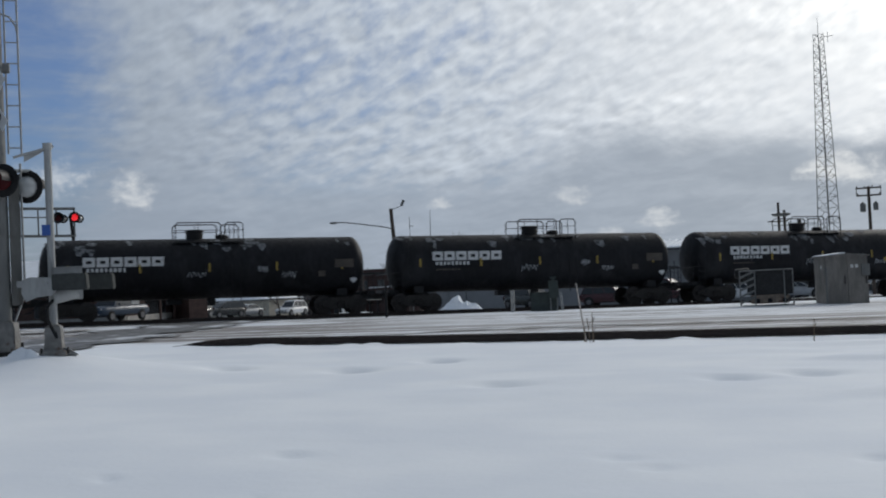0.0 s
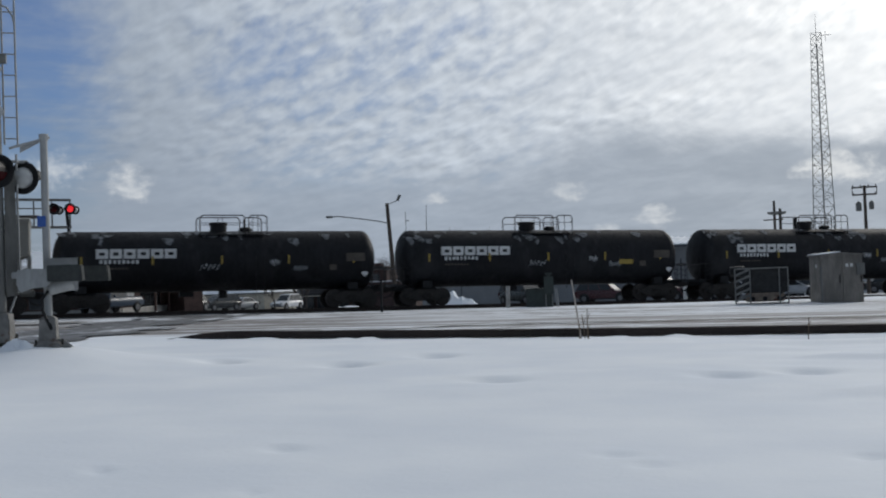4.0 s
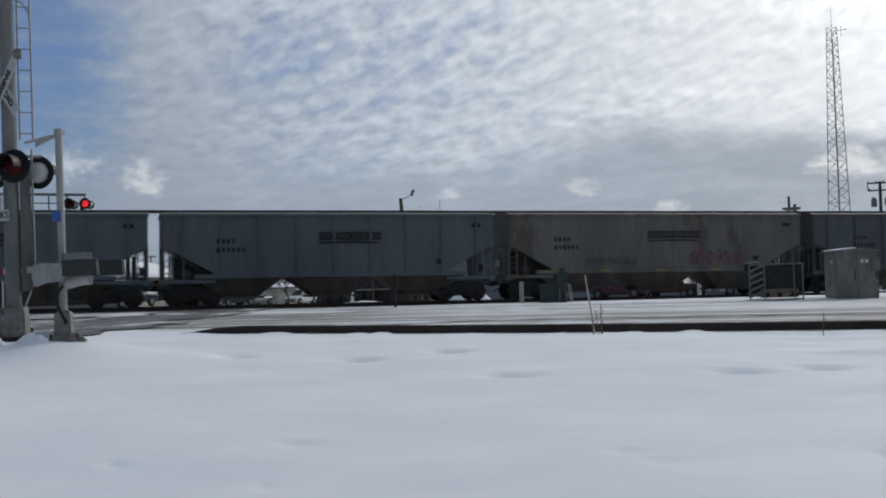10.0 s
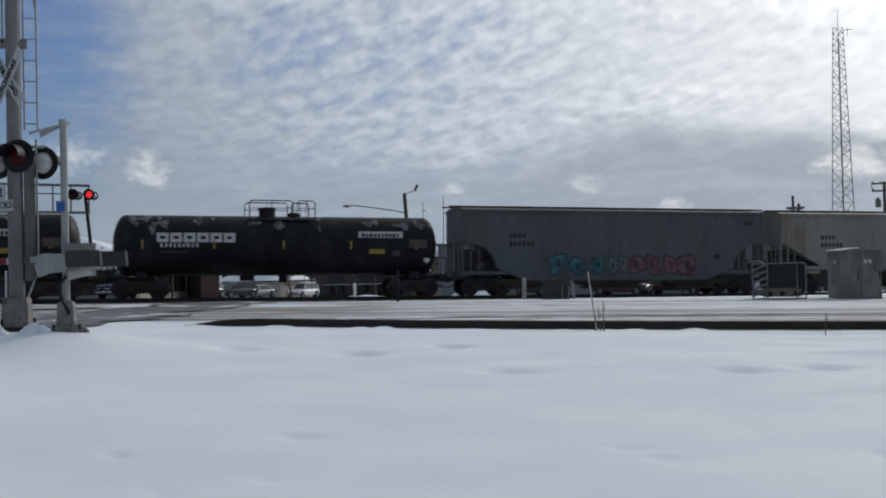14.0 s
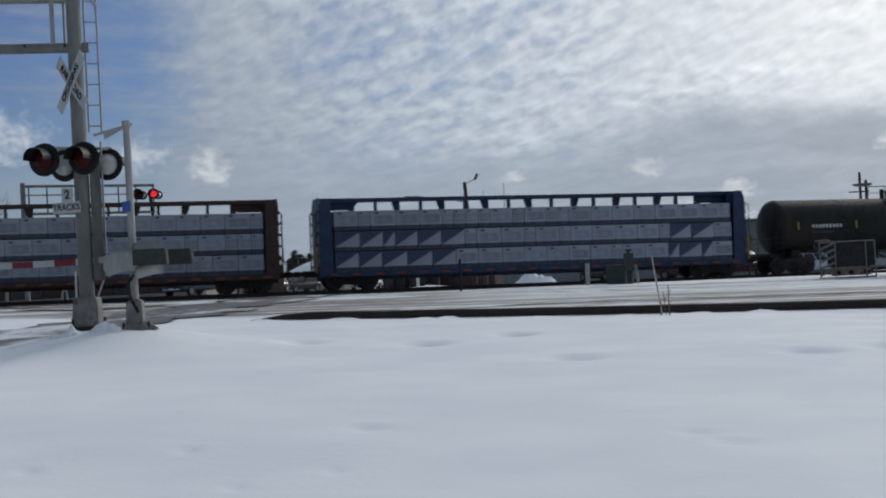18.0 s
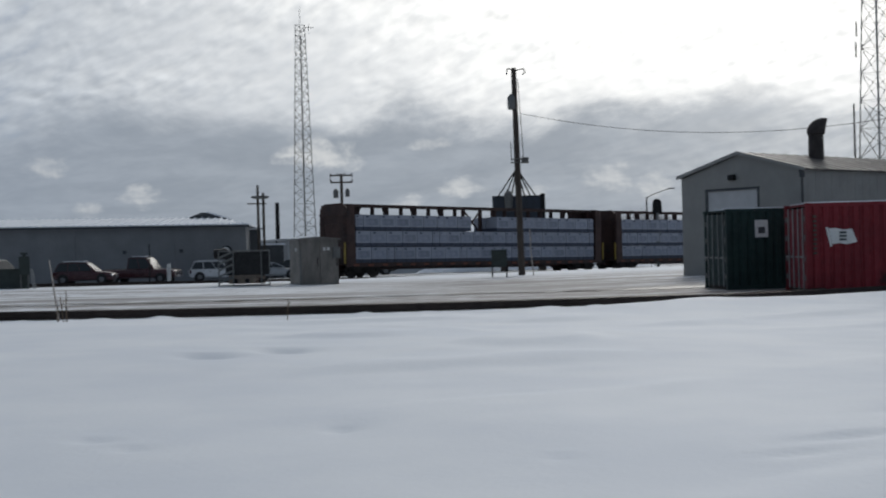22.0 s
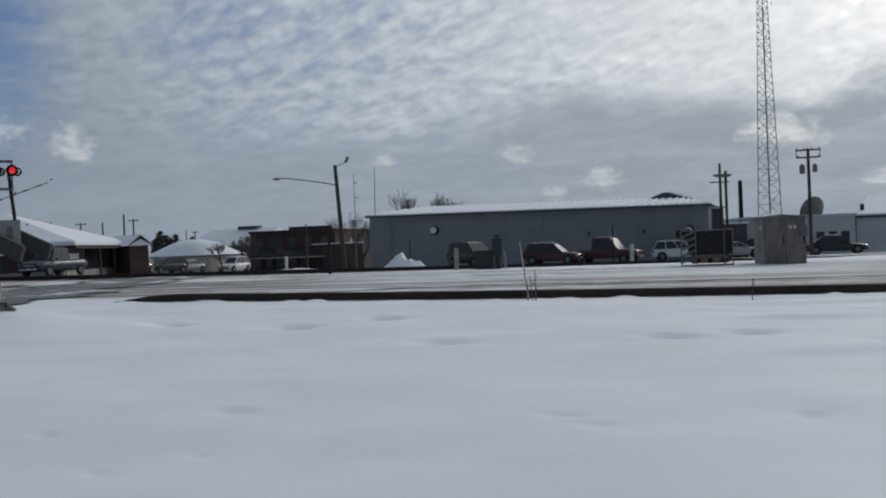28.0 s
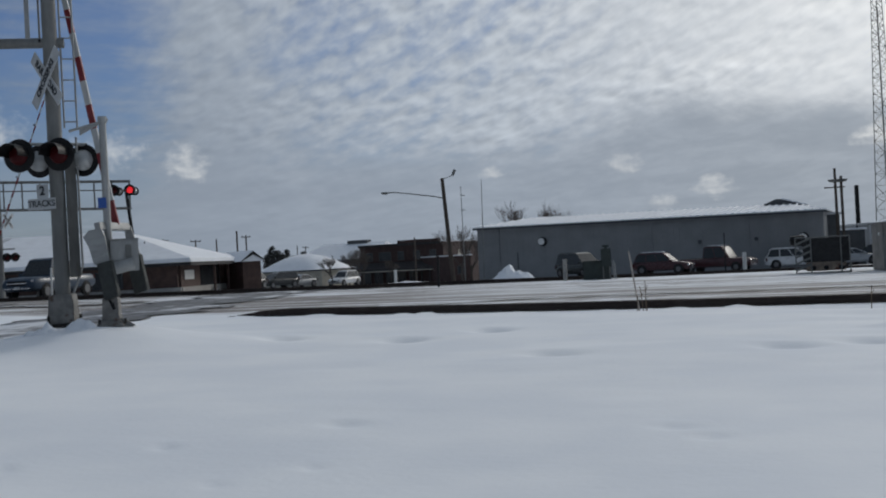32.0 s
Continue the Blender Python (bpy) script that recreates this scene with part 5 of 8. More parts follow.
def build_cantilever_signal():
    d = 20.5
    m = spot(19.78, d)
    base = m.translation.z
    sig = thing("cantilever_signal", m, "galvanised railway crossing mast with cantilever, crossbuck and flashing lights", "railway signal", "crossing signals")

    def z(el):
        return height_at(el, d) - base

    bm = NB()
    tube(bm, (0, 0, 0.35), (0, 0, 6.3), 0.125, 0.115, 20)
    part("mast", bm, GALV_DARK, sig, smooth=40)
    bm = NB()
    lathe(bm, [(0.06, 0.31), (0.10, 0.30), (0.50, 0.265), (0.54, 0.255), (0.545, 0.14)], 4, "z")
    for v in bm.verts:
        v.co = Matrix.Rotation(radians(45 - 14), 3, "Z") @ v.co
    housing = part("base_housing", bm, STAINED, sig, "rust-stained grey base housing", bevel=0.012)
    bm = NB()
    box(bm, (0.17, -0.16, 0.30), (0.02, 0.20, 0.30), Matrix.Rotation(radians(-14), 4, "Z"))
    part("housing_door", bm, STAINED, housing, bevel=0.004)
    bm = NB()
    box(bm, (0.02, 0, 0.035), (0.60, 0.56, 0.07))
    part("base_plate", bm, TRUCK, sig, bevel=0.01)
    for a, b in ((-0.24, -0.2), (0.26, -0.2), (-0.24, 0.2), (0.26, 0.2)):
        bm = NB()
        tube(bm, (a, b, 0.08), (a, b, 0.2), 0.022, n=6)
        part("anchor_bolt", bm, TRUCK, sig)
    bm = NB()
    box(bm, (0.215, -0.02, 1.78), (0.17, 0.16, 1.95))
    part("conduit_box", bm, GALV_WORN, sig, bevel=0.01)
    bm = NB()
    path_tube(bm, [(0.33, -0.02, 3.1), (0.335, -0.02, 0.98), (0.16, -0.02, 0.52)], 0.018, 8)
    part("conduit_pipe", bm, GALV, sig, smooth=40)
    ladder(sig, 0.16, 0.36, 0.02, z(6.9), 6.5, 0.345, GALV)
    bm = NB()
    path_tube(bm, [(0.36, 0.02, 5.2), (0.34, 0.02, 5.35), (0.25, 0.02, 5.5), (0.12, 0.02, 5.55)], 0.016, 8)
    part("ladder_hoop", bm, GALV, sig)
    # cantilever arm to the left, over the road
    zl, zu = z(10.72), z(12.9)
    bm = NB()
    tube(bm, (0.22, 0, zl), (-7.0, 0.9, zl), 0.085, 0.075, 12)
    part("cantilever_chord", bm, GALV_DARK, sig, smooth=40)
    bm = NB()
    tube(bm, (0.1, 0, zu), (-7.0, 0.9, zu), 0.055, 0.05, 12)
    part("cantilever_chord", bm, GALV, sig, smooth=40)
    bm = NB()
    tube(bm, (0.1, 0.45, zu + 0.04), (-7.0, 1.35, zu + 0.04), 0.022, 0.022, 8)
    part("walkway_rail", bm, GALV, sig)
    for k, x in enumerate(np.arange(-0.34, -7.0, -1.12)):
        bm = NB()
        box(bm, (float(x), -0.13 * float(x), (zl + zu) / 2), (0.075, 0.075, zu - zl))
        part("cantilever_post", bm, GALV, sig)
        bm = NB()
        tube(bm, (float(x) + 0.18, -0.13 * float(x) + 0.45, zl), (float(x) + 0.18, -0.13 * float(x) + 0.45, zu + 0.04), 0.018, n=6)
        part("walkway_post", bm, GALV_DARK, sig)
    bm = NB()
    box(bm, (-3.4, 0.68, zl + 0.06), (7.0, 0.45, 0.03), Matrix.Rotation(radians(-7.2), 4, "Z"))
    part("walkway_grating", bm, GALV_DARK, sig)
    for x in (-0.16, -0.78):
        bm = NB()
        tube(bm, (x, -0.09, zl - 0.01), (x, -0.075 - 0.01, zl + 0.035), 0.02, n=6)
        part("chord_bolt", bm, BLACK, sig)
    # lights on their crossarm
    zf = z(5.60)
    bm = NB()
    tube(bm, (-0.60, -0.16, zf + 0.2), (0.50, 0.10, zf + 0.2), 0.028, n=8)
    tube(bm, (0, -0.05, zf + 0.2), (0, -0.05, zf - 0.2), 0.05, n=8)
    part("light_crossarm", bm, GALV, sig)
    flasher(sig, pose(-0.555, -0.30, zf, 0, 0, -27))
    flasher(sig, pose(0.055, -0.30, zf + 0.01, 0, 0, -27))
    flasher(sig, pose(-0.25, 0.10, zf - 0.06, 0, 0, 151))
    flasher(sig, pose(0.435, 0.10, zf - 0.06, 0, 0, 151))
    crossbuck(sig, pose(-0.08, -0.20, z(9.05), 0, 0, -61))
    t = sign_plate(sig, 0.54, 0.18, pose(-0.25, -0.17, z(3.45), 0, 0, -38))
    lettering("TRACKS", 0.145, BLACK_INK, t, pose(0, -0.011, 0, 90), bold=0.001)
    t = sign_plate(sig, 0.23, 0.22, pose(-0.23, -0.18, z(3.45) + 0.205, 0, 0, -38))
    lettering("2", 0.2, BLACK_INK, t, pose(0, -0.011, 0, 90), bold=0.006)
    return sig


def gate_arm(length, far_fork=0.27, set_back=0.0, name="gate_arm"):
    """A striped barrier arm along -x from its pivot, with side fork and counterweights behind."""
    root = new(name)
    root.empty_display_size = 0.2
    n = int(length / 0.41)
    for k in range(n):
        x0, x1 = -0.50 - k * 0.41, -0.50 - (k + 1) * 0.41
        h0 = 0.115 - 0.04 * k / n
        bm = NB()
        box(bm, ((x0 + x1) / 2, set_back, 0), (0.41, 0.035, h0))
        part("arm_stripe", bm, RED_PAINT if k % 2 == 0 else SIGN_WHITE, root)
    for x in (-0.9 - length * 0.45, -0.9 - length * 0.75, -0.5 - length * 0.99):
        bm = NB()
        lathe(bm, [(-0.06, 0.04), (-0.05, 0.055), (0.05, 0.055), (0.06, 0.04)], 12, "y", (x, set_back, 0.10))
        part("arm_lamp", bm, BLACK, root, smooth=40)
    # cranked side plates, the far one set wide of the motor box, and slabs of cast iron behind
    for y, plate, w0, w1 in ((-0.27, ((-0.36, -0.28), (-0.44, -0.15), (-0.42, 0.06), (-0.28, 0.10), (0.14, 0.08), (0.18, -0.09), (0.10, -0.20), (-0.18, -0.22)), 0.12, 0.70), (far_fork, ((-0.48, -0.06), (-0.48, 0.06), (0.10, 0.12), (0.14, -0.12)), 0.02, 0.64)):
        bm = NB()
        prism(bm, plate, y - 0.015, y + 0.015)
        part("arm_fork", bm, GALV, root, bevel=0.005)
        bm = NB()
        prism(bm, ((w0, -0.125), (w0, 0.13), (w1, 0.125), (w1 + 0.02, -0.13)), y - 0.07, y + 0.05)
        part("counterweight", bm, WEIGHT, root, "dark cast counterweight", bevel=0.015)
    bm = NB()
    box(bm, (-0.47, (far_fork - 0.27) / 2, 0), (0.12, far_fork + 0.27, 0.10))
    tube(bm, (0, -0.3, 0), (0, far_fork, 0), 0.04, n=10)
    part("arm_clamp", bm, GALV, root, bevel=0.01)
    return root


GATES = []


def build_gate_signal():
    d = 20.0
    m = spot(17.66, d, lift=-0.02)
    base = m.translation.z
    sig = thing("gate_signal", m, "grey barrier gate post with motor box and striped arm", "barrier gate", "crossing signals")

    def z(el):
        return height_at(el, d) - base

    bm = NB()
    tube(bm, (0, 0, 0.3), (0, 0, z(7.25)), 0.062, 0.058, 16)
    part("post", bm, GALV, sig, smooth=40)
    bm = NB()
    lathe(bm, [(0.0, 0.30), (0.05, 0.30), (0.12, 0.19), (0.16, 0.20), (0.20, 0.185), (0.43, 0.175), (0.47, 0.16), (0.50, 0.08)], 4, "z")
    for v in bm.verts:
        v.co = Matrix.Rotation(radians(45 - 12), 3, "Z") @ v.co
    part("base_casting", bm, STAINED, sig, bevel=0.012)
    for dx, dy in ((-0.2, -0.15), (0.2, -0.19), (0.15, 0.2)):
        bm = NB()
        tube(bm, (dx, dy, 0.04), (dx, dy, 0.13), 0.02, n=6)
        part("anchor_bolt", bm, TRUCK, sig)
    bm = NB()
    path_tube(bm, [(0.0, -0.10, z(0.25)), (-0.10, -0.13, z(-0.15)), (-0.09, -0.13, z(-0.6)), (-0.02, -0.12, z(-1.1)), (0.04, -0.13, z(-1.5)), (0.03, -0.1, 0.46)], 0.024, 8)
    part("cable", bm, BLACK, sig, smooth=40)
    bm = NB()
    prism(bm, ((-0.06, 0.0), (0.36, 0.0), (0.20, 0.12), (-0.06, 0.15)), -0.12, 0.12)
    part("base_wedge", bm, GALV_DARK, sig)
    bm = NB()
    box(bm, (0.24, 0, z(0.95)), (0.44, 0.36, 0.50))
    box(bm, (0.24, 0, z(0.95) + 0.26), (0.47, 0.39, 0.025))
    motor = part("motor_box", bm, GALV, sig, "light grey motor box", bevel=0.015)
    bm = NB()
    box(bm, (0.30, -0.19, z(0.95) + 0.06), (0.09, 0.03, 0.22))
    part("door_latch", bm, GALV_DARK, motor, bevel=0.006)
    bm = NB()
    tube(bm, (0.02, -0.16, z(0.35)), (0.38, -0.16, z(0.60)), 0.11, n=12)
    part("motor_drum", bm, GALV, sig, smooth=40)
    zt = z(7.15)
    bm = NB()
    path_tube(bm, [(0.09, 0, zt + 0.03), (0.0, 0, zt), (-0.52, -0.05, zt - 0.15)], 0.022, 8)
    part("lamp_arm", bm, GALV, sig)
    bm = NB()
    prism(bm, ((-0.02, zt - 0.03), (-0.36, zt - 0.22), (-0.36, zt - 0.12)), -0.012, 0.012)
    part("arm_bracket", bm, GALV, sig)
    bm = NB()
    tube(bm, (0, 0, zt - 0.02), (0, 0, zt + 0.08), 0.075, n=12)
    part("post_cap", bm, GALV, sig)
    bm = NB()
    box(bm, (-0.065, -0.075, z(3.42)), (0.13, 0.012, 0.17))
    part("number_plate", bm, SIGN_BLUE, sig, "small blue plate")
    # fork, arm and counterweights turn together on the pivot
    arm = gate_arm(8.6, 0.70, 0.34)
    arm.parent = sig
    GATES.append((arm, (0.05, 0.0, z(1.02)), 30.0, NEAR_LIFT))


def build_far_signal():
    d = 76.0
    m = spot(22.35, d)
    base = m.translation.z
    sig = thing("cantilever_signal", m, "galvanised crossing cantilever beyond the main track with red lights", "railway signal", "crossing signals")

    def z(el):
        return height_at(el, d) - base

    def x(az):
        return d * math.tan(radians(22.35 - az))

    bm = NB()
    tube(bm, (0, 0, 0), (0, 0, z(4.65)), 0.16, 0.15, 12)
    part("mast", bm, GALV_DARK, sig, smooth=40)
    for el, r in ((3.25, 0.085), (4.5, 0.085), (4.1, 0.04)):
        bm = NB()
        tube(bm, (0, 0, z(el)), (x(16.55), 0, z(el - 0.10)), r, n=8)
        part("cantilever_chord", bm, GALV_DARK, sig, smooth=40)
    for az in np.linspace(22.1, 16.6, 8):
        bm = NB()
        box(bm, (x(float(az)), 0, (z(3.2) + z(4.45)) / 2), (0.09, 0.09, z(4.45) - z(3.2)))
        part("cantilever_post", bm, GALV_DARK, sig)
    for az, lit in ((17.32, False), (16.62, True)):
        flasher(sig, pose(x(az), -0.35, z(3.98), 0, 0, 4), lit=lit).scale = (1.28, 1.28, 1.28)
    flasher(sig, pose(x(16.35), 0.3, z(3.95), 0, 0, 176))
    flasher(sig, pose(x(17.05), 0.3, z(3.95), 0, 0, 176))
    bm = NB()
    tube(bm, (x(16.75), 0, z(3.9)), (x(16.35), 0.1, z(-0.4)), 0.10, 0.12, 8)
    part("signal_drop_pole", bm, BLACK, sig)
    crossbuck(sig, pose(0.5, -0.2, z(2.75), 0, 0, 50))
    for xx, el in ((x(22.72), 1.72), (x(22.72), 1.12), (x(22.1), 1.12), (x(21.75), 1.12)):
        flasher(sig, pose(xx, -0.3, z(el), 0, 0, 20))
    bm = NB()
    tube(bm, (-0.4, -0.1, z(1.5)), (0.8, -0.1, z(1.5)), 0.04, n=6)
    part("light_crossarm", bm, GALV_DARK, sig)
    # the barrier post beside it
    bm = NB()
    tube(bm, (x(23.25), 0, 0), (x(23.12), 0, z(2.75)), 0.10, 0.08, 8)
    part("gate_post", bm, GALV_DARK, sig)
    bm = NB()
    box(bm, (x(23.3), -0.1, z(0.45)), (0.8, 0.4, 0.6))
    part("motor_box", bm, GALV_DARK, sig, bevel=0.02)
    arm = gate_arm(11.0)
    arm.parent = sig
    GATES.append((arm, (x(22.95), -0.35, z(0.55)), 180.0, FAR_LIFT))


NEAR_LIFT = ((0.0, 0.0), (26.2, 0.0), (27.4, 14.0), (28.6, 35.0), (29.0, 40.5), (29.5, 48.5), (30.0, 56.0), (30.5, 62.0), (31.0, 69.0), (31.5, 74.5), (32.0, 79.0))
FAR_LIFT = ((0.0, 0.0), (26.2, 0.0), (27.4, 11.0), (28.6, 29.0), (29.0, 34.7), (29.5, 41.8), (30.0, 48.0), (30.5, 54.0), (31.0, 59.0), (31.5, 64.5), (32.0, 70.0))


def gate_turn(t, keys):
    """How far a barrier has risen, in degrees: they lift once the train is through."""
    for (a, u), (b, v) in zip(keys, keys[1:]):
        if t <= b:
            return u + (v - u) * (t - a) / (b - a)
    return keys[-1][1]


def build_edge_sign():
    """Two narrow oval plates on a thin post, turned away from the eye."""
    d = 66.0
    m = spot(20.75, d)
    t = thing("road_sign", m, "thin post with two narrow oval white plates", "road sign")
    h = height_at(0.62, d) - m.translation.z
    bm = NB()
    tube(bm, (0, 0.05, -0.1), (0, 0.05, h), 0.03, n=8)
    part("post", bm, GALV_DARK, t)
    for zz in (h - 0.5, h - 1.45):
        bm = NB()
        prism(bm, [(0.19 * math.cos(a), zz + 0.48 * math.sin(a)) for a in np.arange(0, 6.28, 0.42)], -0.02, 0.01)
        plate = part("plate", bm, SIGN_WHITE, t)
        bm = NB()
        box(bm, (0, -0.026, zz), (0.10, 0.01, 0.7))
        part("plate_bar", bm, BLACK_INK, plate)


build_edge_sign()
build_cantilever_signal()
build_gate_signal()
build_far_signal()

# ---- roads ----
strip("road", [(-13.5, 4), (-11.9, 14), (-10.4, 23), (-10.3, 31), (-10.2, 40), (-9.8, 50), (-10.0, 62), (-13.0, 90), (-19.5, 150), (-24, 190), (-30, 260)], 3.9, ASPHALT, "wet grey asphalt road with slush, crossing the tracks", "road", lift=0.035, ragged=1.6, cuts=8)
strip("side_road", [(-24, 110), (-21.8, 90), (-23.0, 62), (-19.5, 50), (-14, 43)], 3.2, SLUSH, "slushy asphalt approach lane", "road", lift=0.045, ragged=1.8, cuts=6)
strip("yard_road", [(-14, 103), (8, 91), (30, 86), (52, 92), (80, 104)], 6.5, ASPHALT, "wet asphalt yard road beside the parked cars", "road", lift=0.04, ragged=0.6, cuts=5)

for k, (y0, w, tilt, x0, x1) in enumerate(((33.2, 0.5, 0.03, -3, 33),)):
    strip("wheel_track", [(x, y0 + tilt * x + 0.7 * math.sin(x * 0.13 + k * 2.0) + 0.3 * math.sin(x * 0.47 + k)) for x in range(x0, x1, 2)], w, SLUSH, "brown slush wheel track in the snow", "slush", lift=0.015, ragged=w * 2.4, cuts=4)


strip("track_bed", [track_xy(float(q)) for q in range(-120, 200, 8)], 3.4, BALLAST, "dark ballast of the main track showing through the snow", "ballast", lift=0.02, ragged=0.5, cuts=4)


# ---- poles, towers and wires ----
def wire(name, pts, sag, label):
    bm = NB()
    line = []
    for p, q in zip(pts, pts[1:]):
        p, q = Vector(p), Vector(q)
        for k in range(12):
            t = k / 12
            line.append(p.lerp(q, t) - Vector((0, 0, sag * 4 * t * (1 - t))))
    line.append(Vector(pts[-1]))
    rows = []
    for k, p in enumerate(line):
        d = (line[min(k + 1, len(line) - 1)] - line[max(k - 1, 0)]).normalized()
        a = d.cross(Vector((0, 0, 1))).normalized()
        b = a.cross(d)
        rows.append([p + (a * math.cos(q) + b * math.sin(q)) * 0.013 for q in np.arange(0, 6.28, 2 * math.pi / 5)])
    loft(bm, rows)
    return single(name, bm, BLACK, label, "wire")


def lattice_tower(az, d, z1, w0, w1, label, spike=2.0, step=0.9, crossed=True):
    """Three-legged lattice mast."""
    m = spot(az, d)
    t = thing("radio_mast", m, label, "radio mast", "radio masts")
    legs = [(-1, -0.58), (1, -0.58), (0, 1.15)]

    def at(k, z):
        w = (w0 + (w1 - w0) * z / z1) / 2
        return (legs[k][0] * w, legs[k][1] * w, z)

    for k in range(3):
        bm = NB()
        tube(bm, at(k, 0), at(k, z1), 0.05, 0.032, 6)
        part("leg", bm, GALV_DARK, t)
    z, n = 0.0, 0
    while z < z1 - 0.3:
        w = w0 + (w1 - w0) * z / z1
        h = min(max(w * step, 0.55), z1 - z)
        n += 1
        for k in range(3):
            j = (k + 1) % 3
            cross = ((at(k, z), at(j, z + h), 0.026), (at(j, z), at(k, z + h), 0.026))
            for p, q, r in (cross if crossed else cross[n % 2:n % 2 + 1]) + ((at(k, z + h), at(j, z + h), 0.014),):
                bm = NB()
                tube(bm, p, q, r, n=4)
                part("brace", bm, GALV_DARK, t)
        z += h
    bm = NB()
    tube(bm, (0, 0, z1), (0, 0, z1 + spike), 0.03, 0.015, 6)
    part("aerial", bm, GALV_DARK, t)
    return t, z1


def pole(az, d, el_top, r, label, name="utility_pole", lean=0.0, material=None, group="utility poles", category="utility pole"):
    m = spot(az, d)
    t = thing(name, m, label, category, group)
    h = height_at(el_top, d) - m.translation.z
    bm = NB()
    tube(bm, (0, 0, -0.3), (lean, 0, h), r, r * 0.72, 12)
    part("shaft", bm, material or WOOD, t, smooth=40)
    return t, h


def crossarm(t, x, z, w, name="crossarm", ins=4):
    bm = NB()
    box(bm, (x, -0.12, z), (w, 0.1, 0.13))
    part(name, bm, WOOD, t)
    for k in range(ins):
        bm = NB()
        xx = x + (k / (ins - 1) - 0.5) * (w - 0.2)
        lathe(bm, [(z + 0.06, 0.03), (z + 0.12, 0.055), (z + 0.2, 0.04)], 8, "z", (xx, -0.12, 0))
        part("insulator", bm, BLACK, t)


def transformer(t, x, z, r=0.22, h=0.62):
    bm = NB()
    lathe(bm, [(z, r * 0.8), (z + 0.04, r), (z + h - 0.06, r), (z + h, r * 0.75), (z + h + 0.12, 0.05)], 14, "z", (x, -0.16, 0))
    part("transformer_can", bm, GALV_DARK, t, smooth=40)


def build_poles():
    # utility pole before the main track, with bucket transformer and service bracket
    t, h = pole(-28.75, 63, 8.42, 0.19, "dark wooden utility pole with a transformer, standing in the snow", lean=-0.18)
    transformer(t, -0.34, h - 2.2, 0.2, 0.7)
    bm = NB()
    path_tube(bm, [(-0.18, 0, h - 0.1), (-0.5, 0, h - 0.02), (-0.55, 0, h - 0.35)], 0.03)
    path_tube(bm, [(-0.15, 0, h - 0.15), (0.35, 0, h - 0.05), (0.42, 0, h - 0.3), (0.25, 0, h - 0.35)], 0.03)
    part("top_bracket", bm, BLACK, t)
    z = height_at(4.0, 63) - t.matrix_basis.translation.z
    for dz in (-0.05, 0.12):
        for y in (-0.25, 0.25):
            bm = NB()
            tube(bm, (-0.42, y, z + dz), (0.5, y, z + dz), 0.022, n=6)
            part("bracket_rail", bm, GALV_DARK, t)
        for x in (-0.42, 0.5):
            bm = NB()
            tube(bm, (x, -0.25, z + dz), (x, 0.25, z + dz), 0.022, n=6)
            part("bracket_rail", bm, GALV_DARK, t)
    bm = NB()
    box(bm, (0.3, 0, z + 0.05), (0.35, 0.3, 0.3))
    part("service_box", bm, GALV_DARK, t)
    bm = NB()
    path_tube(bm, [(0.02, -0.2, h - 0.6), (0.22, -0.2, z + 0.3), (0.18, -0.2, z)], 0.02)
    path_tube(bm, [(-0.42, -0.2, z + 1.0), (-0.4, -0.2, z)], 0.02)
    part("drop_cable", bm, BLACK, t)
    top = t.matrix_basis @ Vector((0.1, 0, h - 2.4))
    # pole by the containers
    t2, h2 = pole(-48.15, 60, 6.22, 0.15, "leaning wooden utility pole behind the containers", lean=-0.5)
    bm = NB()
    path_tube(bm, [(-0.53, 0, h2 - 0.3), (-0.98, 0, h2 - 0.15), (-1.03, 0, h2 - 0.8)], 0.035)
    path_tube(bm, [(-0.43, 0, h2 - 0.4), (0.02, 0, h2 - 0.6), (0.14, 0, h2 - 0.45)], 0.035)
    part("insulator_arm", bm, BLACK, t2)
    p2 = t2.matrix_basis @ Vector((-0.95, 0, h2 - 0.8))
    far = way(-62) * 62
    wire("overhead_wire", [top, p2], 1.0, "thin black overhead wire between two poles")
    wire("overhead_wire", [t2.matrix_basis @ Vector((0.05, 0, h2 - 0.5)), Vector((far.x, far.y, 3.4))], 0.8, "thin black overhead wire running off from a pole")
    # twin-can pole
    t3, h3 = pole(-20.22, 104, 3.62, 0.17, "wooden pole with two crossarms and two transformers")
    crossarm(t3, 0, h3 - 0.15, 2.0)
    crossarm(t3, 0, h3 - 0.75, 1.9, ins=3)
    for x in (-0.95, 0.95):
        bm = NB()
        box(bm, (x, -0.12, h3 - 0.45), (0.06, 0.06, 0.6))
        part("arm_hanger", bm, WOOD, t3)
    transformer(t3, -0.5, h3 - 2.1, 0.23, 0.7)
    transformer(t3, 0.5, h3 - 2.0, 0.2, 0.6)
    # platform on two poles
    t4, h4 = pole(-16.25, 108, 3.15, 0.15, "pair of poles carrying a round platform")
    bm = NB()
    tube(bm, (0.48, 0, 0), (0.48, 0, h4 - 0.7), 0.12, n=10)
    part("shaft", bm, WOOD, t4)
    bm = NB()
    lathe(bm, [(h4 - 1.22, 0.5), (h4 - 1.15, 0.75), (h4 - 0.98, 0.82), (h4 - 0.95, 0.3)], 16, "z", (0.2, 0, 0))
    part("platform", bm, GALV_DARK, t4, smooth=30)
    bm = NB()
    box(bm, (-0.1, 0, h4 - 1.65), (1.7, 0.1, 0.1))
    part("crossarm", bm, WOOD, t4)
    # chimney pipe
    d = 122
    m = spot(-17.15, d)
    c = thing("chimney", m, "dark round steel chimney behind the parked cars", "chimney")
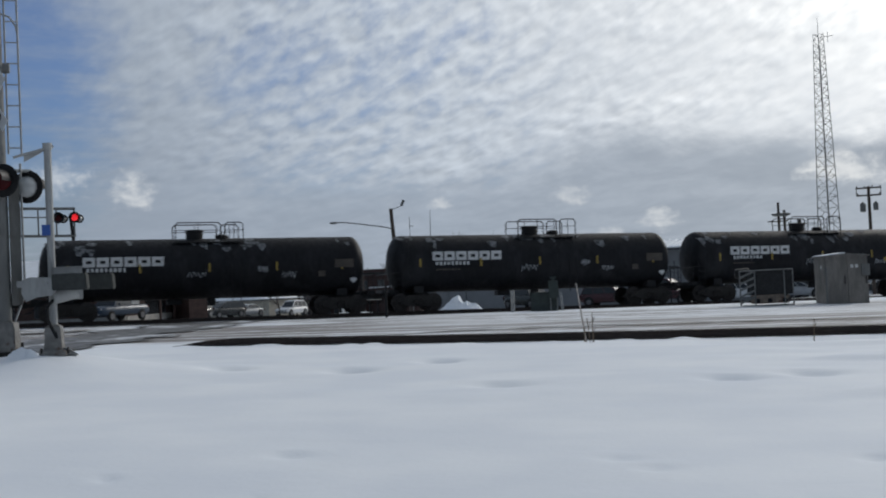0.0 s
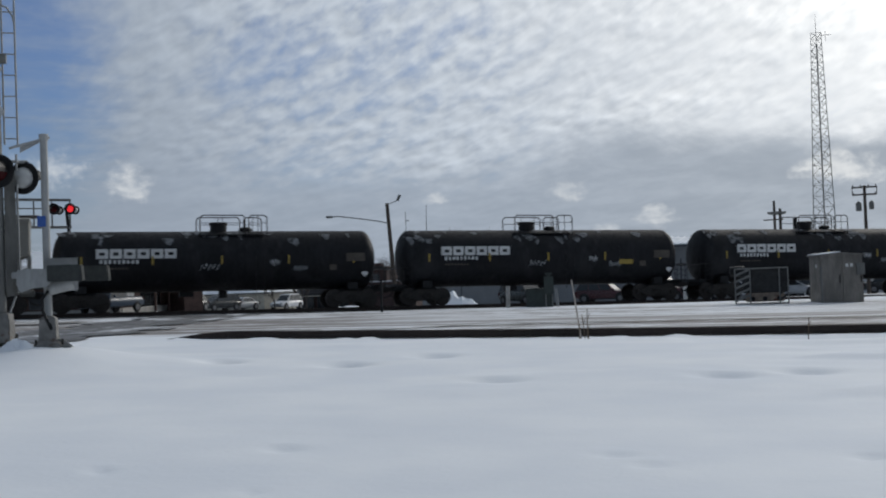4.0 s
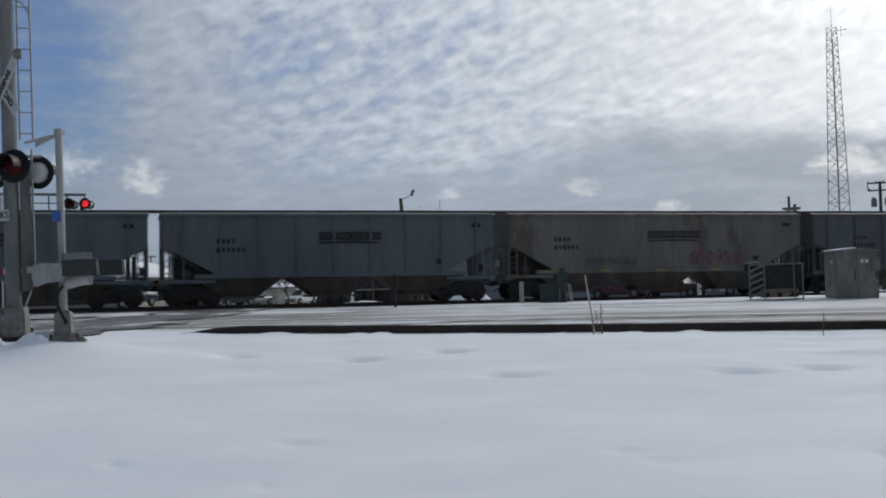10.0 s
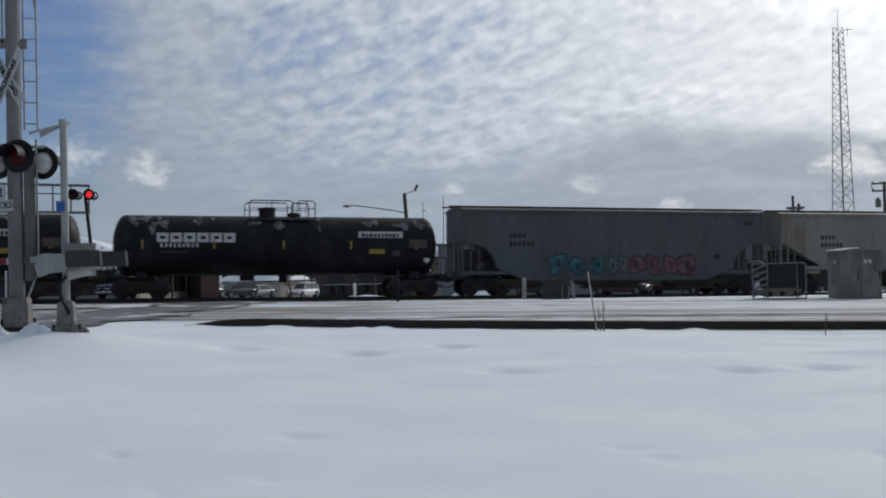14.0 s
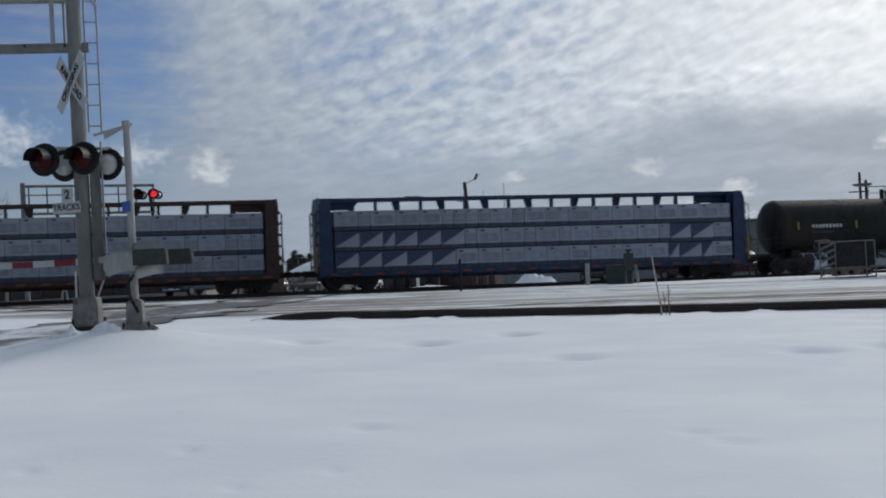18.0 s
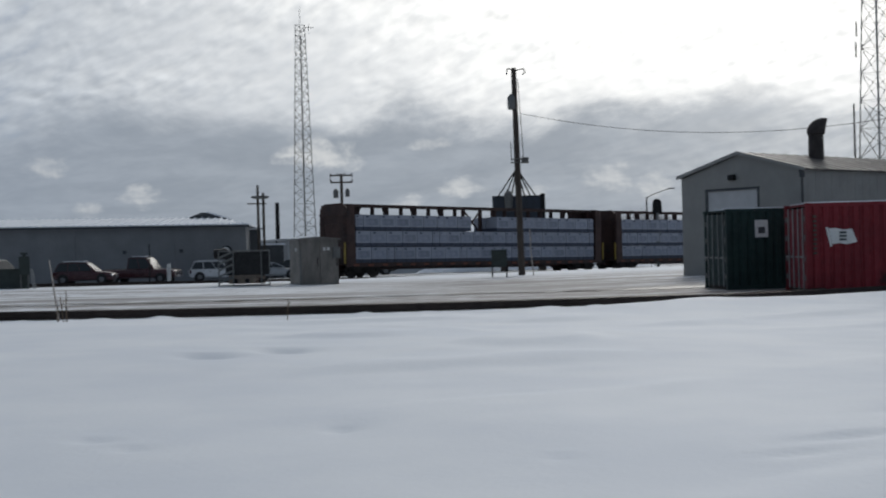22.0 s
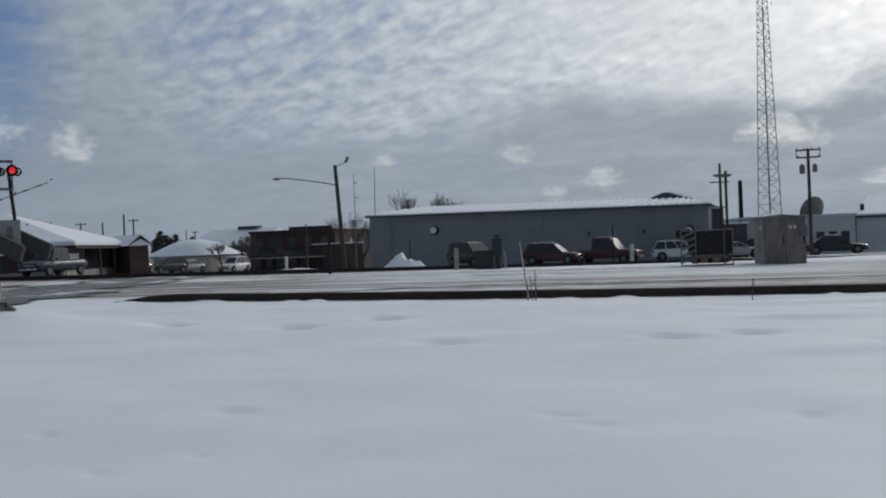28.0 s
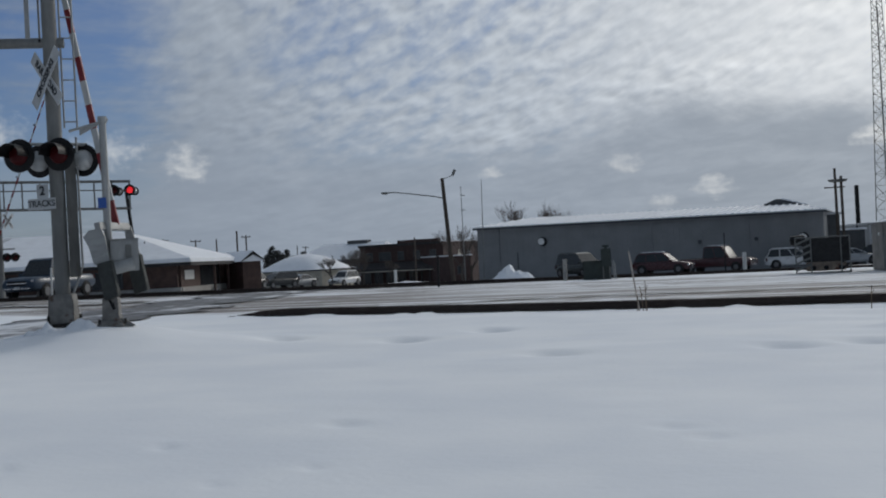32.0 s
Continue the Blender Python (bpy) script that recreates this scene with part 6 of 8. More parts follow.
    bm = NB()
    tube(bm, (0, 0, 0), (0, 0, height_at(2.31, d) - m.translation.z), 0.24, 0.2, 14)
    part("flue", bm, BLACK, c, smooth=40)
    # street lamp with a long arm
    t5, h5 = pole(1.62, 96, 3.85, 0.2, "dark wooden street-lamp pole with a long arm and floodlight", "street_lamp", lean=-0.5, category="street lamp", group="street lamps")
    bm = NB()
    p = [(-0.4, 0, h5 - 1.62), (-1.2, 0, h5 - 1.42), (-3.0, 0, h5 - 1.12), (-4.4, 0, h5 - 0.92), (-5.0, 0, h5 - 0.93)]
    path_tube(bm, p, 0.045, 6)
    part("lamp_arm", bm, GALV_DARK, t5)
    bm = NB()
    lathe(bm, [(-5.45, 0.03), (-5.35, 0.09), (-5.05, 0.11), (-4.85, 0.05)], 10, "x", (0, 0, h5 - 0.95))
    part("lamp_head", bm, GALV_DARK, t5, smooth=40)
    bm = NB()
    path_tube(bm, [(-0.5, 0, h5 - 0.1), (0.1, 0, h5 + 0.1), (0.4, 0, h5 + 0.22)], 0.03, 6)
    box(bm, (0.46, 0, h5 + 0.42), (0.22, 0.25, 0.5), Matrix.Rotation(radians(25), 4, "Y"))
    part("floodlight", bm, GALV_DARK, t5)
    # slim masts by the grey building
    for az, d, el, r in ((0.16, 108, 3.72, 0.06), (1.05, 130, 3.42, 0.07)):
        m = spot(az, d)
        a = thing("aerial_mast", m, "thin steel aerial mast", "aerial", "aerial masts")
        h = height_at(el, d) - m.translation.z
        bm = NB()
        tube(bm, (0, 0, 0), (0.0 if az > 1 else 0.22, 0, h), r, r * 0.4, 6)
        part("shaft", bm, GALV_DARK, a)
        if az > 1:
            bm = NB()
            for z in (h - 1.0, h - 2.6):
                box(bm, (0.15, 0, z), (0.5, 0.08, 0.08))
            part("aerial_element", bm, GALV_DARK, a)
    # far poles behind the low house and the street
    for az, d, el, arm in ((13.72, 190, 1.52, 1.6), (15.2, 190, 1.62, 1.6), (16.3, 190, 1.75, 1.6), (12.76, 170, 1.50, 0), (11.8, 150, 1.85, 0), (11.38, 170, 1.62, 1.3), (8.6, 260, 0.95, 1.3), (9.0, 260, 1.0, 0), (3.4, 160, 1.1, 0)):
        t, h = pole(az, d, el, 0.14, "far wooden utility pole against the sky")
        if arm:
            crossarm(t, 0, h - 0.25, arm, ins=3)
    # lamp beyond the red container and slender posts on the shed
    t6, h6 = pole(-50.7, 92, 3.0, 0.12, "far street lamp beyond the containers", "street_lamp", category="street lamp", group="street lamps", material=BLACK)
    bm = NB()
    path_tube(bm, [(0, 0, h6 - 0.1), (-0.4, 0, h6 + 0.05), (-0.6, 0, h6 - 0.02)], 0.03)
    box(bm, (-0.65, 0, h6 - 0.05), (0.3, 0.2, 0.14))
    part("lamp_head", bm, BLACK, t6)
    t7, h7 = pole(-44.12, 80, 6.0, 0.075, "slim dark mast behind the shed", "aerial_mast", category="aerial", group="aerial masts", material=BLACK)
    t8, h8 = pole(-34.72, 120, 2.12, 0.1, "far street lamp beyond the tracks", "street_lamp", category="street lamp", group="street lamps", material=GALV_DARK)
    bm = NB()
    path_tube(bm, [(0, 0, h8 - 0.1), (0.9, 0, h8 + 0.35), (2.2, 0, h8 + 0.75)], 0.04, 6)
    box(bm, (2.4, 0, h8 + 0.78), (0.6, 0.2, 0.12))
    part("lamp_head", bm, GALV_DARK, t8)
    pole(-30.45, 118, 1.62, 0.13, "leaning wooden pole by the billboard", lean=0.6)
    d = 96.0
    m = spot(-35.2, d)
    t = thing("block_signal", m, "railway block signal with a round-topped dark head on a grey mast", "railway signal")
    h = height_at(2.02, d) - m.translation.z
    bm = NB()
    tube(bm, (0, 0, 0), (0, 0, h - 1.0), 0.14, 0.11, 12)
    part("mast", bm, GALV_DARK, t, smooth=40)
    bm = NB()
    poly = [(-0.36, h - 1.2), (0.36, h - 1.2)] + [(0.36 * math.cos(a), h - 0.36 + 0.36 * math.sin(a)) for a in np.linspace(0, math.pi, 12)]
    prism(bm, poly, -0.06, 0.02)
    head = part("backboard", bm, BLACK, t)
    for zz in (h - 0.45, h - 0.95):
        bm = NB()
        lathe(bm, [(-0.32, 0.13), (-0.30, 0.15), (-0.06, 0.15)], 14, "y", (0, 0, zz))
        part("hood", bm, BLACK, head, smooth=40)
    bm = NB()
    box(bm, (-0.35, -0.2, h - 3.4), (1.1, 0.8, 0.06))
    for xx, yy in ((-0.88, -0.58), (0.18, -0.58), (-0.88, 0.18)):
        tube(bm, (xx, yy, h - 3.4), (xx, yy, h - 2.5), 0.025, n=6)
    part("platform", bm, GALV, t)
    ladder(t, -0.55, -0.25, -0.2, 0.2, h - 3.4, 0.4, GALV_DARK)


def build_masts():
    d = 120
    t, z1 = lattice_tower(-18.44, d, height_at(10.62, d) - G(*(way(-18.44) * d).xy), 2.4, 0.92, "tall grey lattice radio mast behind the buildings", spike=1.8, step=0.55, crossed=False)
    bm = NB()
    path_tube(bm, [(0.3, -0.3, z1 - 0.35), (1.35, -0.3, z1 - 0.30)], 0.03, 6)
    path_tube(bm, [(0.85, -0.3, z1 - 0.9), (0.85, -0.3, z1 + 0.05)], 0.025, 6)
    part("side_aerial", bm, GALV_DARK, t)
    bm = NB()
    tube(bm, (0.05, 0.1, 0), (0.05, 0.1, z1 - 1), 0.045, n=6)
    part("feed_line", bm, GALV_DARK, t)
    t, z1 = lattice_tower(-45.17, 86, 38.0, 3.0, 0.4, "tall lattice radio mast behind the metal shed", spike=2.5, step=0.8)
    bm = NB()
    tube(bm, (0, 0.1, 0), (0, 0.1, 30), 0.07, n=8)
    part("feed_line", bm, GALV, t)
    for z, x in ((15.6, -1.3), (14.2, -1.35)):
        bm = NB()
        tube(bm, (x, -0.5, z - 0.5), (x, -0.5, z + 0.5), 0.05, n=6)
        part("aerial", bm, BLACK, t)


# ---- equipment between the tracks ----
def build_equipment():
    # relay cabinet
    d = 53.5
    m = spot(-18.95, d, rz=22, lift=-0.16)
    z = height_at(0.52, d) - m.translation.z
    c = thing("relay_cabinet", m, "bare aluminium railway relay cabinet on the snow", "cabinet")
    bm = NB()
    box(bm, (0.12, 0.6, z / 2), (1.86, 1.24, z - 0.02))
    part("body", bm, STEEL_CAB, c, bevel=0.015)
    bm = NB()
    prism(bm, ((-0.9, z - 0.02), (1.14, z - 0.02), (1.14, z + 0.03), (0.12, z + 0.12), (-0.9, z + 0.03)), -0.08, 1.28)
    part("roof", bm, STEEL_CAB, c)
    bm = NB()
    prism(bm, ((-0.86, z + 0.045), (0.1, z + 0.125), (0.1, z + 0.165), (-0.86, z + 0.075)), -0.04, 1.24)
    part("roof_snow", bm, SNOW, c, "thin layer of snow")
    for x in (-0.34, 0.58):
        bm = NB()
        box(bm, (x, -0.035, z / 2 - 0.02), (0.84, 0.03, z - 0.25))
        dd = part("door", bm, STEEL_CAB, c, bevel=0.008)
        bm = NB()
        tube(bm, (x + 0.36, -0.08, z * 0.45), (x + 0.36, -0.08, z * 0.62), 0.018, n=6)
        part("handle", bm, BLACK, dd)
    for x in (0.1, 0.3):
        bm = NB()
        box(bm, (x + 0.25, -0.056, z * 0.8), (0.12, 0.012, 0.14))
        part("notice", bm, WHITE_PAINT, c)
    bm = NB()
    box(bm, (-0.815, 0.4, z * 0.8), (0.012, 0.14, 0.14))
    part("notice", bm, WHITE_PAINT, c)
    bm = NB()
    box(bm, (0.93, -0.07, z * 0.72), (0.35, 0.07, 0.5))
    part("meter_box", bm, GALV_DARK, c)
    bm = NB()
    tube(bm, (-0.78, -0.05, 0.05), (-0.78, -0.05, z * 0.8), 0.05, n=8)
    part("conduit", bm, GALV_DARK, c)
    # machine in a striped guard frame
    d = 52.5
    m = spot(-15.5, d, lift=-0.03)
    g = thing("guarded_machine", m, "dark track machine in a striped guard frame on the snow", "railway equipment")
    h = height_at(0.08, d) - m.translation.z

    def x(az):
        return d * math.tan(radians(-15.5 - az))

    xl, xr = x(-14.35), x(-16.72)
    for xa, xb in ((xl, xl + 0.62), (xr - 0.35, xr)):
        for xx in (xa, xb):
            bm = NB()
            tube(bm, (xx, 0, -0.1), (xx, 0, h), 0.03, n=8)
            part("guard_post", bm, GALV_DARK, g)
        for k in range(5):
            bm = NB()
            zz = 0.12 + k * (h - 0.2) / 5
            prism(bm, ((xa, zz), (xb, zz + 0.26), (xb, zz + 0.36), (xa, zz + 0.1)), -0.02, 0.0)
            part("striped_board", bm, GALV_DARK if xa == xl else MACHINE, g)
    for zz in (0.05, h - 0.02):
        bm = NB()
        tube(bm, (xl, 0, zz), (xr, 0, zz), 0.03, n=8)
        part("guard_rail", bm, GALV_DARK, g)
    bm = NB()
    box(bm, (0.18, 0.55, h * 0.64), (1.9, 0.9, h * 0.64))
    part("machine_body", bm, MACHINE, g, bevel=0.04)
    bm = NB()
    box(bm, (0.15, 0.5, h * 0.20), (1.6, 0.8, h * 0.24))
    part("machine_base", bm, RUSTBASE, g, "rusty pale base frame", bevel=0.03)
    for xx in (-0.35, 0.15, 0.75):
        bm = NB()
        lathe(bm, [(-0.03, 0.10), (0.03, 0.10)], 10, "y", (xx, 0.08, h * 0.16))
        part("roller", bm, BLACK, g)
    bm = NB()
    lathe(bm, [(-0.55, 0.02), (-0.5, 0.2), (0.0, 0.24), (0.1, 0.2)], 12, "x", (-0.75, 0.5, h * 0.92))
    part("exhaust_drum", bm, BLACK, g, smooth=40)
    # pad-mounted transformer with meter pedestal
    d = 55.0
    m = spot(-5.5, d)
    t = thing("transformer_box", m, "green pad-mounted transformer in the snow", "transformer")
    bm = NB()
    box(bm, (-0.26, 0.3, 0.40), (1.25, 0.7, 0.84))
    part("case", bm, GREENBOX, t, bevel=0.03)
    bm = NB()
    box(bm, (-0.26, 0.3, 0.845), (1.28, 0.74, 0.05))
    part("lid", bm, GREENBOX, t, bevel=0.01)
    m2 = spot(-5.78, 54.6)
    p = thing("meter_pedestal", m2, "grey-green meter pedestal with conduits", "meter box")
    bm = NB()
    box(bm, (-0.1, 0, 1.0), (0.44, 0.3, 0.80))
    part("case", bm, GREENBOX, p, bevel=0.02)
    bm = NB()
    tube(bm, (-0.1, 0, 1.38), (-0.1, 0, 1.5), 0.07, n=8)
    box(bm, (-0.1, 0, 1.52), (0.3, 0.15, 0.09))
    part("cap", bm, GREENBOX, p)
    for dx in (0.12, 0.2):
        bm = NB()
        path_tube(bm, [(dx, -0.02, 0.85), (dx + 0.06, -0.02, 0.7), (dx + 0.12, -0.02, 0.0)], 0.028, 6)
        part("conduit", bm, GALV, p)
    bm = NB()
    for dx in (-0.25, 0.05):
        tube(bm, (dx, 0, -0.05), (dx, 0, 0.62), 0.03, n=6)
    part("stand", bm, GALV_DARK, p)
    # marker posts
    for az, d, el, r, material, label in ((-3.70, 55, -0.33, 0.105, CONCRETE, "pale concrete marker post in the snow"), (2.35, 52, 0.20, 0.06, BLACK, "black steel marker post"), (-11.18, 92, 0.48, 0.05, BLACK, "thin black post beside the parked cars"), (-12.05, 92, -0.45, 0.16, WHITE_PAINT, "white bollard beside the parked cars"), (19.95, 58, 0.55, 0.05, WHITE_PAINT, "slim white marker post in snow"), (20.25, 58, 0.55, 0.05, WHITE_PAINT, "slim white marker post in snow"), (4.4, 150, -0.4, 0.2, WHITE_PAINT, "white bollard by the brick building")):
        m = spot(az, d)
        bm = NB()
        h = height_at(el, d) - m.translation.z
        tube(bm, (0, 0, -0.2), (0.02, 0, h), r, r * 0.9, 10)
        single("marker_post", bm, material, label, "post", "marker posts", m=m, smooth=40)
    # stakes at the edge of the snow field
    d = 25.0
    m = spot(-7.12, d, lift=-0.05)
    bm = NB()
    tube(bm, (0, 0, 0), (-0.16, 0.0, 1.28), 0.018, 0.014, 8)
    single("stake", bm, STICKWOOD, "pale leaning wooden stake in the snow", "stake", m=m, smooth=40)
    rnd = random.Random(3)
    for k, (az, h) in enumerate(((-7.3, 0.5), (-7.42, 0.62), (-7.48, 0.35), (-7.02, 0.3), (-17.5, 0.4))):
        bm = NB()
        lean = rnd.uniform(-0.1, 0.1)
        path_tube(bm, [(0, 0, -0.05), (lean * 0.5, 0, h * 0.6), (lean, 0.02, h)], 0.009, 5)
        path_tube(bm, [(lean * 0.5, 0, h * 0.6), (lean * 0.5 + 0.05, 0, h * 0.85)], 0.006, 5)
        single("weed_stalk", bm, DRYGRASS, "dry brown weed stalk sticking out of the snow", "weed", "weeds in the snow", m=spot(az, 24.8 if az > -10 else 22.5))
    # notice board on two legs
    d = 60.0
    m = spot(-27.68, d)
    b = thing("notice_board", m, "dark board on two legs by the utility pole", "notice board")
    h = height_at(-0.18, d) - m.translation.z
    bm = NB()
    box(bm, (0, 0, h * 0.68), (0.78, 0.06, h * 0.62))
    part("panel", bm, GREENBOX, b, bevel=0.01)
    for xx in (-0.36, 0.36):
        bm = NB()
        box(bm, (xx, 0.05, h / 2), (0.07, 0.07, h))
        part("leg", bm, BLACK, b)
    bm = NB()
    path_tube(bm, [(0, 0, 0), (-0.1, 0, 1.2), (-0.14, 0, 2.4)], 0.03, 6)
    single("stake", bm, STICKWOOD, "tall pale leaning stake by the utility pole", "stake", m=spot(-29.3, 62))


RUSTBASE = mat("rusty_pale_frame", (0.25, 0.2, 0.16), 0.8, var=0.3, scale=4, second=(0.12, 0.06, 0.04), amount=0.4)


# ---- containers and the metal shed ----
def container(m, L, material, label, letters):
    W, H = 2.44, 2.59
    c = thing("shipping_container", m, label, "container", "shipping containers")
    # corrugated long sides
    for y, face in ((0.0, -1), (W, 1)):
        bm = NB()
        x, k = 0.12, 0
        pts = []
        while x < L - 0.12:
            pts += [(x, 0.045), (x + 0.07, 0.045), (x + 0.105, 0.0), (x + 0.245, 0.0)]
            x += 0.28
        lo = [bm.verts.new((a, y + b * -face, 0.16)) for a, b in pts]
        hi = [bm.verts.new((a, y + b * -face, H - 0.1)) for a, b in pts]
        for i in range(len(pts) - 1):
            bm.faces.new((lo[i], lo[i + 1], hi[i + 1], hi[i]))
        part("side_panel", bm, material, c)
    bm = NB()
    box(bm, (L - 0.06, W / 2, H / 2), (0.06, W - 0.2, H - 0.25))
    part("end_panel", bm, material, c)
    bm = NB()
    box(bm, (L / 2, W / 2, H - 0.05), (L - 0.1, W - 0.06, 0.05))
    part("roof_panel", bm, material, c)
    bm = NB()
    box(bm, (L / 2, W / 2, 0.12), (L - 0.1, W - 0.06, 0.08))
    part("floor", bm, TIE, c)
    for y in (0.04, W - 0.04):
        for z, h in ((0.09, 0.16), (H - 0.06, 0.11)):
            bm = NB()
            box(bm, (L / 2, y, z), (L - 0.2, 0.09, h))
            part("rail", bm, material, c)
    for x in (0.06, L - 0.06):
        for y in (0.06, W - 0.06):
            bm = NB()
            box(bm, (x, y, H / 2), (0.13, 0.13, H))
            p = part("corner_post", bm, material, c, bevel=0.006)
            for z in (0.06, H - 0.06):
                bm = NB()
                box(bm, (x, y, z), (0.17, 0.17, 0.12))
                part("corner_casting", bm, material, p, bevel=0.01)
    # door end
    for k in (0, 1):
        y0 = 0.12 + k * 1.1
        bm = NB()
        box(bm, (0.05, y0 + 0.55, H / 2), (0.05, 1.07, H - 0.3))
        dr = part("door", bm, material, c, bevel=0.006)
        for y in (0.28, 0.8):
            bm = NB()
            tube(bm, (0.0, y0 + y, 0.12), (0.0, y0 + y, H - 0.12), 0.022, n=8)
            part("lock_rod", bm, GALV, dr, "pale lock rod", smooth=40)
            bm = NB()
            box(bm, (-0.02, y0 + y + 0.1, 1.05), (0.03, 0.3, 0.05))
            part("rod_handle", bm, GALV, dr)
        for z in (0.45, 1.0, 1.6, 2.15):
            bm = NB()
            box(bm, (0.01, y0 + (0.04 if k == 0 else 1.06), z), (0.05, 0.1, 0.16))
            part("hinge", bm, GALV_DARK, dr)
    # thin snow along the roof edge
    bm = NB()
    box(bm, (L / 2, 0.35, H + 0.012), (L - 0.1, 0.7, 0.03))
    box(bm, (L / 2, W - 0.5, H + 0.012), (L - 0.3, 0.9, 0.03))
    part("roof_snow", bm, SNOW, c, "thin windblown snow")
    letters(c)
    return c


def red_letters(c):
    """White marks on the red side: a flag, and large serif shapes."""
    y = -0.012

    def flat(name, polys, material=WHITE_PAINT, dy=0.0):
        bm = NB()
        for p in polys:
            prism(bm, p, y - 0.01 - dy, y - dy)
        part(name, bm, material, c)

    fx, fz = 0.62, 1.33
    flat("flag_mark", [[(fx + 0.04, fz), (fx + 0.10, fz + 0.02), (fx - 0.02, fz + 0.56), (fx - 0.08, fz + 0.56)],
                       [(fx + 0.10, fz + 0.07), (fx + 0.30, fz + 0.10), (fx + 0.50, fz + 0.06), (fx + 0.80, fz + 0.12), (fx + 0.66, fz + 0.50), (fx + 0.42, fz + 0.48), (fx + 0.2, fz + 0.53), (fx, fz + 0.52)]])
    bm = NB()
    for k in range(3):
        box(bm, (fx + 0.40, y - 0.016, fz + 0.2 + k * 0.1), (0.2, 0.01, 0.06))
    part("flag_emblem", bm, GREYTRIM, c)
    x, z = 4.62, 0.70
    # large plain shapes: a stem with foot and head bars, and a wedge beside it
    flat("company_mark", [[(x + 0.13, z), (x + 0.13, z + 0.93), (x + 0.42, z + 0.93), (x + 0.42, z)],
                          [(x, z), (x, z + 0.05), (x + 0.55, z + 0.05), (x + 0.55, z)],
                          [(x, z + 0.88), (x, z + 0.93), (x + 0.55, z + 0.93), (x + 0.55, z + 0.88)]])
    flat("company_mark", [[(x + 0.46, z + 0.48), (x + 0.80, z + 0.93), (x + 1.10, z + 0.93), (x + 0.80, z + 0.50), (x + 1.22, z), (x + 0.84, z)]])
    for xx in (x - 0.42, x - 0.24, x + 1.36, x + 1.55):
        bm = NB()
        box(bm, (xx, y - 0.005, z + 0.90), (0.085, 0.01, 0.085))
        part("company_mark", bm, WHITE_PAINT, c)
    x = 6.36
    flat("company_mark", [[(x, z + 0.08), (x, z + 0.12), (x + 0.34, z + 0.12), (x + 0.34, z + 0.08)],
                          [(x + 0.07, z + 0.08), (x + 0.07, z + 0.66), (x + 0.24, z + 0.66), (x + 0.24, z + 0.08)],
                          [(x, z + 0.62), (x, z + 0.66), (x + 0.34, z + 0.66), (x + 0.34, z + 0.62)],
                          [(x + 0.24, z + 0.08), (x + 0.24, z + 0.16), (x + 0.66, z + 0.16), (x + 0.74, z + 0.30), (x + 0.70, z + 0.08)]])
    for q in range(3):
        x = 7.4 + q * 0.85
        flat("company_mark", [[(x, z + 0.08), (x, z + 0.66), (x + 0.18, z + 0.66), (x + 0.18, z + 0.08)]])
    for k in range(9):
        bm = NB()
        box(bm, (0.24, y - 0.004, 2.2 - k * 0.13), (0.1, 0.01, 0.07))
        part("number_bar", bm, GRIME, c)


def green_letters(c):
    bm = NB()
    box(bm, (1.12, -0.02, 1.95), (0.42, 0.012, 0.55))
    part("white_label", bm, WHITE_PAINT, c)
    bm = NB()
    box(bm, (1.12, -0.03, 1.9), (0.22, 0.012, 0.2))
    part("label_mark", bm, GREYTRIM, c)


def build_containers():
    a = math.degrees(math.atan2(-0.459, 0.889))
    x, y = 23.75, 26.45
    container(pose(x, y, G(x, y, False) - 0.02, 0, 0, a), 12.19, CONT_RED, "dark red shipping container with white marks", red_letters)
    x, y = 24.02, 30.35
    container(pose(x, y, G(x, y, False) - 0.04, 0, 0, a + 6.3), 6.06, CONT_GREEN, "dark green shipping container with a white label", green_letters)


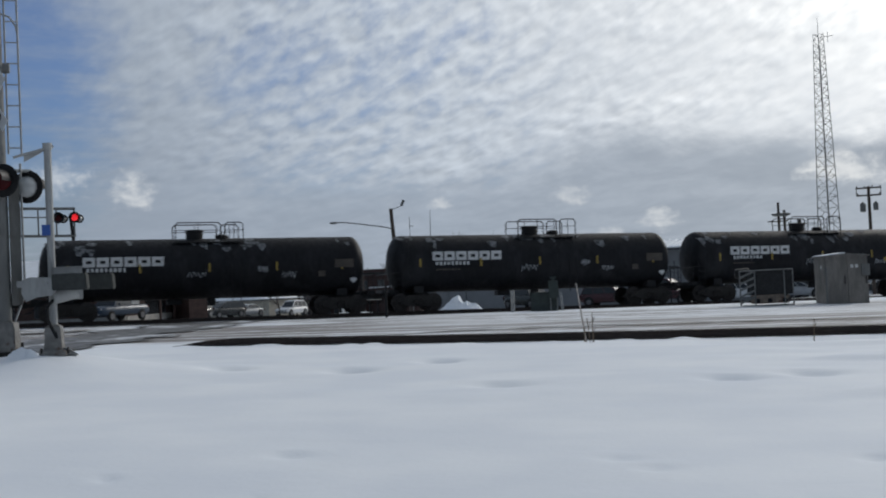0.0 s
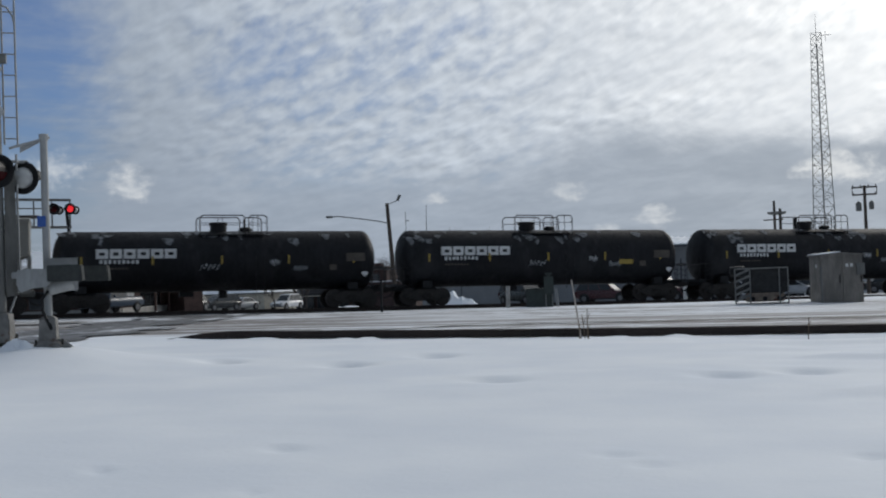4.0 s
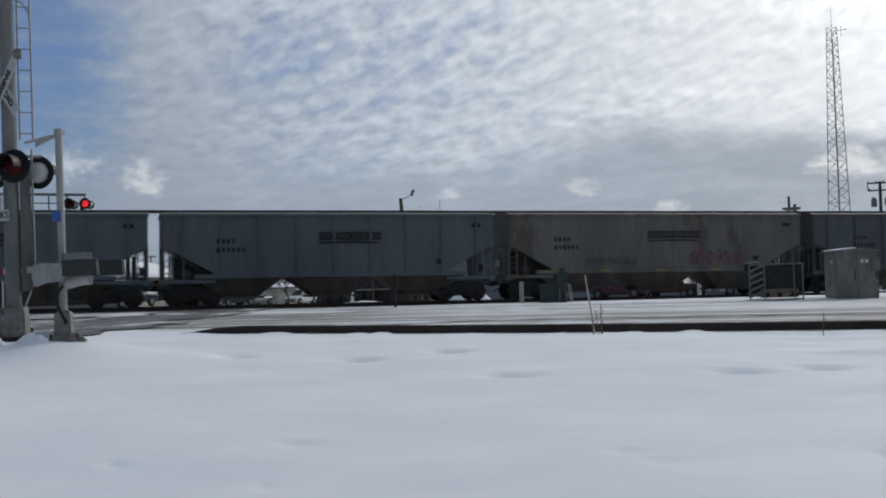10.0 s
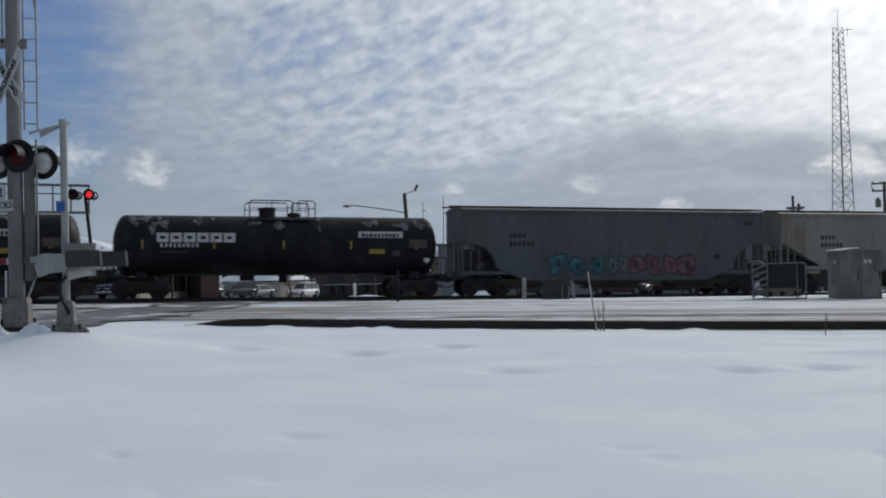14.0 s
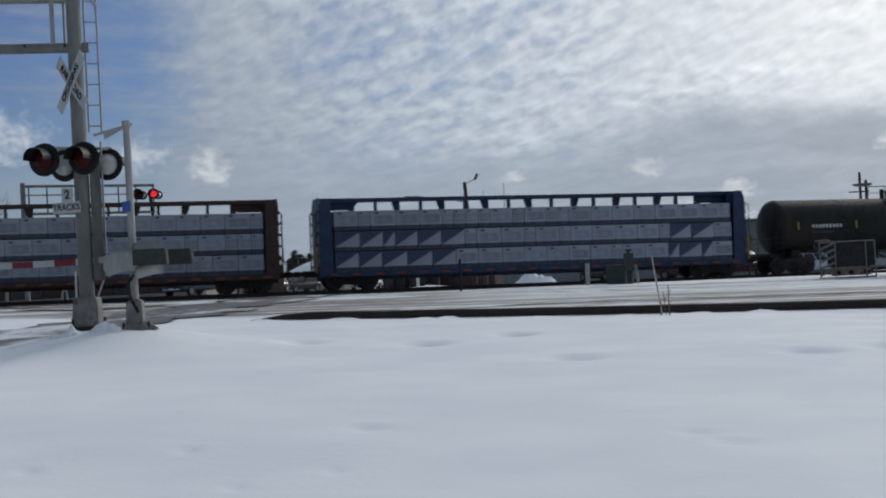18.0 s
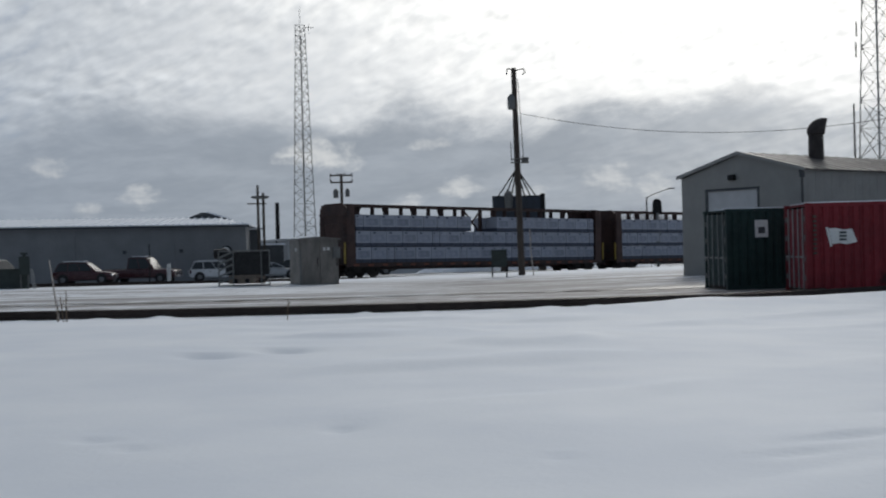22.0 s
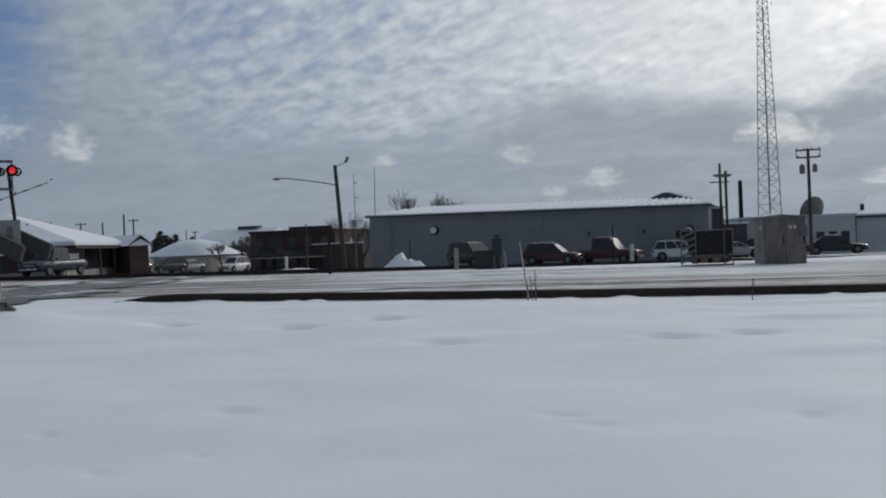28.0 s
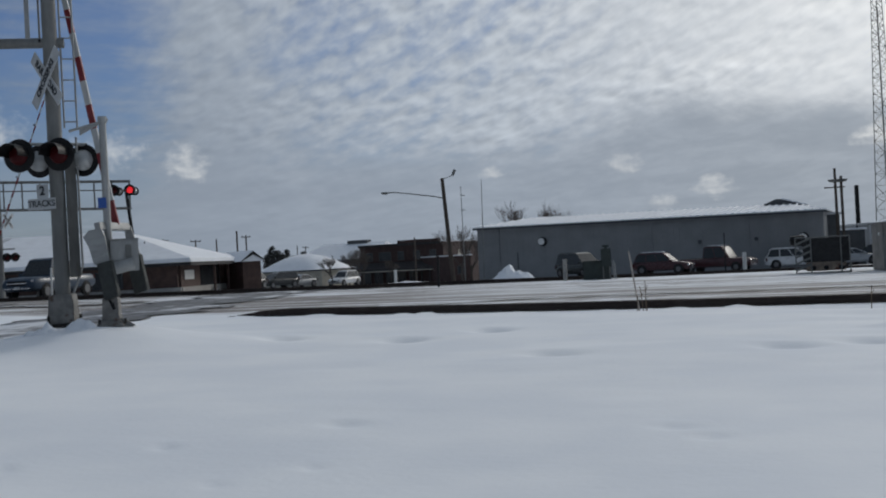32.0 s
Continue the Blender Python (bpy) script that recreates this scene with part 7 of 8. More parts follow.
def build_shed():
    base = G(36, 42, False) - 0.05
    m = pose(33.2, 45.1, base, 0, 0, math.degrees(math.atan2(0.25, 0.97)))
    L, W = 12.6, 6.45
    eave, ridge = 1.5 + 2.86 - base, 1.5 + 3.74 - base
    s = thing("metal_shed", m, "beige metal shed with a white door and a roof ventilator", "shed")
    # local: x along the shed, y from the far gable corner towards the near one (negative)
    for y, nm in ((0.0, "wall_far"), (-W, "wall_near")):
        bm = NB()
        box(bm, (L / 2, y + (0.06 if y else -0.06), eave / 2), (L, 0.12, eave))
        part("wall", bm, SHED, s)
        for k in range(21):
            bm = NB()
            box(bm, (0.3 + k * (L - 0.6) / 20, y + (-0.003 if y else 0.003), eave / 2), (0.03, 0.012, eave - 0.1))
            part("wall_rib", bm, SHED, s)
    for x in (0.06, L - 0.06):
        if x < 1:
            # front gable, with the door opening cut out
            dw0, dw1, dh = -1.45, -4.15, height_at(2.28, 55) - base
            bm = NB()
            prism(bm, ((-0.12, 0), (-0.12, eave), (-W / 2, ridge), (-W + 0.12, eave), (-W + 0.12, 0), (dw1, 0), (dw1, dh), (dw0, dh), (dw0, 0)), x - 0.06, x + 0.06, "yz")
            part("wall", bm, SHED, s)
            bm = NB()
            box(bm, (x + 0.02, (dw0 + dw1) / 2, dh / 2), (0.05, dw0 - dw1, dh))
            door = part("door", bm, SHED_DOOR, s, "white roller door")
            for k in range(7):
                bm = NB()
                box(bm, (x - 0.01, (dw0 + dw1) / 2, 0.25 + k * dh / 7.2), (0.015, dw0 - dw1 - 0.06, 0.03))
                part("door_seam", bm, SHED_DOOR, door)
            bm = NB()
            for yy in (dw0 + 0.04, dw1 - 0.04):
                box(bm, (x - 0.07, yy, dh / 2), (0.04, 0.1, dh))
            box(bm, (x - 0.07, (dw0 + dw1) / 2, dh + 0.04), (0.04, dw0 - dw1 + 0.2, 0.1))
            part("door_frame", bm, GREYTRIM, s)
            bm = NB()
            box(bm, (x - 0.16, -W / 2 + 0.35, dh + 0.55), (0.2, 0.34, 0.24))
            part("wall_lamp", bm, BLACK, s, bevel=0.02)
            bm = NB()
            tube(bm, (x - 0.09, -W + 0.05, 0.1), (x - 0.09, -W + 0.05, eave), 0.05, n=8)
            box(bm, (x - 0.09, -W + 0.05, eave - 0.12), (0.16, 0.16, 0.4))
            part("downpipe", bm, GREYTRIM, s)
        else:
            bm = NB()
            prism(bm, ((-0.12, 0), (-0.12, eave), (-W / 2, ridge), (-W + 0.12, eave), (-W + 0.12, 0)), x - 0.06, x + 0.06, "yz")
            part("wall", bm, SHED, s)
    for y0, y1 in ((0.15, -W / 2), (-W - 0.15, -W / 2)):
        bm = NB()
        z0 = eave - 0.02
        vs = []
        for x in (-0.15, L + 0.15):
            vs.append([bm.verts.new((x, y0, z0 + dz)) for dz in (0, 0.07)] + [bm.verts.new((x, y1, ridge + dz)) for dz in (0.02, 0.09)])
        a, b = vs
        for f in ((a[1], a[3], b[3], b[1]), (a[0], b[0], b[2], a[2]), (a[0], a[1], b[1], b[0]), (a[2], b[2], b[3], a[3]), (a[0], a[2], a[3], a[1]), (b[0], b[1], b[3], b[2])):
            bm.faces.new(f)
        roof = part("roof", bm, SHED_ROOF, s)
        for k in range(16):
            x = k * L / 15
            bm = NB()
            tube(bm, (x, y0, z0 + 0.08), (x, y1, ridge + 0.1), 0.02, n=5)
            part("roof_seam", bm, SHED_ROOF, roof)
    bm = NB()
    prism(bm, ((0.16, eave - 0.05), (0.16, eave + 0.1), (-W / 2, ridge + 0.13), (-W - 0.16, eave + 0.1), (-W - 0.16, eave - 0.05), (-W / 2, ridge - 0.02)), -0.18, -0.13, "yz")
    part("gable_trim", bm, SHED, s)
    # roof ventilator with a turned hood
    bm = NB()
    x, y = 5.0, -W / 2 - 0.6
    z0 = ridge - 0.2
    zt = 1.5 + 57 * math.tan(radians(5.0)) - base
    tube(bm, (x, y, z0), (x, y, zt - 0.1), 0.36, 0.34, 16)
    part("ventilator_pipe", bm, STACK, s, smooth=40)
    bm = NB()
    rings = []
    for u, dz, r in ((0.0, -0.25, 0.34), (0.0, -0.2, 0.41), (0.02, 0.0, 0.42), (0.08, 0.18, 0.39), (0.17, 0.34, 0.33), (0.28, 0.45, 0.24), (0.38, 0.50, 0.15), (0.45, 0.50, 0.06)):
        rings.append([(x + 0.595 * u + r * math.cos(a), y - 0.803 * u + r * math.sin(a), zt + dz + 0.35 * u * (-math.cos(a) * 0.6 + math.sin(a) * 0.8) * r) for a in np.arange(0, 6.28, math.pi / 8)])
    loft(bm, rings)
    part("ventilator_hood", bm, STACK, s, smooth=40)


build_poles()
build_masts()
build_equipment()
build_containers()
build_shed()

# ---- buildings across the tracks ----
def corner(az, d):
    v = way(az) * d
    return Vector((v.x, v.y))


def long_hall():
    """Grey sheet-metal hall with a shallow snow-covered roof."""
    a, b = corner(0.38, 112.0), corner(-15.66, 105.5)
    L = (b - a).length
    m = pose(a.x, a.y, 0, 0, 0, math.degrees(math.atan2(b.y - a.y, b.x - a.x)))
    s = thing("metal_hall", m, "long grey sheet-metal hall with a snow-covered roof", "building")
    za, zb = height_at(1.34, 112), height_at(1.27, 105.5)
    g0, g1 = G(a.x, a.y) - 0.4, G(b.x, b.y) - 0.4
    W = 14.0
    for y in (0.0, W):
        bm = NB()
        prism(bm, ((0, g0), (0, za), (L, zb), (L, g1)), y, y + 0.2 if y == 0 else y - 0.2)
        part("wall", bm, GREYWALL, s)
    for x, zz, g in ((0.0, za, g0), (L, zb, g1)):
        bm = NB()
        prism(bm, ((0.2, g), (0.2, zz), (W - 0.2, zz), (W - 0.2, g)), x, x + (0.2 if x == 0 else -0.2), "yz")
        part("wall", bm, GREYWALL, s)
    for k in range(60):
        x = 0.3 + k * (L - 0.6) / 59
        zz = za + (zb - za) * x / L
        bm = NB()
        box(bm, (x, -0.006, (zz + g0) / 2), (0.04, 0.016, zz - g0 - 0.1))
        part("wall_rib", bm, GREYWALL, s)
    rise, inset = 0.78, 3.2
    for y0, y1 in ((-0.35, W / 2), (W + 0.35, W / 2)):
        bm = NB()
        lo = [bm.verts.new(v) for v in ((-0.3, y0, za - 0.02), (L + 0.3, y0, zb - 0.02), (L - inset, y1, zb + rise), (inset, y1, za + rise))]
        hi = [bm.verts.new(v.co + Vector((0, 0, 0.14))) for v in lo]
        bm.faces.new(lo[::-1])
        bm.faces.new(hi)
        for j in range(4):
            bm.faces.new((lo[j], lo[(j + 1) % 4], hi[(j + 1) % 4], hi[j]))
        roof = part("roof", bm, SNOW, s, "snow-covered metal roof")
        for k in range(52):
            x = 0.2 + k * (L - 0.4) / 51
            z0 = za + (zb - za) * x / L
            u = min(1.0, (x + 0.3) / inset, (L + 0.3 - x) / inset)
            bm = NB()
            tube(bm, (x, y0 - 0.02, z0 + 0.115), (x, y0 + (y1 - y0) * u, z0 + 0.115 + (rise + 0.02) * u), 0.085, n=6)
            part("roof_seam", bm, SNOW, roof)
    for x0, x1, z0 in ((-0.3, inset, za), (L + 0.3, L - inset, zb)):
        bm = NB()
        lo = [bm.verts.new(v) for v in ((x0, -0.35, z0 - 0.02), (x0, W + 0.35, z0 - 0.02), (x1, W / 2, z0 + rise))]
        hi = [bm.verts.new(v.co + Vector((0, 0, 0.14))) for v in lo]
        bm.faces.new(lo)
        bm.faces.new(hi[::-1])
        for j in range(3):
            bm.faces.new((lo[j], hi[j], hi[(j + 1) % 3], lo[(j + 1) % 3]))
        part("roof_end", bm, SNOW, s, "snow-covered metal roof")
    bm = NB()
    prism(bm, ((-0.3, za - 0.14), (-0.3, za + 0.03), (L + 0.3, zb + 0.03), (L + 0.3, zb - 0.14)), -0.42, -0.36)
    part("gutter", bm, GREYTRIM, s)
    for x in (2.1, L * 0.53, L * 0.80):
        bm = NB()
        box(bm, (x, -0.045, (za + g0) / 2), (0.12, 0.08, za - g0 - 0.3))
        part("downpipe", bm, GREYWALL, s)
    # wall fans
    for x, zz, r in ((L * 0.205, 0.62, 0.36), (L * 0.945, 0.45, 0.42)):
        bm = NB()
        z = g0 + (za - g0) * zz + (0.4 if zz < 0.5 else 0.45)
        lathe(bm, [(-0.32, r * 0.9), (-0.3, r), (-0.05, r), (0.0, r * 1.15)], 18, "y", (x, -0.02, z))
        f = part("wall_fan", bm, BLACK, s, smooth=40)
        bm = NB()
        lathe(bm, [(-0.36, r * 0.6), (-0.34, r * 0.85), (-0.30, r * 0.85)], 18, "y", (x - 0.05, -0.02, z + 0.02))
        part("fan_cowl", bm, WHITE_PAINT, f, smooth=40)
    for x in (L * 0.665, L * 0.82):
        bm = NB()
        box(bm, (x, -0.06, g0 + (za - g0) * 0.55), (0.3, 0.1, 0.3))
        part("wall_vent", bm, GREYTRIM, s)
    bm = NB()
    box(bm, (L * 0.125, -0.03, g0 + 1.6), (0.08, 0.05, 2.6))
    part("door_jamb", bm, GREYTRIM, s)
    # roof monitor
    x0 = L * 0.865
    bm = NB()
    prism(bm, ((x0 - 2.0, zb + 0.75), (x0 - 0.3, zb + 1.4), (x0 + 0.3, zb + 1.4), (x0 + 2.2, zb + 0.75)), W / 2 - 0.6, W / 2 + 1.5)
    part("roof_monitor", bm, GREYTRIM, s)
    bm = NB()
    prism(bm, ((x0 + 0.1, zb + 1.41), (x0 + 0.3, zb + 1.47), (x0 + 2.4, zb + 0.80), (x0 + 2.25, zb + 0.74)), W / 2 - 0.62, W / 2 + 1.5)
    part("monitor_snow", bm, SNOW, s)


def block(name, az0, d0, az1, d1, el_top, material, label, category, depth=10.0, top_el=None):
    """A plain walled block between two bearings; returns the thing, its length and heights."""
    a, b = corner(az0, d0), corner(az1, d1)
    L = (b - a).length
    mid = (a + b) / 2
    g = min(G(a.x, a.y), G(b.x, b.y), G(mid.x, mid.y)) - 0.3
    m = pose(a.x, a.y, g, 0, 0, math.degrees(math.atan2(b.y - a.y, b.x - a.x)))
    s = thing(name, m, label, category)
    h = height_at(el_top, (d0 + d1) / 2) - g
    for y in (0.1, depth - 0.1):
        bm = NB()
        box(bm, (L / 2, y, h / 2), (L, 0.2, h))
        part("wall", bm, material, s)
    for x in (0.1, L - 0.1):
        bm = NB()
        box(bm, (x, depth / 2, h / 2), (0.2, depth - 0.4, h))
        part("wall", bm, material, s)
    return s, L, h, g


def flat_roof(s, L, h, depth, material, over=0.15, thick=0.18):
    bm = NB()
    box(bm, (L / 2, depth / 2, h + thick / 2), (L + 2 * over, depth + 2 * over, thick))
    part("roof", bm, material, s)


def hip_roof(s, L, h, depth, rise, over, material, inset0, inset1, eave_material, thick=0.18, y_ridge=None):
    yr = depth / 2 if y_ridge is None else y_ridge
    bm = NB()
    e = [(-over, -over), (L + over, -over), (L + over, depth + over), (-over, depth + over)]
    lo = [bm.verts.new((x, y, h + 0.06)) for x, y in e]
    up = [bm.verts.new((x, y, h + 0.06 + thick)) for x, y in e]
    r0 = bm.verts.new((inset0, yr, h + rise))
    r1 = bm.verts.new((L - inset1, yr, h + rise))
    bm.faces.new(lo[::-1])
    for j in range(4):
        bm.faces.new((lo[j], lo[(j + 1) % 4], up[(j + 1) % 4], up[j]))
    bm.faces.new((up[0], up[1], r1, r0))
    bm.faces.new((up[1], up[2], r1))
    bm.faces.new((up[2], up[3], r0, r1))
    bm.faces.new((up[3], up[0], r0))
    part("roof", bm, material, s, "snow-covered hip roof", bevel=0.05)
    for y, x0, x1 in ((-over - 0.02, -over, L + over), (depth + over + 0.02, -over, L + over)):
        bm = NB()
        box(bm, ((x0 + x1) / 2, y, h - 0.04), (x1 - x0, 0.05, 0.24))
        part("fascia", bm, eave_material, s)
    for x in (-over - 0.02, L + over + 0.02):
        bm = NB()
        box(bm, (x, depth / 2, h - 0.04), (0.05, depth + 2 * over, 0.24))
        part("fascia", bm, eave_material, s)


def window(s, x, z, w, h, y=-0.02, frame_=None, name="window"):
    bm = NB()
    box(bm, (x, y, z), (w, 0.05, h))
    wn = part(name, bm, GLASS, s)
    bm = NB()
    for dx in (-w / 2, w / 2):
        box(bm, (x + dx, y - 0.02, z), (0.08, 0.06, h + 0.08))
    for dz in (-h / 2, h / 2):
        box(bm, (x, y - 0.02, z + dz), (w + 0.1, 0.06, 0.08))
    part("window_frame", bm, frame_ or GREYTRIM, wn)
    return wn


def low_warehouse():
    s, L, h, g = block("low_warehouse", -22.2, 122, -29.6, 128, 0.40, PALEWALL, "low pale grey warehouse with a snow-covered hip roof", "building", 22)
    hip_roof(s, L, h, 22, height_at(1.36, 134) - g - h, 0.3, SNOW, 4.6, L - 13.5, GREYTRIM)
    bm = NB()
    box(bm, (L * 0.43, -0.06, h * 0.35), (0.5, 0.1, h * 0.6))
    part("side_door", bm, GREYTRIM, s)
    bm = NB()
    box(bm, (1.2, 2.0, h + 0.8), (0.3, 0.3, 0.9))
    part("vent_stub", bm, BLACK, s)
    bm = NB()
    box(bm, (L * 0.72, 0.1, h + 0.05), (5.5, 0.6, 0.5))
    part("canopy", bm, GREYTRIM, s)
    s, L, h, g = block("flat_annex", -17.6, 118, -22.15, 121, 0.50, PALEWALL, "flat-roofed pale grey building beside the warehouse", "building", 12)
    flat_roof(s, L, h, 12, SNOW_DIRTY)
    for k in range(3):
        window(s, L * (0.66 + 0.12 * k), h * 0.5, 0.7, 0.9)
    # satellite dish on the flat roof
    d = 123
    m = pose(*(way(-20.45) * d).xy, height_at(0.5, d) - 0.5, 0, 0, -20)
    t = thing("satellite_dish", m, "large grey satellite dish on the flat roof", "satellite dish")
    bm = NB()
    prof = [(0.35 * (r / 1.15) ** 2, r) for r in (0.05, 0.3, 0.6, 0.9, 1.2, 1.45)]
    lathe(bm, prof + [(p[0] + 0.03, p[1]) for p in reversed(prof)][:-1], 20, "y")
    part("dish", bm, GALV_DARK, t, smooth=50, m=pose(0, 0, 0.9, 20, 0, 40))
    bm = NB()
    tube(bm, (0, 0.3, -0.4), (0, 0.3, 0.9), 0.08, n=8)
    path_tube(bm, [(-0.9, 0, 0.1), (-1.0, -0.3, 1.2), (-0.4, -0.7, 1.3)], 0.04)
    part("dish_mount", bm, GALV_DARK, t)
    s, L, h, g = block("white_annex", -28.0, 136, -32.75, 140, 0.02, PALEWALL, "low pale building with a snow-covered roof behind the billboard", "building", 10)
    hip_roof(s, L, h, 10, height_at(0.42, 144) - g - h, 0.3, SNOW, 1, 1, GREYTRIM)
    for k in range(3):
        window(s, L * (0.55 + 0.15 * k), h * 0.42, 1.1, 1.3)
    s, L, h, g = block("pale_porch", -32.1, 128, -34.75, 130, -0.32, PALEWALL, "small pale annex with a snow-covered lean-to roof", "building", 7)
    hip_roof(s, L, h, 7, 0.95, 0.3, SNOW, 1.2, 1.2, GREYTRIM)
    window(s, L * 0.25, h * 0.45, 1.1, 1.4)
    s, L, h, g = block("pale_hall", -32.9, 150, -40.0, 146, 0.30, PALEWALL, "long pale building with a snow-covered roof beyond the tracks", "building", 14)
    hip_roof(s, L, h, 14, 1.8, 0.3, SNOW, 3, 3, GREYTRIM)
    s, L, h, g = block("gable_house", -31.1, 168, -32.75, 170, 0.40, BROWNBRICK, "far house with a pointed snow-covered roof", "house", 8)
    hip_roof(s, L, h, 8, height_at(1.3, 172) - g - h, 0.3, SNOW, L * 0.48, L * 0.48, DARKWOOD)
    # brick block behind the hall
    s, L, h, g = block("low_annex", -15.75, 112, -17.4, 114, 0.30, GREYTRIM, "low dark annex behind the hall", "building", 8)
    flat_roof(s, L, h, 8, SNOW)
    s, L, h, g = block("gable_annex", -15.70, 110, -16.35, 110.4, 1.05, GREYTRIM, "small grey lean-to beside the hall", "building", 5)
    flat_roof(s, L, h, 5, SNOW_DIRTY)


def billboard():
    d = 97.0
    m = spot(-28.5, d)
    b = thing("billboard", m, "dark blue-grey billboard on two thick posts, seen from behind", "billboard")

    def x(az):
        return d * math.tan(radians(-28.5 - az))

    def z(el):
        return height_at(el, d) - m.translation.z

    # one long panel, its far end turned away
    bm = NB()
    xa, xb = x(-27.42), x(-29.92)
    prism(bm, ((xa, z(1.14)), (xa, z(2.38)), (xb, z(2.36)), (xb, z(0.64))), -0.14, 0.14)
    p = part("panel", bm, SIGNBACK, b)
    for k in range(7):
        u = (k + 0.5) / 7
        bm = NB()
        lo = 1.14 + (0.64 - 1.14) * u
        box(bm, (xa + (xb - xa) * u, -0.17, (z(lo) + z(2.36)) / 2), (0.09, 0.07, z(2.36) - z(lo)))
        part("panel_batten", bm, SIGNBACK, p)
    bm = NB()
    prism(bm, ((xb - 0.35, z(0.64)), (xb - 0.35, z(2.44)), (xb + 0.02, z(2.44)), (xb + 0.02, z(0.62))), -0.25, 0.2)
    part("end_post", bm, BLACK, b)
    bm = NB()
    prism(bm, ((xa, z(0.12)), (xa, z(0.2)), (xb + 3.0, z(0.16)), (xb + 3.0, z(0.08))), -0.1, 0.0)
    part("rail", bm, GALV_DARK, b)
    for az in (-27.92, -29.73):
        bm = NB()
        box(bm, (x(az), 0.4, z(1.2) / 2), (0.62, 0.5, z(1.2)))
        part("post", bm, WOOD, b)
    zt = z(3.65)
    for dx, dy in ((-1.6, -0.4), (-1.0, -0.6), (-0.5, 0.5), (0.6, -0.5), (1.1, 0.4), (1.5, -0.4)):
        bm = NB()
        tube(bm, (x(-28.62), -0.5, zt), (x(-28.62) + dx, dy, z(2.30)), 0.06, n=6)
        part("stay", bm, BLACK, b)
    bm = NB()
    lathe(bm, [(z(1.7), 0.1), (z(1.85), 0.32), (z(2.45), 0.36), (z(2.6), 0.12)], 12, "z", (x(-28.2), -0.6, 0))
    part("lamp_drum", bm, GALV_DARK, b, smooth=40)


def low_house():
    """Brown brick station-like house with wide eaves and deep snow on a hip roof."""
    a = Vector((-52.0, 93.0))
    b = corner(14.2, 95.0)
    L = (b - a).length
    g = G(-26, 93) - 0.15
    m = pose(a.x, a.y, g, 0, 0, math.degrees(math.atan2(b.y - a.y, b.x - a.x)))
    s = thing("low_house", m, "low brown brick house with deep snow on its hip roof", "house")
    h = height_at(0.45, 95) - g
    depth = 16.0
    for y in (0.15, depth - 0.15):
        bm = NB()
        box(bm, (L / 2 - 0.4, y + (0.5 if y < 1 else -0.5), h / 2), (L - 1.0, 0.3, h))
        part("wall", bm, BROWNBRICK, s)
    for x in (0.2, L - 0.9):
        bm = NB()
        box(bm, (x, depth / 2, h / 2), (0.3, depth - 1.9, h))
        part("wall", bm, BROWNBRICK, s)
    bm = NB()
    box(bm, (L / 2, 0.35, 0.25), (L - 1.2, 0.25, 0.5))
    part("plinth", bm, CONCRETE, s)
    bm = NB()
    box(bm, (L - 0.85, depth / 2, 0.25), (0.5, depth - 1.7, 0.5))
    part("plinth", bm, CONCRETE, s)
    hip_roof(s, L, h, depth, 1.5 + 101 * math.tan(radians(2.16)) - g - h, 0.5, SNOW, 9.0, 7.8, DARKWOOD, thick=0.35)
    # dark openings along the front, and a sign and porch on the side
    for x in (L - 6.5, L - 10.5, L - 15.0, L - 20.0, L - 25.0):
        window(s, x, h * 0.55, 2.4, h * 0.55, 0.48)
    bm = NB()
    box(bm, (L - 0.70, 3.2, h * 0.62), (0.05, 2.6, 0.75))
    part("wall_sign", bm, WHITE_PAINT, s, "white wall sign")
    # dark panel on the wall stands in for the shaded open doorway
    bm = NB()
    box(bm, (L - 0.71, 9.6, h * 0.52), (0.08, 6.0, h * 0.8))
    part("dark_doorway", bm, GLASS, s)
    for y in (8.0, 12.6):
        bm = NB()
        box(bm, (L + 0.1, y, h / 2), (0.16, 0.16, h))
        part("porch_post", bm, BROWNBRICK, s)
    bm = NB()
    tube(bm, (L - 4.5, 4.0, h + 0.8), (L - 4.5, 4.0, h + 2.0), 0.05, n=6)
    part("vent_pipe", bm, BLACK, s)
    # little gabled porch at the back corner
    s2, L2, h2, g2 = block("gabled_porch", 11.6, 107, 10.75, 108, 0.38, BROWNBRICK, "small brown gabled porch with snow on its roof", "porch", 4)
    bm = NB()
    prism(bm, ((-0.4, h2), (L2 / 2, h2 + 0.95), (L2 + 0.4, h2)), -0.3, 4.3)
    part("roof", bm, SNOW, s2)
    bm = NB()
    prism(bm, ((-0.42, h2 - 0.05), (L2 / 2, h2 + 0.92), (L2 + 0.42, h2 - 0.05), (L2 / 2, h2 + 0.6)), -0.36, -0.31)
    part("gable_board", bm, DARKWOOD, s2)


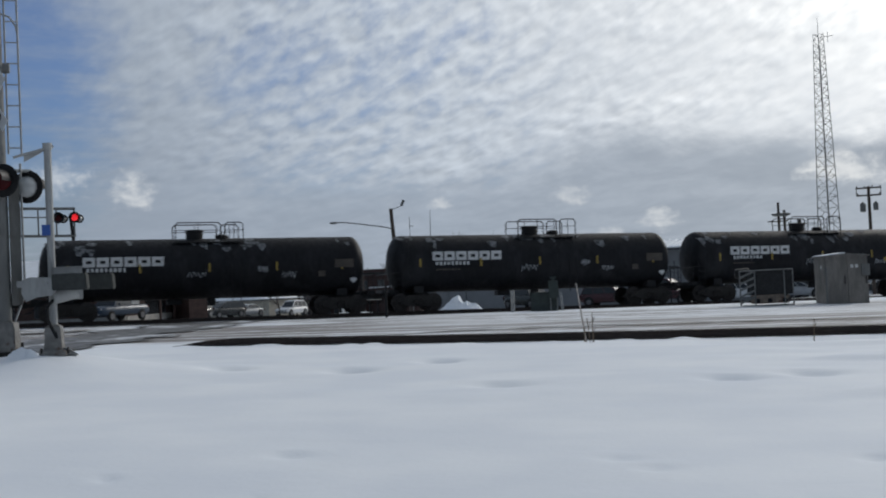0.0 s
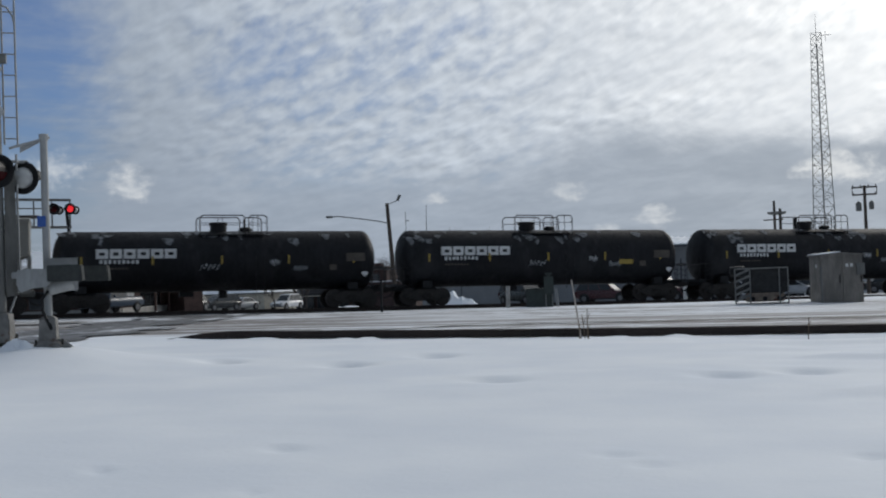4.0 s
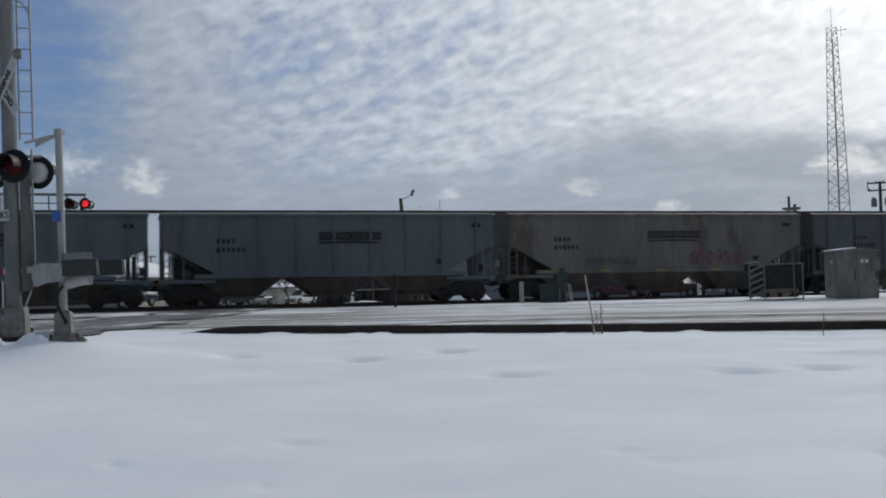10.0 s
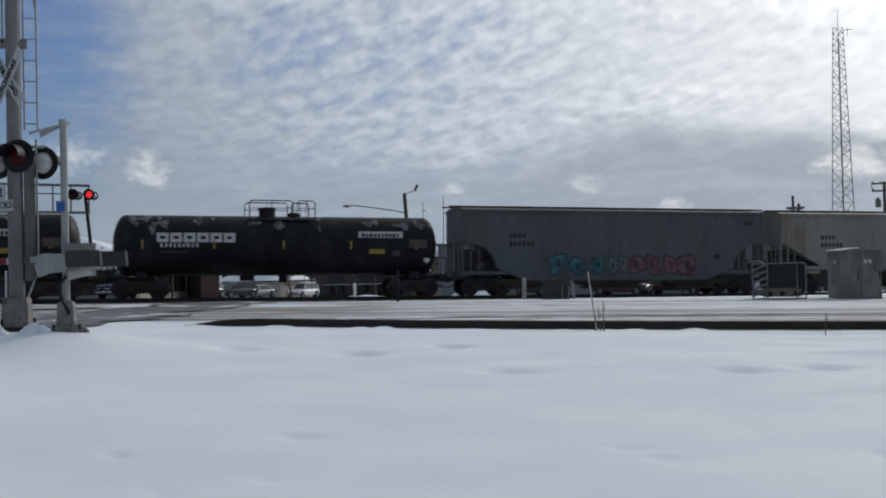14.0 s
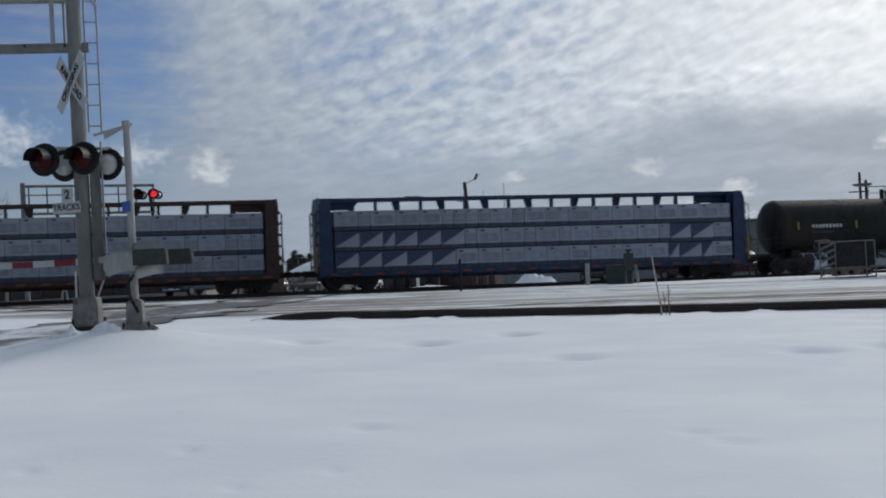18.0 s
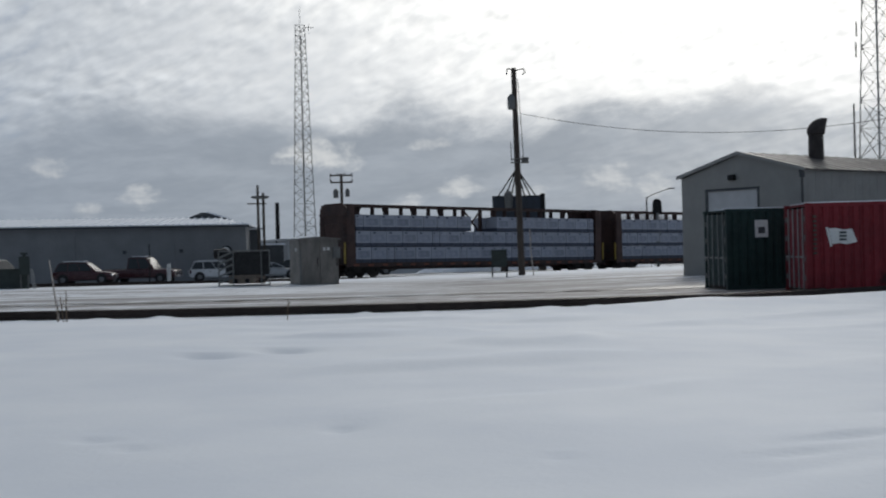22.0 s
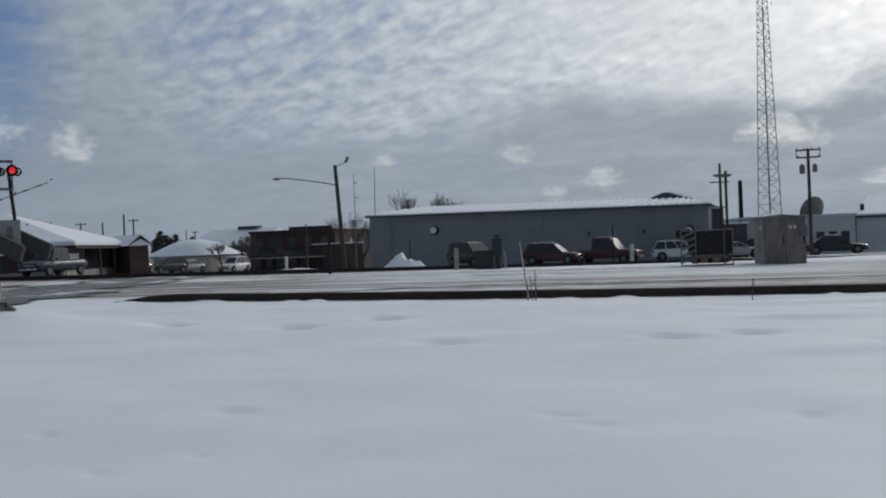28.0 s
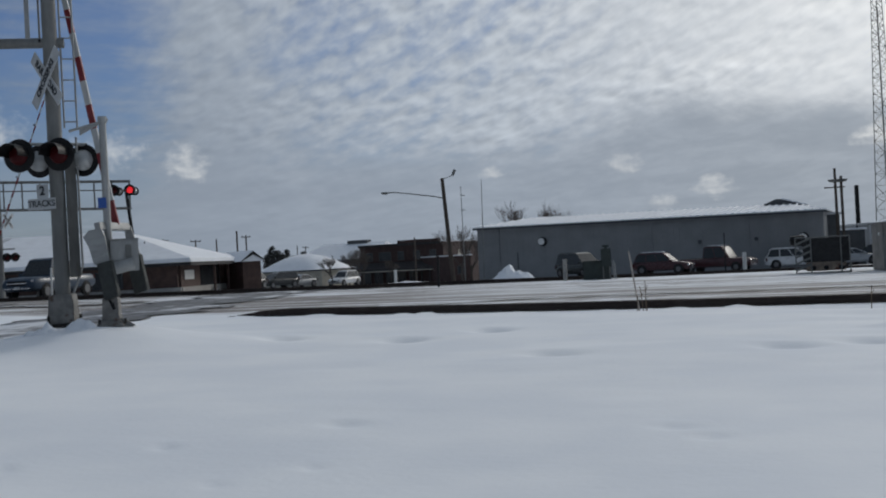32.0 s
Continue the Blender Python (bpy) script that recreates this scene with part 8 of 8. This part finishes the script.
def street_buildings():
    # two-storey brick shop
    s, L, h, g = block("brick_shop", 6.05, 188, 2.05, 182, 0.82, BRICK, "dark red brick two-storey shop with an awning", "building", 16)
    flat_roof(s, L, h, 16, SNOW_DIRTY, 0.05, 0.1)
    bm = NB()
    box(bm, (L / 2, -0.12, h - 0.1), (L + 0.3, 0.3, 0.35))
    part("cornice", bm, DARKWOOD, s)
    bm = NB()
    box(bm, (L * 0.72, 0.0, h + 0.3), (L * 0.5, 0.4, 0.5))
    part("parapet", bm, BRICK, s)
    for k in range(5):
        window(s, L * (0.12 + 0.19 * k), h * 0.72, 1.0 if k != 1 else 2.0, 1.3, -0.04)
    bm = NB()
    prism(bm, ((-0.02, h * 0.58), (-2.4, h * 0.44), (-2.4, h * 0.36), (-0.02, h * 0.47)), 0.4, L - 0.4, "yz")
    part("awning", bm, DARKWOOD, s)
    bm = NB()
    box(bm, (L / 2, -2.43, h * 0.37), (L - 0.8, 0.06, 0.14))
    part("awning_trim", bm, STUCCO, s)
    for k in range(7):
        window(s, L * (0.08 + 0.14 * k), h * 0.2, 1.3, h * 0.28, -0.04, name="shop_window")
    for k in range(5):
        bm = NB()
        box(bm, (L * (0.1 + 0.2 * k), -2.3, h * 0.19), (0.16, 0.16, h * 0.38))
        part("awning_post", bm, DARKWOOD, s)
    # its gable side seen obliquely
    for k in range(3):
        bm = NB()
        box(bm, (L + 0.02, 2.5 + 4 * k, h * 0.45), (0.06, 1.1, h * 0.7))
        part("side_window", bm, STUCCO if k % 2 else GLASS, s)
    s, L, h, g = block("brick_house", 1.8, 176, 0.75, 178, 0.1, BRICK, "low red brick building beside the shop", "building", 8)
    flat_roof(s, L, h, 8, SNOW_DIRTY)
    window(s, L * 0.5, h * 0.5, 1.0, 1.2)
    s, L, h, g = block("dark_annex", 7.1, 196, 5.9, 192, 0.2, GREYTRIM, "dark grey annex joined to the brick shop", "building", 12)
    flat_roof(s, L, h, 12, SNOW_DIRTY)
    # snow-roofed building behind
    s, L, h, g = block("brown_hall", 9.3, 235, 5.6, 225, 0.15, DARKWOOD, "far dark building with a snow-covered roof", "building", 16)
    hip_roof(s, L, h, 16, height_at(1.0, 236) - g - h, 0.4, SNOW, 2.5, 0.8, DARKWOOD)
    bm = NB()
    box(bm, (L * 0.6, 8, height_at(1.02, 236) - g), (4.5, 1.6, 0.7))
    part("roof_box", bm, GREYTRIM, s)
    for k in range(4):
        window(s, L * (0.2 + 0.2 * k), h * 0.5, 1.2, 1.4)
    # round-shouldered snowy roof
    s, L, h, g = block("snowy_bungalow", 10.9, 165, 7.9, 160, -0.22, STUCCO, "pale bungalow under a rounded snow-covered roof", "house", 9)
    bm = NB()
    rows = []
    for j in range(9):
        v = j / 8
        row = []
        for k in range(13):
            u = k / 12
            z = h + 0.1 + (height_at(0.55, 166) - g - h) * max(0.0, math.sin(math.pi * v)) ** 0.8 * max(0.0, math.sin(math.pi * u)) ** 0.6
            row.append(bm.verts.new((-0.4 + (L + 0.8) * u, -0.4 + 9.8 * v, z)))
        rows.append(row)
    for a, b in zip(rows, rows[1:]):
        for k in range(12):
            bm.faces.new((a[k], a[k + 1], b[k + 1], b[k]))
    part("roof", bm, SNOW, s, "rounded deep snow on the roof", smooth=60)
    bm = NB()
    box(bm, (L / 2, 4.5, h + 0.02), (L + 0.8, 9.8, 0.18))
    part("eave", bm, GREYTRIM, s)
    for k in range(3):
        window(s, L * (0.2 + 0.3 * k), h * 0.5, 1.1, 1.0)
    bm = NB()
    box(bm, (L * 0.86, -0.06, h * 0.45), (0.9, 0.1, h * 0.9))
    part("door", bm, STUCCO, s)


# ---- vehicles: x forward, y to the left, z up ----
SHAPES = {
    # stations of the lower body (u along the length, sill, belt, width) and of the cabin (u at belt, u at roof)
    "suv": (((0.0, 0.50, 0.84, 0.86), (0.03, 0.34, 0.96, 0.95), (0.18, 0.28, 1.0, 1.0), (0.66, 0.27, 0.98, 1.0), (0.86, 0.29, 0.93, 0.98), (0.965, 0.33, 0.82, 0.90), (1.0, 0.45, 0.70, 0.74)), (0.015, 0.11, 0.53, 0.715)),
    "van": (((0.0, 0.50, 0.90, 0.90), (0.03, 0.34, 1.0, 0.96), (0.2, 0.28, 1.03, 1.0), (0.72, 0.27, 1.03, 1.0), (0.90, 0.29, 0.96, 0.97), (0.97, 0.33, 0.80, 0.90), (1.0, 0.42, 0.68, 0.76)), (0.01, 0.06, 0.56, 0.80)),
    "car": (((0.0, 0.46, 0.78, 0.80), (0.03, 0.32, 0.90, 0.93), (0.2, 0.26, 0.94, 1.0), (0.66, 0.25, 0.90, 1.0), (0.87, 0.26, 0.82, 0.97), (0.965, 0.30, 0.70, 0.89), (1.0, 0.40, 0.60, 0.72)), (0.13, 0.29, 0.53, 0.72)),
    "pickup": (((0.0, 0.52, 1.12, 0.93), (0.02, 0.44, 1.14, 0.97), (0.2, 0.40, 1.14, 1.0), (0.68, 0.38, 1.12, 1.0), (0.88, 0.38, 1.10, 0.99), (0.975, 0.40, 1.02, 0.93), (1.0, 0.48, 0.92, 0.84)), (0.345, 0.375, 0.60, 0.725)),
}


def vehicle(name, kind, paint, label, m, L=4.7, H=1.72, W=1.86, snowy=False, bright=False):
    v = thing(name, m, label, name.replace("_", " "), "vehicles")
    f, r = L / 2, -L / 2
    stations, (c0, c1, c2, c3) = SHAPES[kind]

    def X(u):
        return r + L * u

    # lower body: rounded shoulders, tucked sills
    rings = []
    for u, lo, hi, w in stations:
        w = W / 2 * w
        half = ((0.80 * w, lo), (0.97 * w, lo + 0.10), (w, (lo + hi) / 2), (0.96 * w, hi - 0.10), (0.84 * w, hi - 0.015), (0.4 * w, hi + 0.02))
        rings.append([(X(u), y, z) for y, z in half] + [(X(u), -y, z) for y, z in reversed(half)])
    bm = NB()
    loft(bm, rings)
    body = part("body", bm, paint, v, smooth=50)
    belt = stations[2][2] - 0.03
    wb, wr = W / 2 * 0.86, W / 2 * 0.64

    # cabin shell with sloping screens
    def shell(u, w, z):
        return [(X(u), w, z), (X(u), -w, z)]

    bm = NB()
    sides = [(c0, wb, belt), (c1 - 0.02, wr * 1.04, H - 0.10), (c1 + 0.05, wr, H - 0.01), ((c1 + c2) / 2, wr, H), (c2 - 0.03, wr, H - 0.02), (c2 + 0.02, wr * 1.04, H - 0.09), (c3, wb, belt)]
    a = [bm.verts.new((X(u), w, z)) for u, w, z in sides]
    b = [bm.verts.new((X(u), -w, z)) for u, w, z in sides]
    bm.faces.new(a)
    bm.faces.new(b[::-1])
    for k in range(len(sides)):
        j = (k + 1) % len(sides)
        bm.faces.new((a[j], a[k], b[k], b[j]))
    part("cabin", bm, paint, v, smooth=30)

    # panes a little proud of the shell
    def pane(nm, quad, off, material=GLASS):
        bm = NB()
        q = [Vector(p) for p in quad]
        n = (q[1] - q[0]).cross(q[2] - q[0]).normalized()
        if n.dot(Vector(off)) < 0:
            n = -n
        p0 = [bm.verts.new(p - n * 0.01) for p in q]
        p1 = [bm.verts.new(p + n * 0.014) for p in q]
        bm.faces.new(p0)
        bm.faces.new(p1)
        for k in range(4):
            bm.faces.new((p0[k], p0[(k + 1) % 4], p1[(k + 1) % 4], p1[k]))
        bmesh.ops.recalc_face_normals(bm, faces=bm.faces)
        part(nm, bm, material, v)

    zl, zh = belt + 0.05, H - 0.13

    def on_side(u, z, s):
        k = (z - belt) / (H - 0.10 - belt)
        return (X(u), s * (wb + (wr * 1.04 - wb) * k), z)

    def lean(ub, ut, z):
        return ub + (ut - ub) * (z - belt) / (H - 0.10 - belt)

    n = 2 if kind == "pickup" else 3
    for s in (-1, 1):
        for k in range(n):
            e0 = lambda z: lean(c0, c1 - 0.02, z) + 0.015 + (lean(c3, c2 + 0.02, z) - lean(c0, c1 - 0.02, z) - 0.03) * k / n
            e1 = lambda z: lean(c0, c1 - 0.02, z) + 0.015 + (lean(c3, c2 + 0.02, z) - lean(c0, c1 - 0.02, z) - 0.03) * (k + 1) / n - 0.014
            pane("side_window", [on_side(e0(zl), zl, s), on_side(e1(zl), zl, s), on_side(e1(zh), zh, s), on_side(e0(zh), zh, s)], (0, s, 0))
    for nm, ub, ut, sg in (("windscreen", c3, c2 + 0.02, 1), ("rear_window", c0, c1 - 0.02, -1)):
        z0, z1 = belt + 0.06, H - 0.15
        w0, w1 = wb * 0.90, wr * 0.96
        pane(nm, [(X(lean(ub, ut, z0)), w0, z0), (X(lean(ub, ut, z0)), -w0, z0), (X(lean(ub, ut, z1)), -w1, z1), (X(lean(ub, ut, z1)), w1, z1)], (sg, 0, 0.3), SCREEN)
    for s in (-1, 1):
        for x in (X(0.175), X(0.815)):
            # flat black disc paints the shade of the wheel well onto the side
            bm = NB()
            lathe(bm, [(0.0, 0.02), (0.0, 0.42), (0.03, 0.42), (0.03, 0.02)], 20, "y", (x, s * (W / 2 - 0.015) - 0.015, 0.37))
            part("wheel_arch", bm, BLACK, body, smooth=30)
            bm = NB()
            lathe(bm, [(-0.11, 0.24), (-0.10, 0.335), (-0.07, 0.36), (0.07, 0.36), (0.10, 0.335), (0.11, 0.24)], 20, "y", (x, s * (W / 2 - 0.07), 0.36))
            wh = part("wheel", bm, TYRE, v, smooth=40)
            bm = NB()
            lathe(bm, [(-0.03, 0.05), (-0.02, 0.2), (0.03, 0.235)], 16, "y", (x, s * (W / 2 + 0.03), 0.36))
            part("rim", bm, RIM, wh, smooth=40)
        zc = stations[-2][2]
        bm = NB()
        box(bm, (X(0.968), s * W / 2 * 0.70, zc - 0.13), (0.22, 0.36, 0.17), Matrix.Rotation(radians(-s * 22), 4, "Z"))
        part("headlight", bm, HEADLAMP, v, bevel=0.04)
        bm = NB()
        box(bm, (X(0.02), s * W / 2 * 0.86, stations[1][2] - 0.16), (0.14, 0.2, 0.28))
        part("tail_light", bm, RED_LENS, v, bevel=0.03)
        bm = NB()
        box(bm, (X(c3 - 0.055), s * (W / 2 + 0.07), belt + 0.12), (0.12, 0.22, 0.16))
        part("mirror", bm, paint, v, bevel=0.04)
        bm = NB()
        box(bm, (X((c0 + c3) / 2), s * (W / 2 + 0.004), belt - 0.17), (0.16, 0.02, 0.03))
        part("door_handle", bm, BLACK, v)
    bm = NB()
    box(bm, (X(0.988), 0, stations[-1][1] + 0.06), (0.16, W * 0.78, 0.16))
    part("bumper", bm, CHROME if bright or kind == "pickup" else GREYTRIM, v, bevel=0.05)
    bm = NB()
    box(bm, (X(0.012), 0, stations[0][1] + 0.06), (0.16, W * 0.84, 0.16))
    part("bumper", bm, CHROME if bright or kind == "pickup" else GREYTRIM, v, bevel=0.05)
    bm = NB()
    if kind == "pickup":
        box(bm, (X(0.99), 0, 0.80), (0.14, W * 0.55, 0.26))
    else:
        box(bm, (X(0.985), 0, stations[-1][2] - 0.07), (0.16, W * 0.46, 0.13))
    grille = part("grille", bm, BLACK, v, bevel=0.02)
    if kind == "pickup":
        bm = NB()
        box(bm, (X(0.99) + 0.02, 0, 0.80), (0.13, W * 0.56, 0.05))
        part("grille_bar", bm, CHROME, grille)
        # black slab on the closed body paints the shaded inside of the bed
        bm = NB()
        box(bm, (X(0.18), 0, 1.10), (L * 0.31, W * 0.76, 0.12))
        part("bed_well", bm, BLACK, v)
    bm = NB()
    box(bm, (X(1.0) + 0.01, 0, stations[-1][1] + 0.08), (0.02, 0.32, 0.13))
    part("plate_bar", bm, LETTER, v)
    if snowy:
        bm = NB()
        box(bm, (X((c1 + c2) / 2 + 0.01), 0, H + 0.02), (L * (c2 - c1) * 0.85, wr * 1.75, 0.07))
        part("roof_snow", bm, SNOW, v, "thin snow on the roof", bevel=0.03)
    return v


def road_spot(az, d, heading):
    """Where a vehicle stands; heading: degrees, 0 along +x."""
    v = way(az) * d
    return pose(v.x, v.y, G(v.x, v.y) + 0.02, 0, 0, heading)


PICKUP = []


def pickup_pose(t):
    """The blue pickup waits, then drives up to the crossing."""
    keys = ((0.0, 0.0), (27.6, 0.0), (28.6, 1.2), (29.0, 2.6), (29.5, 5.6), (30.0, 10.0), (30.5, 14.2), (31.0, 18.3), (31.5, 22.6), (32.0, 27.0))
    run = keys[-1][1]
    for (a, u), (b, w) in zip(keys, keys[1:]):
        if t <= b:
            run = u + (w - u) * (t - a) / (b - a)
            break
    k = run / 27.0
    x, y = -23.85 + 0.85 * k, 89.5 - 27.4 * k
    return pose(x, y, G(x, y) + 0.05, 0, 0, -113 + 9 * k)


def build_vehicles():
    p = vehicle("pickup_truck", "pickup", BLUE_LT, "blue pickup truck driving on the slushy road", pickup_pose(0), L=5.6, H=2.08, W=2.05)
    PICKUP.append(p)
    vehicle("delivery_van", "van", CAR_DARK, "dark green van parked before the grey hall", road_spot(-4.5, 95, -60), L=4.9, H=1.95, W=1.95)
    vehicle("suv", "suv", CAR_MAROON, "maroon SUV parked before the grey hall", road_spot(-8.35, 97, -26), L=4.7, H=1.74, snowy=True)
    vehicle("pickup_truck", "pickup", CAR_MAROON, "dark red pickup truck with snow on its roof by the hall", road_spot(-10.85, 99, -34), L=6.1, H=2.1, W=2.05, snowy=True, bright=True)
    vehicle("suv", "suv", CAR_WHITE, "white SUV parked before the grey hall", road_spot(-14.3, 103, -10), L=4.8, H=1.74)
    vehicle("sedan", "car", CAR_SILVER, "silver sedan parked behind the track machine", road_spot(-16.9, 103, -14), L=4.6, H=1.42)
    vehicle("sedan", "car", CAR_BLACK, "black sedan with frosted glass parked beside the low warehouse", road_spot(-21.3, 108, -16), L=5.3, H=1.62, snowy=True)
    vehicle("sedan", "car", CAR_SILVER, "silver sedan parked beside the annex", road_spot(-19.7, 112, -18), L=4.4, H=1.4)
    vehicle("suv", "suv", CAR_DARK, "dark SUV parked by the annex", road_spot(-17.6, 112, 160), L=4.6, H=1.7)
    vehicle("suv", "suv", CAR_WHITE, "white SUV on the street by the brick shop", road_spot(6.85, 140, -116), L=4.7, H=1.8)
    vehicle("van", "van", CAR_BLACK, "dark van waiting on the street", road_spot(10.0, 128, -128), L=4.8, H=1.7)
    vehicle("sedan", "car", CAR_SILVER, "silver sedan waiting on the street", road_spot(9.0, 134, -122), L=4.5, H=1.45)
    vehicle("suv", "suv", CAR_BLACK, "dark SUV parked beside the brown house", road_spot(11.4, 118, -110), L=4.7, H=1.6)


# ---- snow piles, trees, distance ----
def snow_pile(az, d, w, h, label, seed, depth=None):
    m = spot(az, d, lift=-0.15)
    bm = NB()
    n, k = 26, 18
    rows = []
    for j in range(k + 1):
        row = []
        for i in range(n + 1):
            u, v = i / n * 2 - 1, j / k * 2 - 1
            r = math.hypot(u, v)
            z = max(0.0, 1 - r) ** 0.85
            z *= 0.75 + 0.5 * noise.noise((u * 2.2 + seed * 7, v * 2.2, seed)) + 0.28 * noise.noise((u * 6, v * 6, seed * 3.0))
            row.append(bm.verts.new((u * w / 2, v * (depth or w * 0.6) / 2, max(0.0, z) * h * 1.15)))
        rows.append(row)
    for a, b in zip(rows, rows[1:]):
        for i in range(n):
            bm.faces.new((a[i], a[i + 1], b[i + 1], b[i]))
    return single("snow_mound", bm, SNOW if seed % 2 else SNOW_DIRTY, label, "snow mound", "snow mounds", m=m, smooth=35)


def bare_tree(az, d, h, seed, label="bare leafless tree", spread=1.0, m=None):
    rnd = random.Random(seed)
    m = m or spot(az, d)
    t = thing("bare_tree", m, label, "tree", "bare trees")
    trunk, crown = NB(), NB()

    def grow(bm, p, v, r, n):
        q = p + v
        tube(bm, p, q, r, r * 0.68, 5 if n < 3 else 3, caps=False)
        if n >= 6:
            return
        for k in range(3 if n < 5 else 2):
            a = Vector((rnd.uniform(-1, 1) * spread, rnd.uniform(-1, 1) * spread, rnd.uniform(0.1, 0.9)))
            w = (v.normalized() * 0.85 + a * 0.75).normalized() * v.length * rnd.uniform(0.62, 0.86)
            grow(crown, q - v * rnd.uniform(0, 0.35), w, max(0.010, r * 0.56), n + 1)

    grow(trunk, Vector((0, 0, -0.2)), Vector((rnd.uniform(-0.1, 0.1), 0, h * 0.27)), h * 0.019, 0)
    part("trunk", trunk, BARK, t)
    part("crown", crown, BARK, t)
    return t


def conifer(az, d, h, seed):
    rnd = random.Random(seed)
    t = thing("conifer", spot(az, d), "far dark conifer with an uneven crown", "tree", "conifers")
    bm = NB()
    tube(bm, (0, 0, 0), (0, 0, h), 0.16, 0.03, 6)
    part("trunk", bm, BARK, t)
    bm = NB()
    z = h * 0.12
    while z < h * 0.98:
        r = ((h - z) * 0.26 + 0.25) * rnd.uniform(0.7, 1.15)
        for k in range(9):
            a = rnd.uniform(0, 6.28)
            c = Vector((math.cos(a), math.sin(a), 0)) * r * rnd.uniform(0.35, 0.95) + Vector((0, 0, z - r * 0.12))
            for j in range(7):
                w = rnd.uniform(0.16, 0.36)
                p = c + Vector((rnd.gauss(0, 0.24), rnd.gauss(0, 0.24), rnd.gauss(0, 0.16)))
                u = Vector((rnd.uniform(-1, 1), rnd.uniform(-1, 1), rnd.uniform(-0.6, 0.3))).normalized()
                q = u.orthogonal().normalized()
                bm.faces.new([bm.verts.new(e) for e in (p - u * w, p + q * w * 0.5, p + u * w, p - q * w * 0.5)])
        z += h * 0.05
    part("crown", bm, PINE, t)


def build_nature():
    snow_pile(20.6, 19.95, 0.9, 0.34, "small snow heap against the foot of the signal mast", 15)
    snow_pile(19.05, 19.8, 0.9, 0.30, "small snow heap between the signal posts", 17)
    snow_pile(-1.2, 82, 3.9, 1.15, "ploughed snow pile before the grey hall", 3)
    snow_pile(-26.4, 100, 5.6, 2.05, "tall ploughed snow pile by the low warehouse", 5)
    snow_pile(-24.6, 101, 4.5, 0.8, "low ploughed snow bank by the low warehouse", 7)
    snow_pile(-28.9, 104, 5.5, 1.3, "ploughed snow bank under the billboard", 9)
    snow_pile(4.0, 120, 9.0, 0.4, "dirty snow bank along the street", 11)
    snow_pile(-33.5, 110, 9.0, 0.9, "snow bank beyond the tracks", 13)
    for az, d, h, sd in ((-7.2, 150, 8.6, 3), (-9.4, 150, 8.8, 4), (1.2, 135, 8.0, 5), (0.75, 140, 7.6, 6), (7.4, 132, 4.4, 7), (6.2, 158, 6.0, 19), (6.6, 162, 5.6, 20), (5.9, 165, 6.2, 21), (25.2, 82, 11.0, 8), (23.9, 88, 8.5, 9), (-50.0, 170, 8.0, 10), (-51.5, 175, 7.5, 12), (-53.0, 165, 8.0, 13), (-55.0, 170, 8.0, 14), (4.6, 150, 4.0, 17)):
        bare_tree(az, d, h, sd, "bare leafless tree against the sky" if d > 100 else "large bare tree by the brown house")
    for k, (az, h) in enumerate(((-32.9, 8.2), (-33.5, 9.6), (-34.1, 10.2), (-34.7, 9.2), (-35.4, 9.8), (-36.1, 9.0), (-36.8, 9.6), (-29.9, 6.4), (-28.9, 5.6), (-31.0, 5.4), (-46.6, 10.5), (-47.6, 11.5), (-48.8, 11.0), (-50.0, 10.2))):
        bare_tree(az, 175 + 5 * (k % 3), h, 50 + k, "bare brown tree in the row beyond the tracks", 1.1)
    for az, h, sd in ((-1.95, 10.6, 31), (-3.2, 10.0, 33)):
        bare_tree(az, 136, h, sd, "upright bare tree behind the grey hall", 0.65)
    for k, az in enumerate((9.75, 9.95, 10.2, 10.45, 9.5, 9.2, 8.75)):
        conifer(az, 245 + 6 * k, 6.9 + (k * 37 % 5) * 0.5, k)
    # far treeline closing the view
    rnd = random.Random(8)
    bm = NB()
    for k in range(720):
        az = -180 + k * 0.5
        d = 620 + rnd.uniform(-30, 120)
        v = way(az) * d
        h = rnd.uniform(5, 11)
        w = rnd.uniform(4, 9)
        z = G(v.x, v.y) - 0.5
        for j in range(3):
            dx, dd = rnd.uniform(-w, w), rnd.uniform(-6, 6)
            side = Vector((v.y, -v.x, 0)).normalized()
            p = Vector((v.x, v.y, z)) + side * dx
            hh = h * rnd.uniform(0.6, 1.0)
            vs = [p - side * w * 0.5, p + side * w * 0.5, p + side * w * 0.38 + Vector((0, 0, hh * 0.7)), p + Vector((0, 0, hh)), p - side * w * 0.36 + Vector((0, 0, hh * 0.75))]
            bm.faces.new([bm.verts.new(c) for c in vs])
    single("far_woods", bm, HAZE_HILL, "far line of woods in a hazy blue-grey", "woods", kind="stuff")


long_hall()
low_warehouse()
billboard()
low_house()
street_buildings()
build_vehicles()
build_nature()


# ---- what moves ----
def motions():
    for car, s0 in TRAIN:
        times = [0.0, 0.1] + [0.5 * k for k in range(1, 64)] + [31.9, 32.0]
        walk(car, [(t, car_pose(s0 + SPEED * t)) for t in times])

    walk(PICKUP[0], [(t, pickup_pose(t)) for t in (0.0, 13.0, 26.0, 27.5, 28.2, 28.6, 29.0, 29.5, 30.0, 30.5, 31.0, 31.5, 32.0)])
    for arm, p, turn, way_ in GATES:
        rows = []
        for t in [0.0, 13.0, 26.0] + [26.5 + 0.5 * k for k in range(12)]:
            rows.append((t, pose(*p) @ pose(0, 0, 0, 0, 0, -turn) @ pose(0, 0, 0, 0, gate_turn(t, way_), 0)))
        walk(arm, rows)


motions()
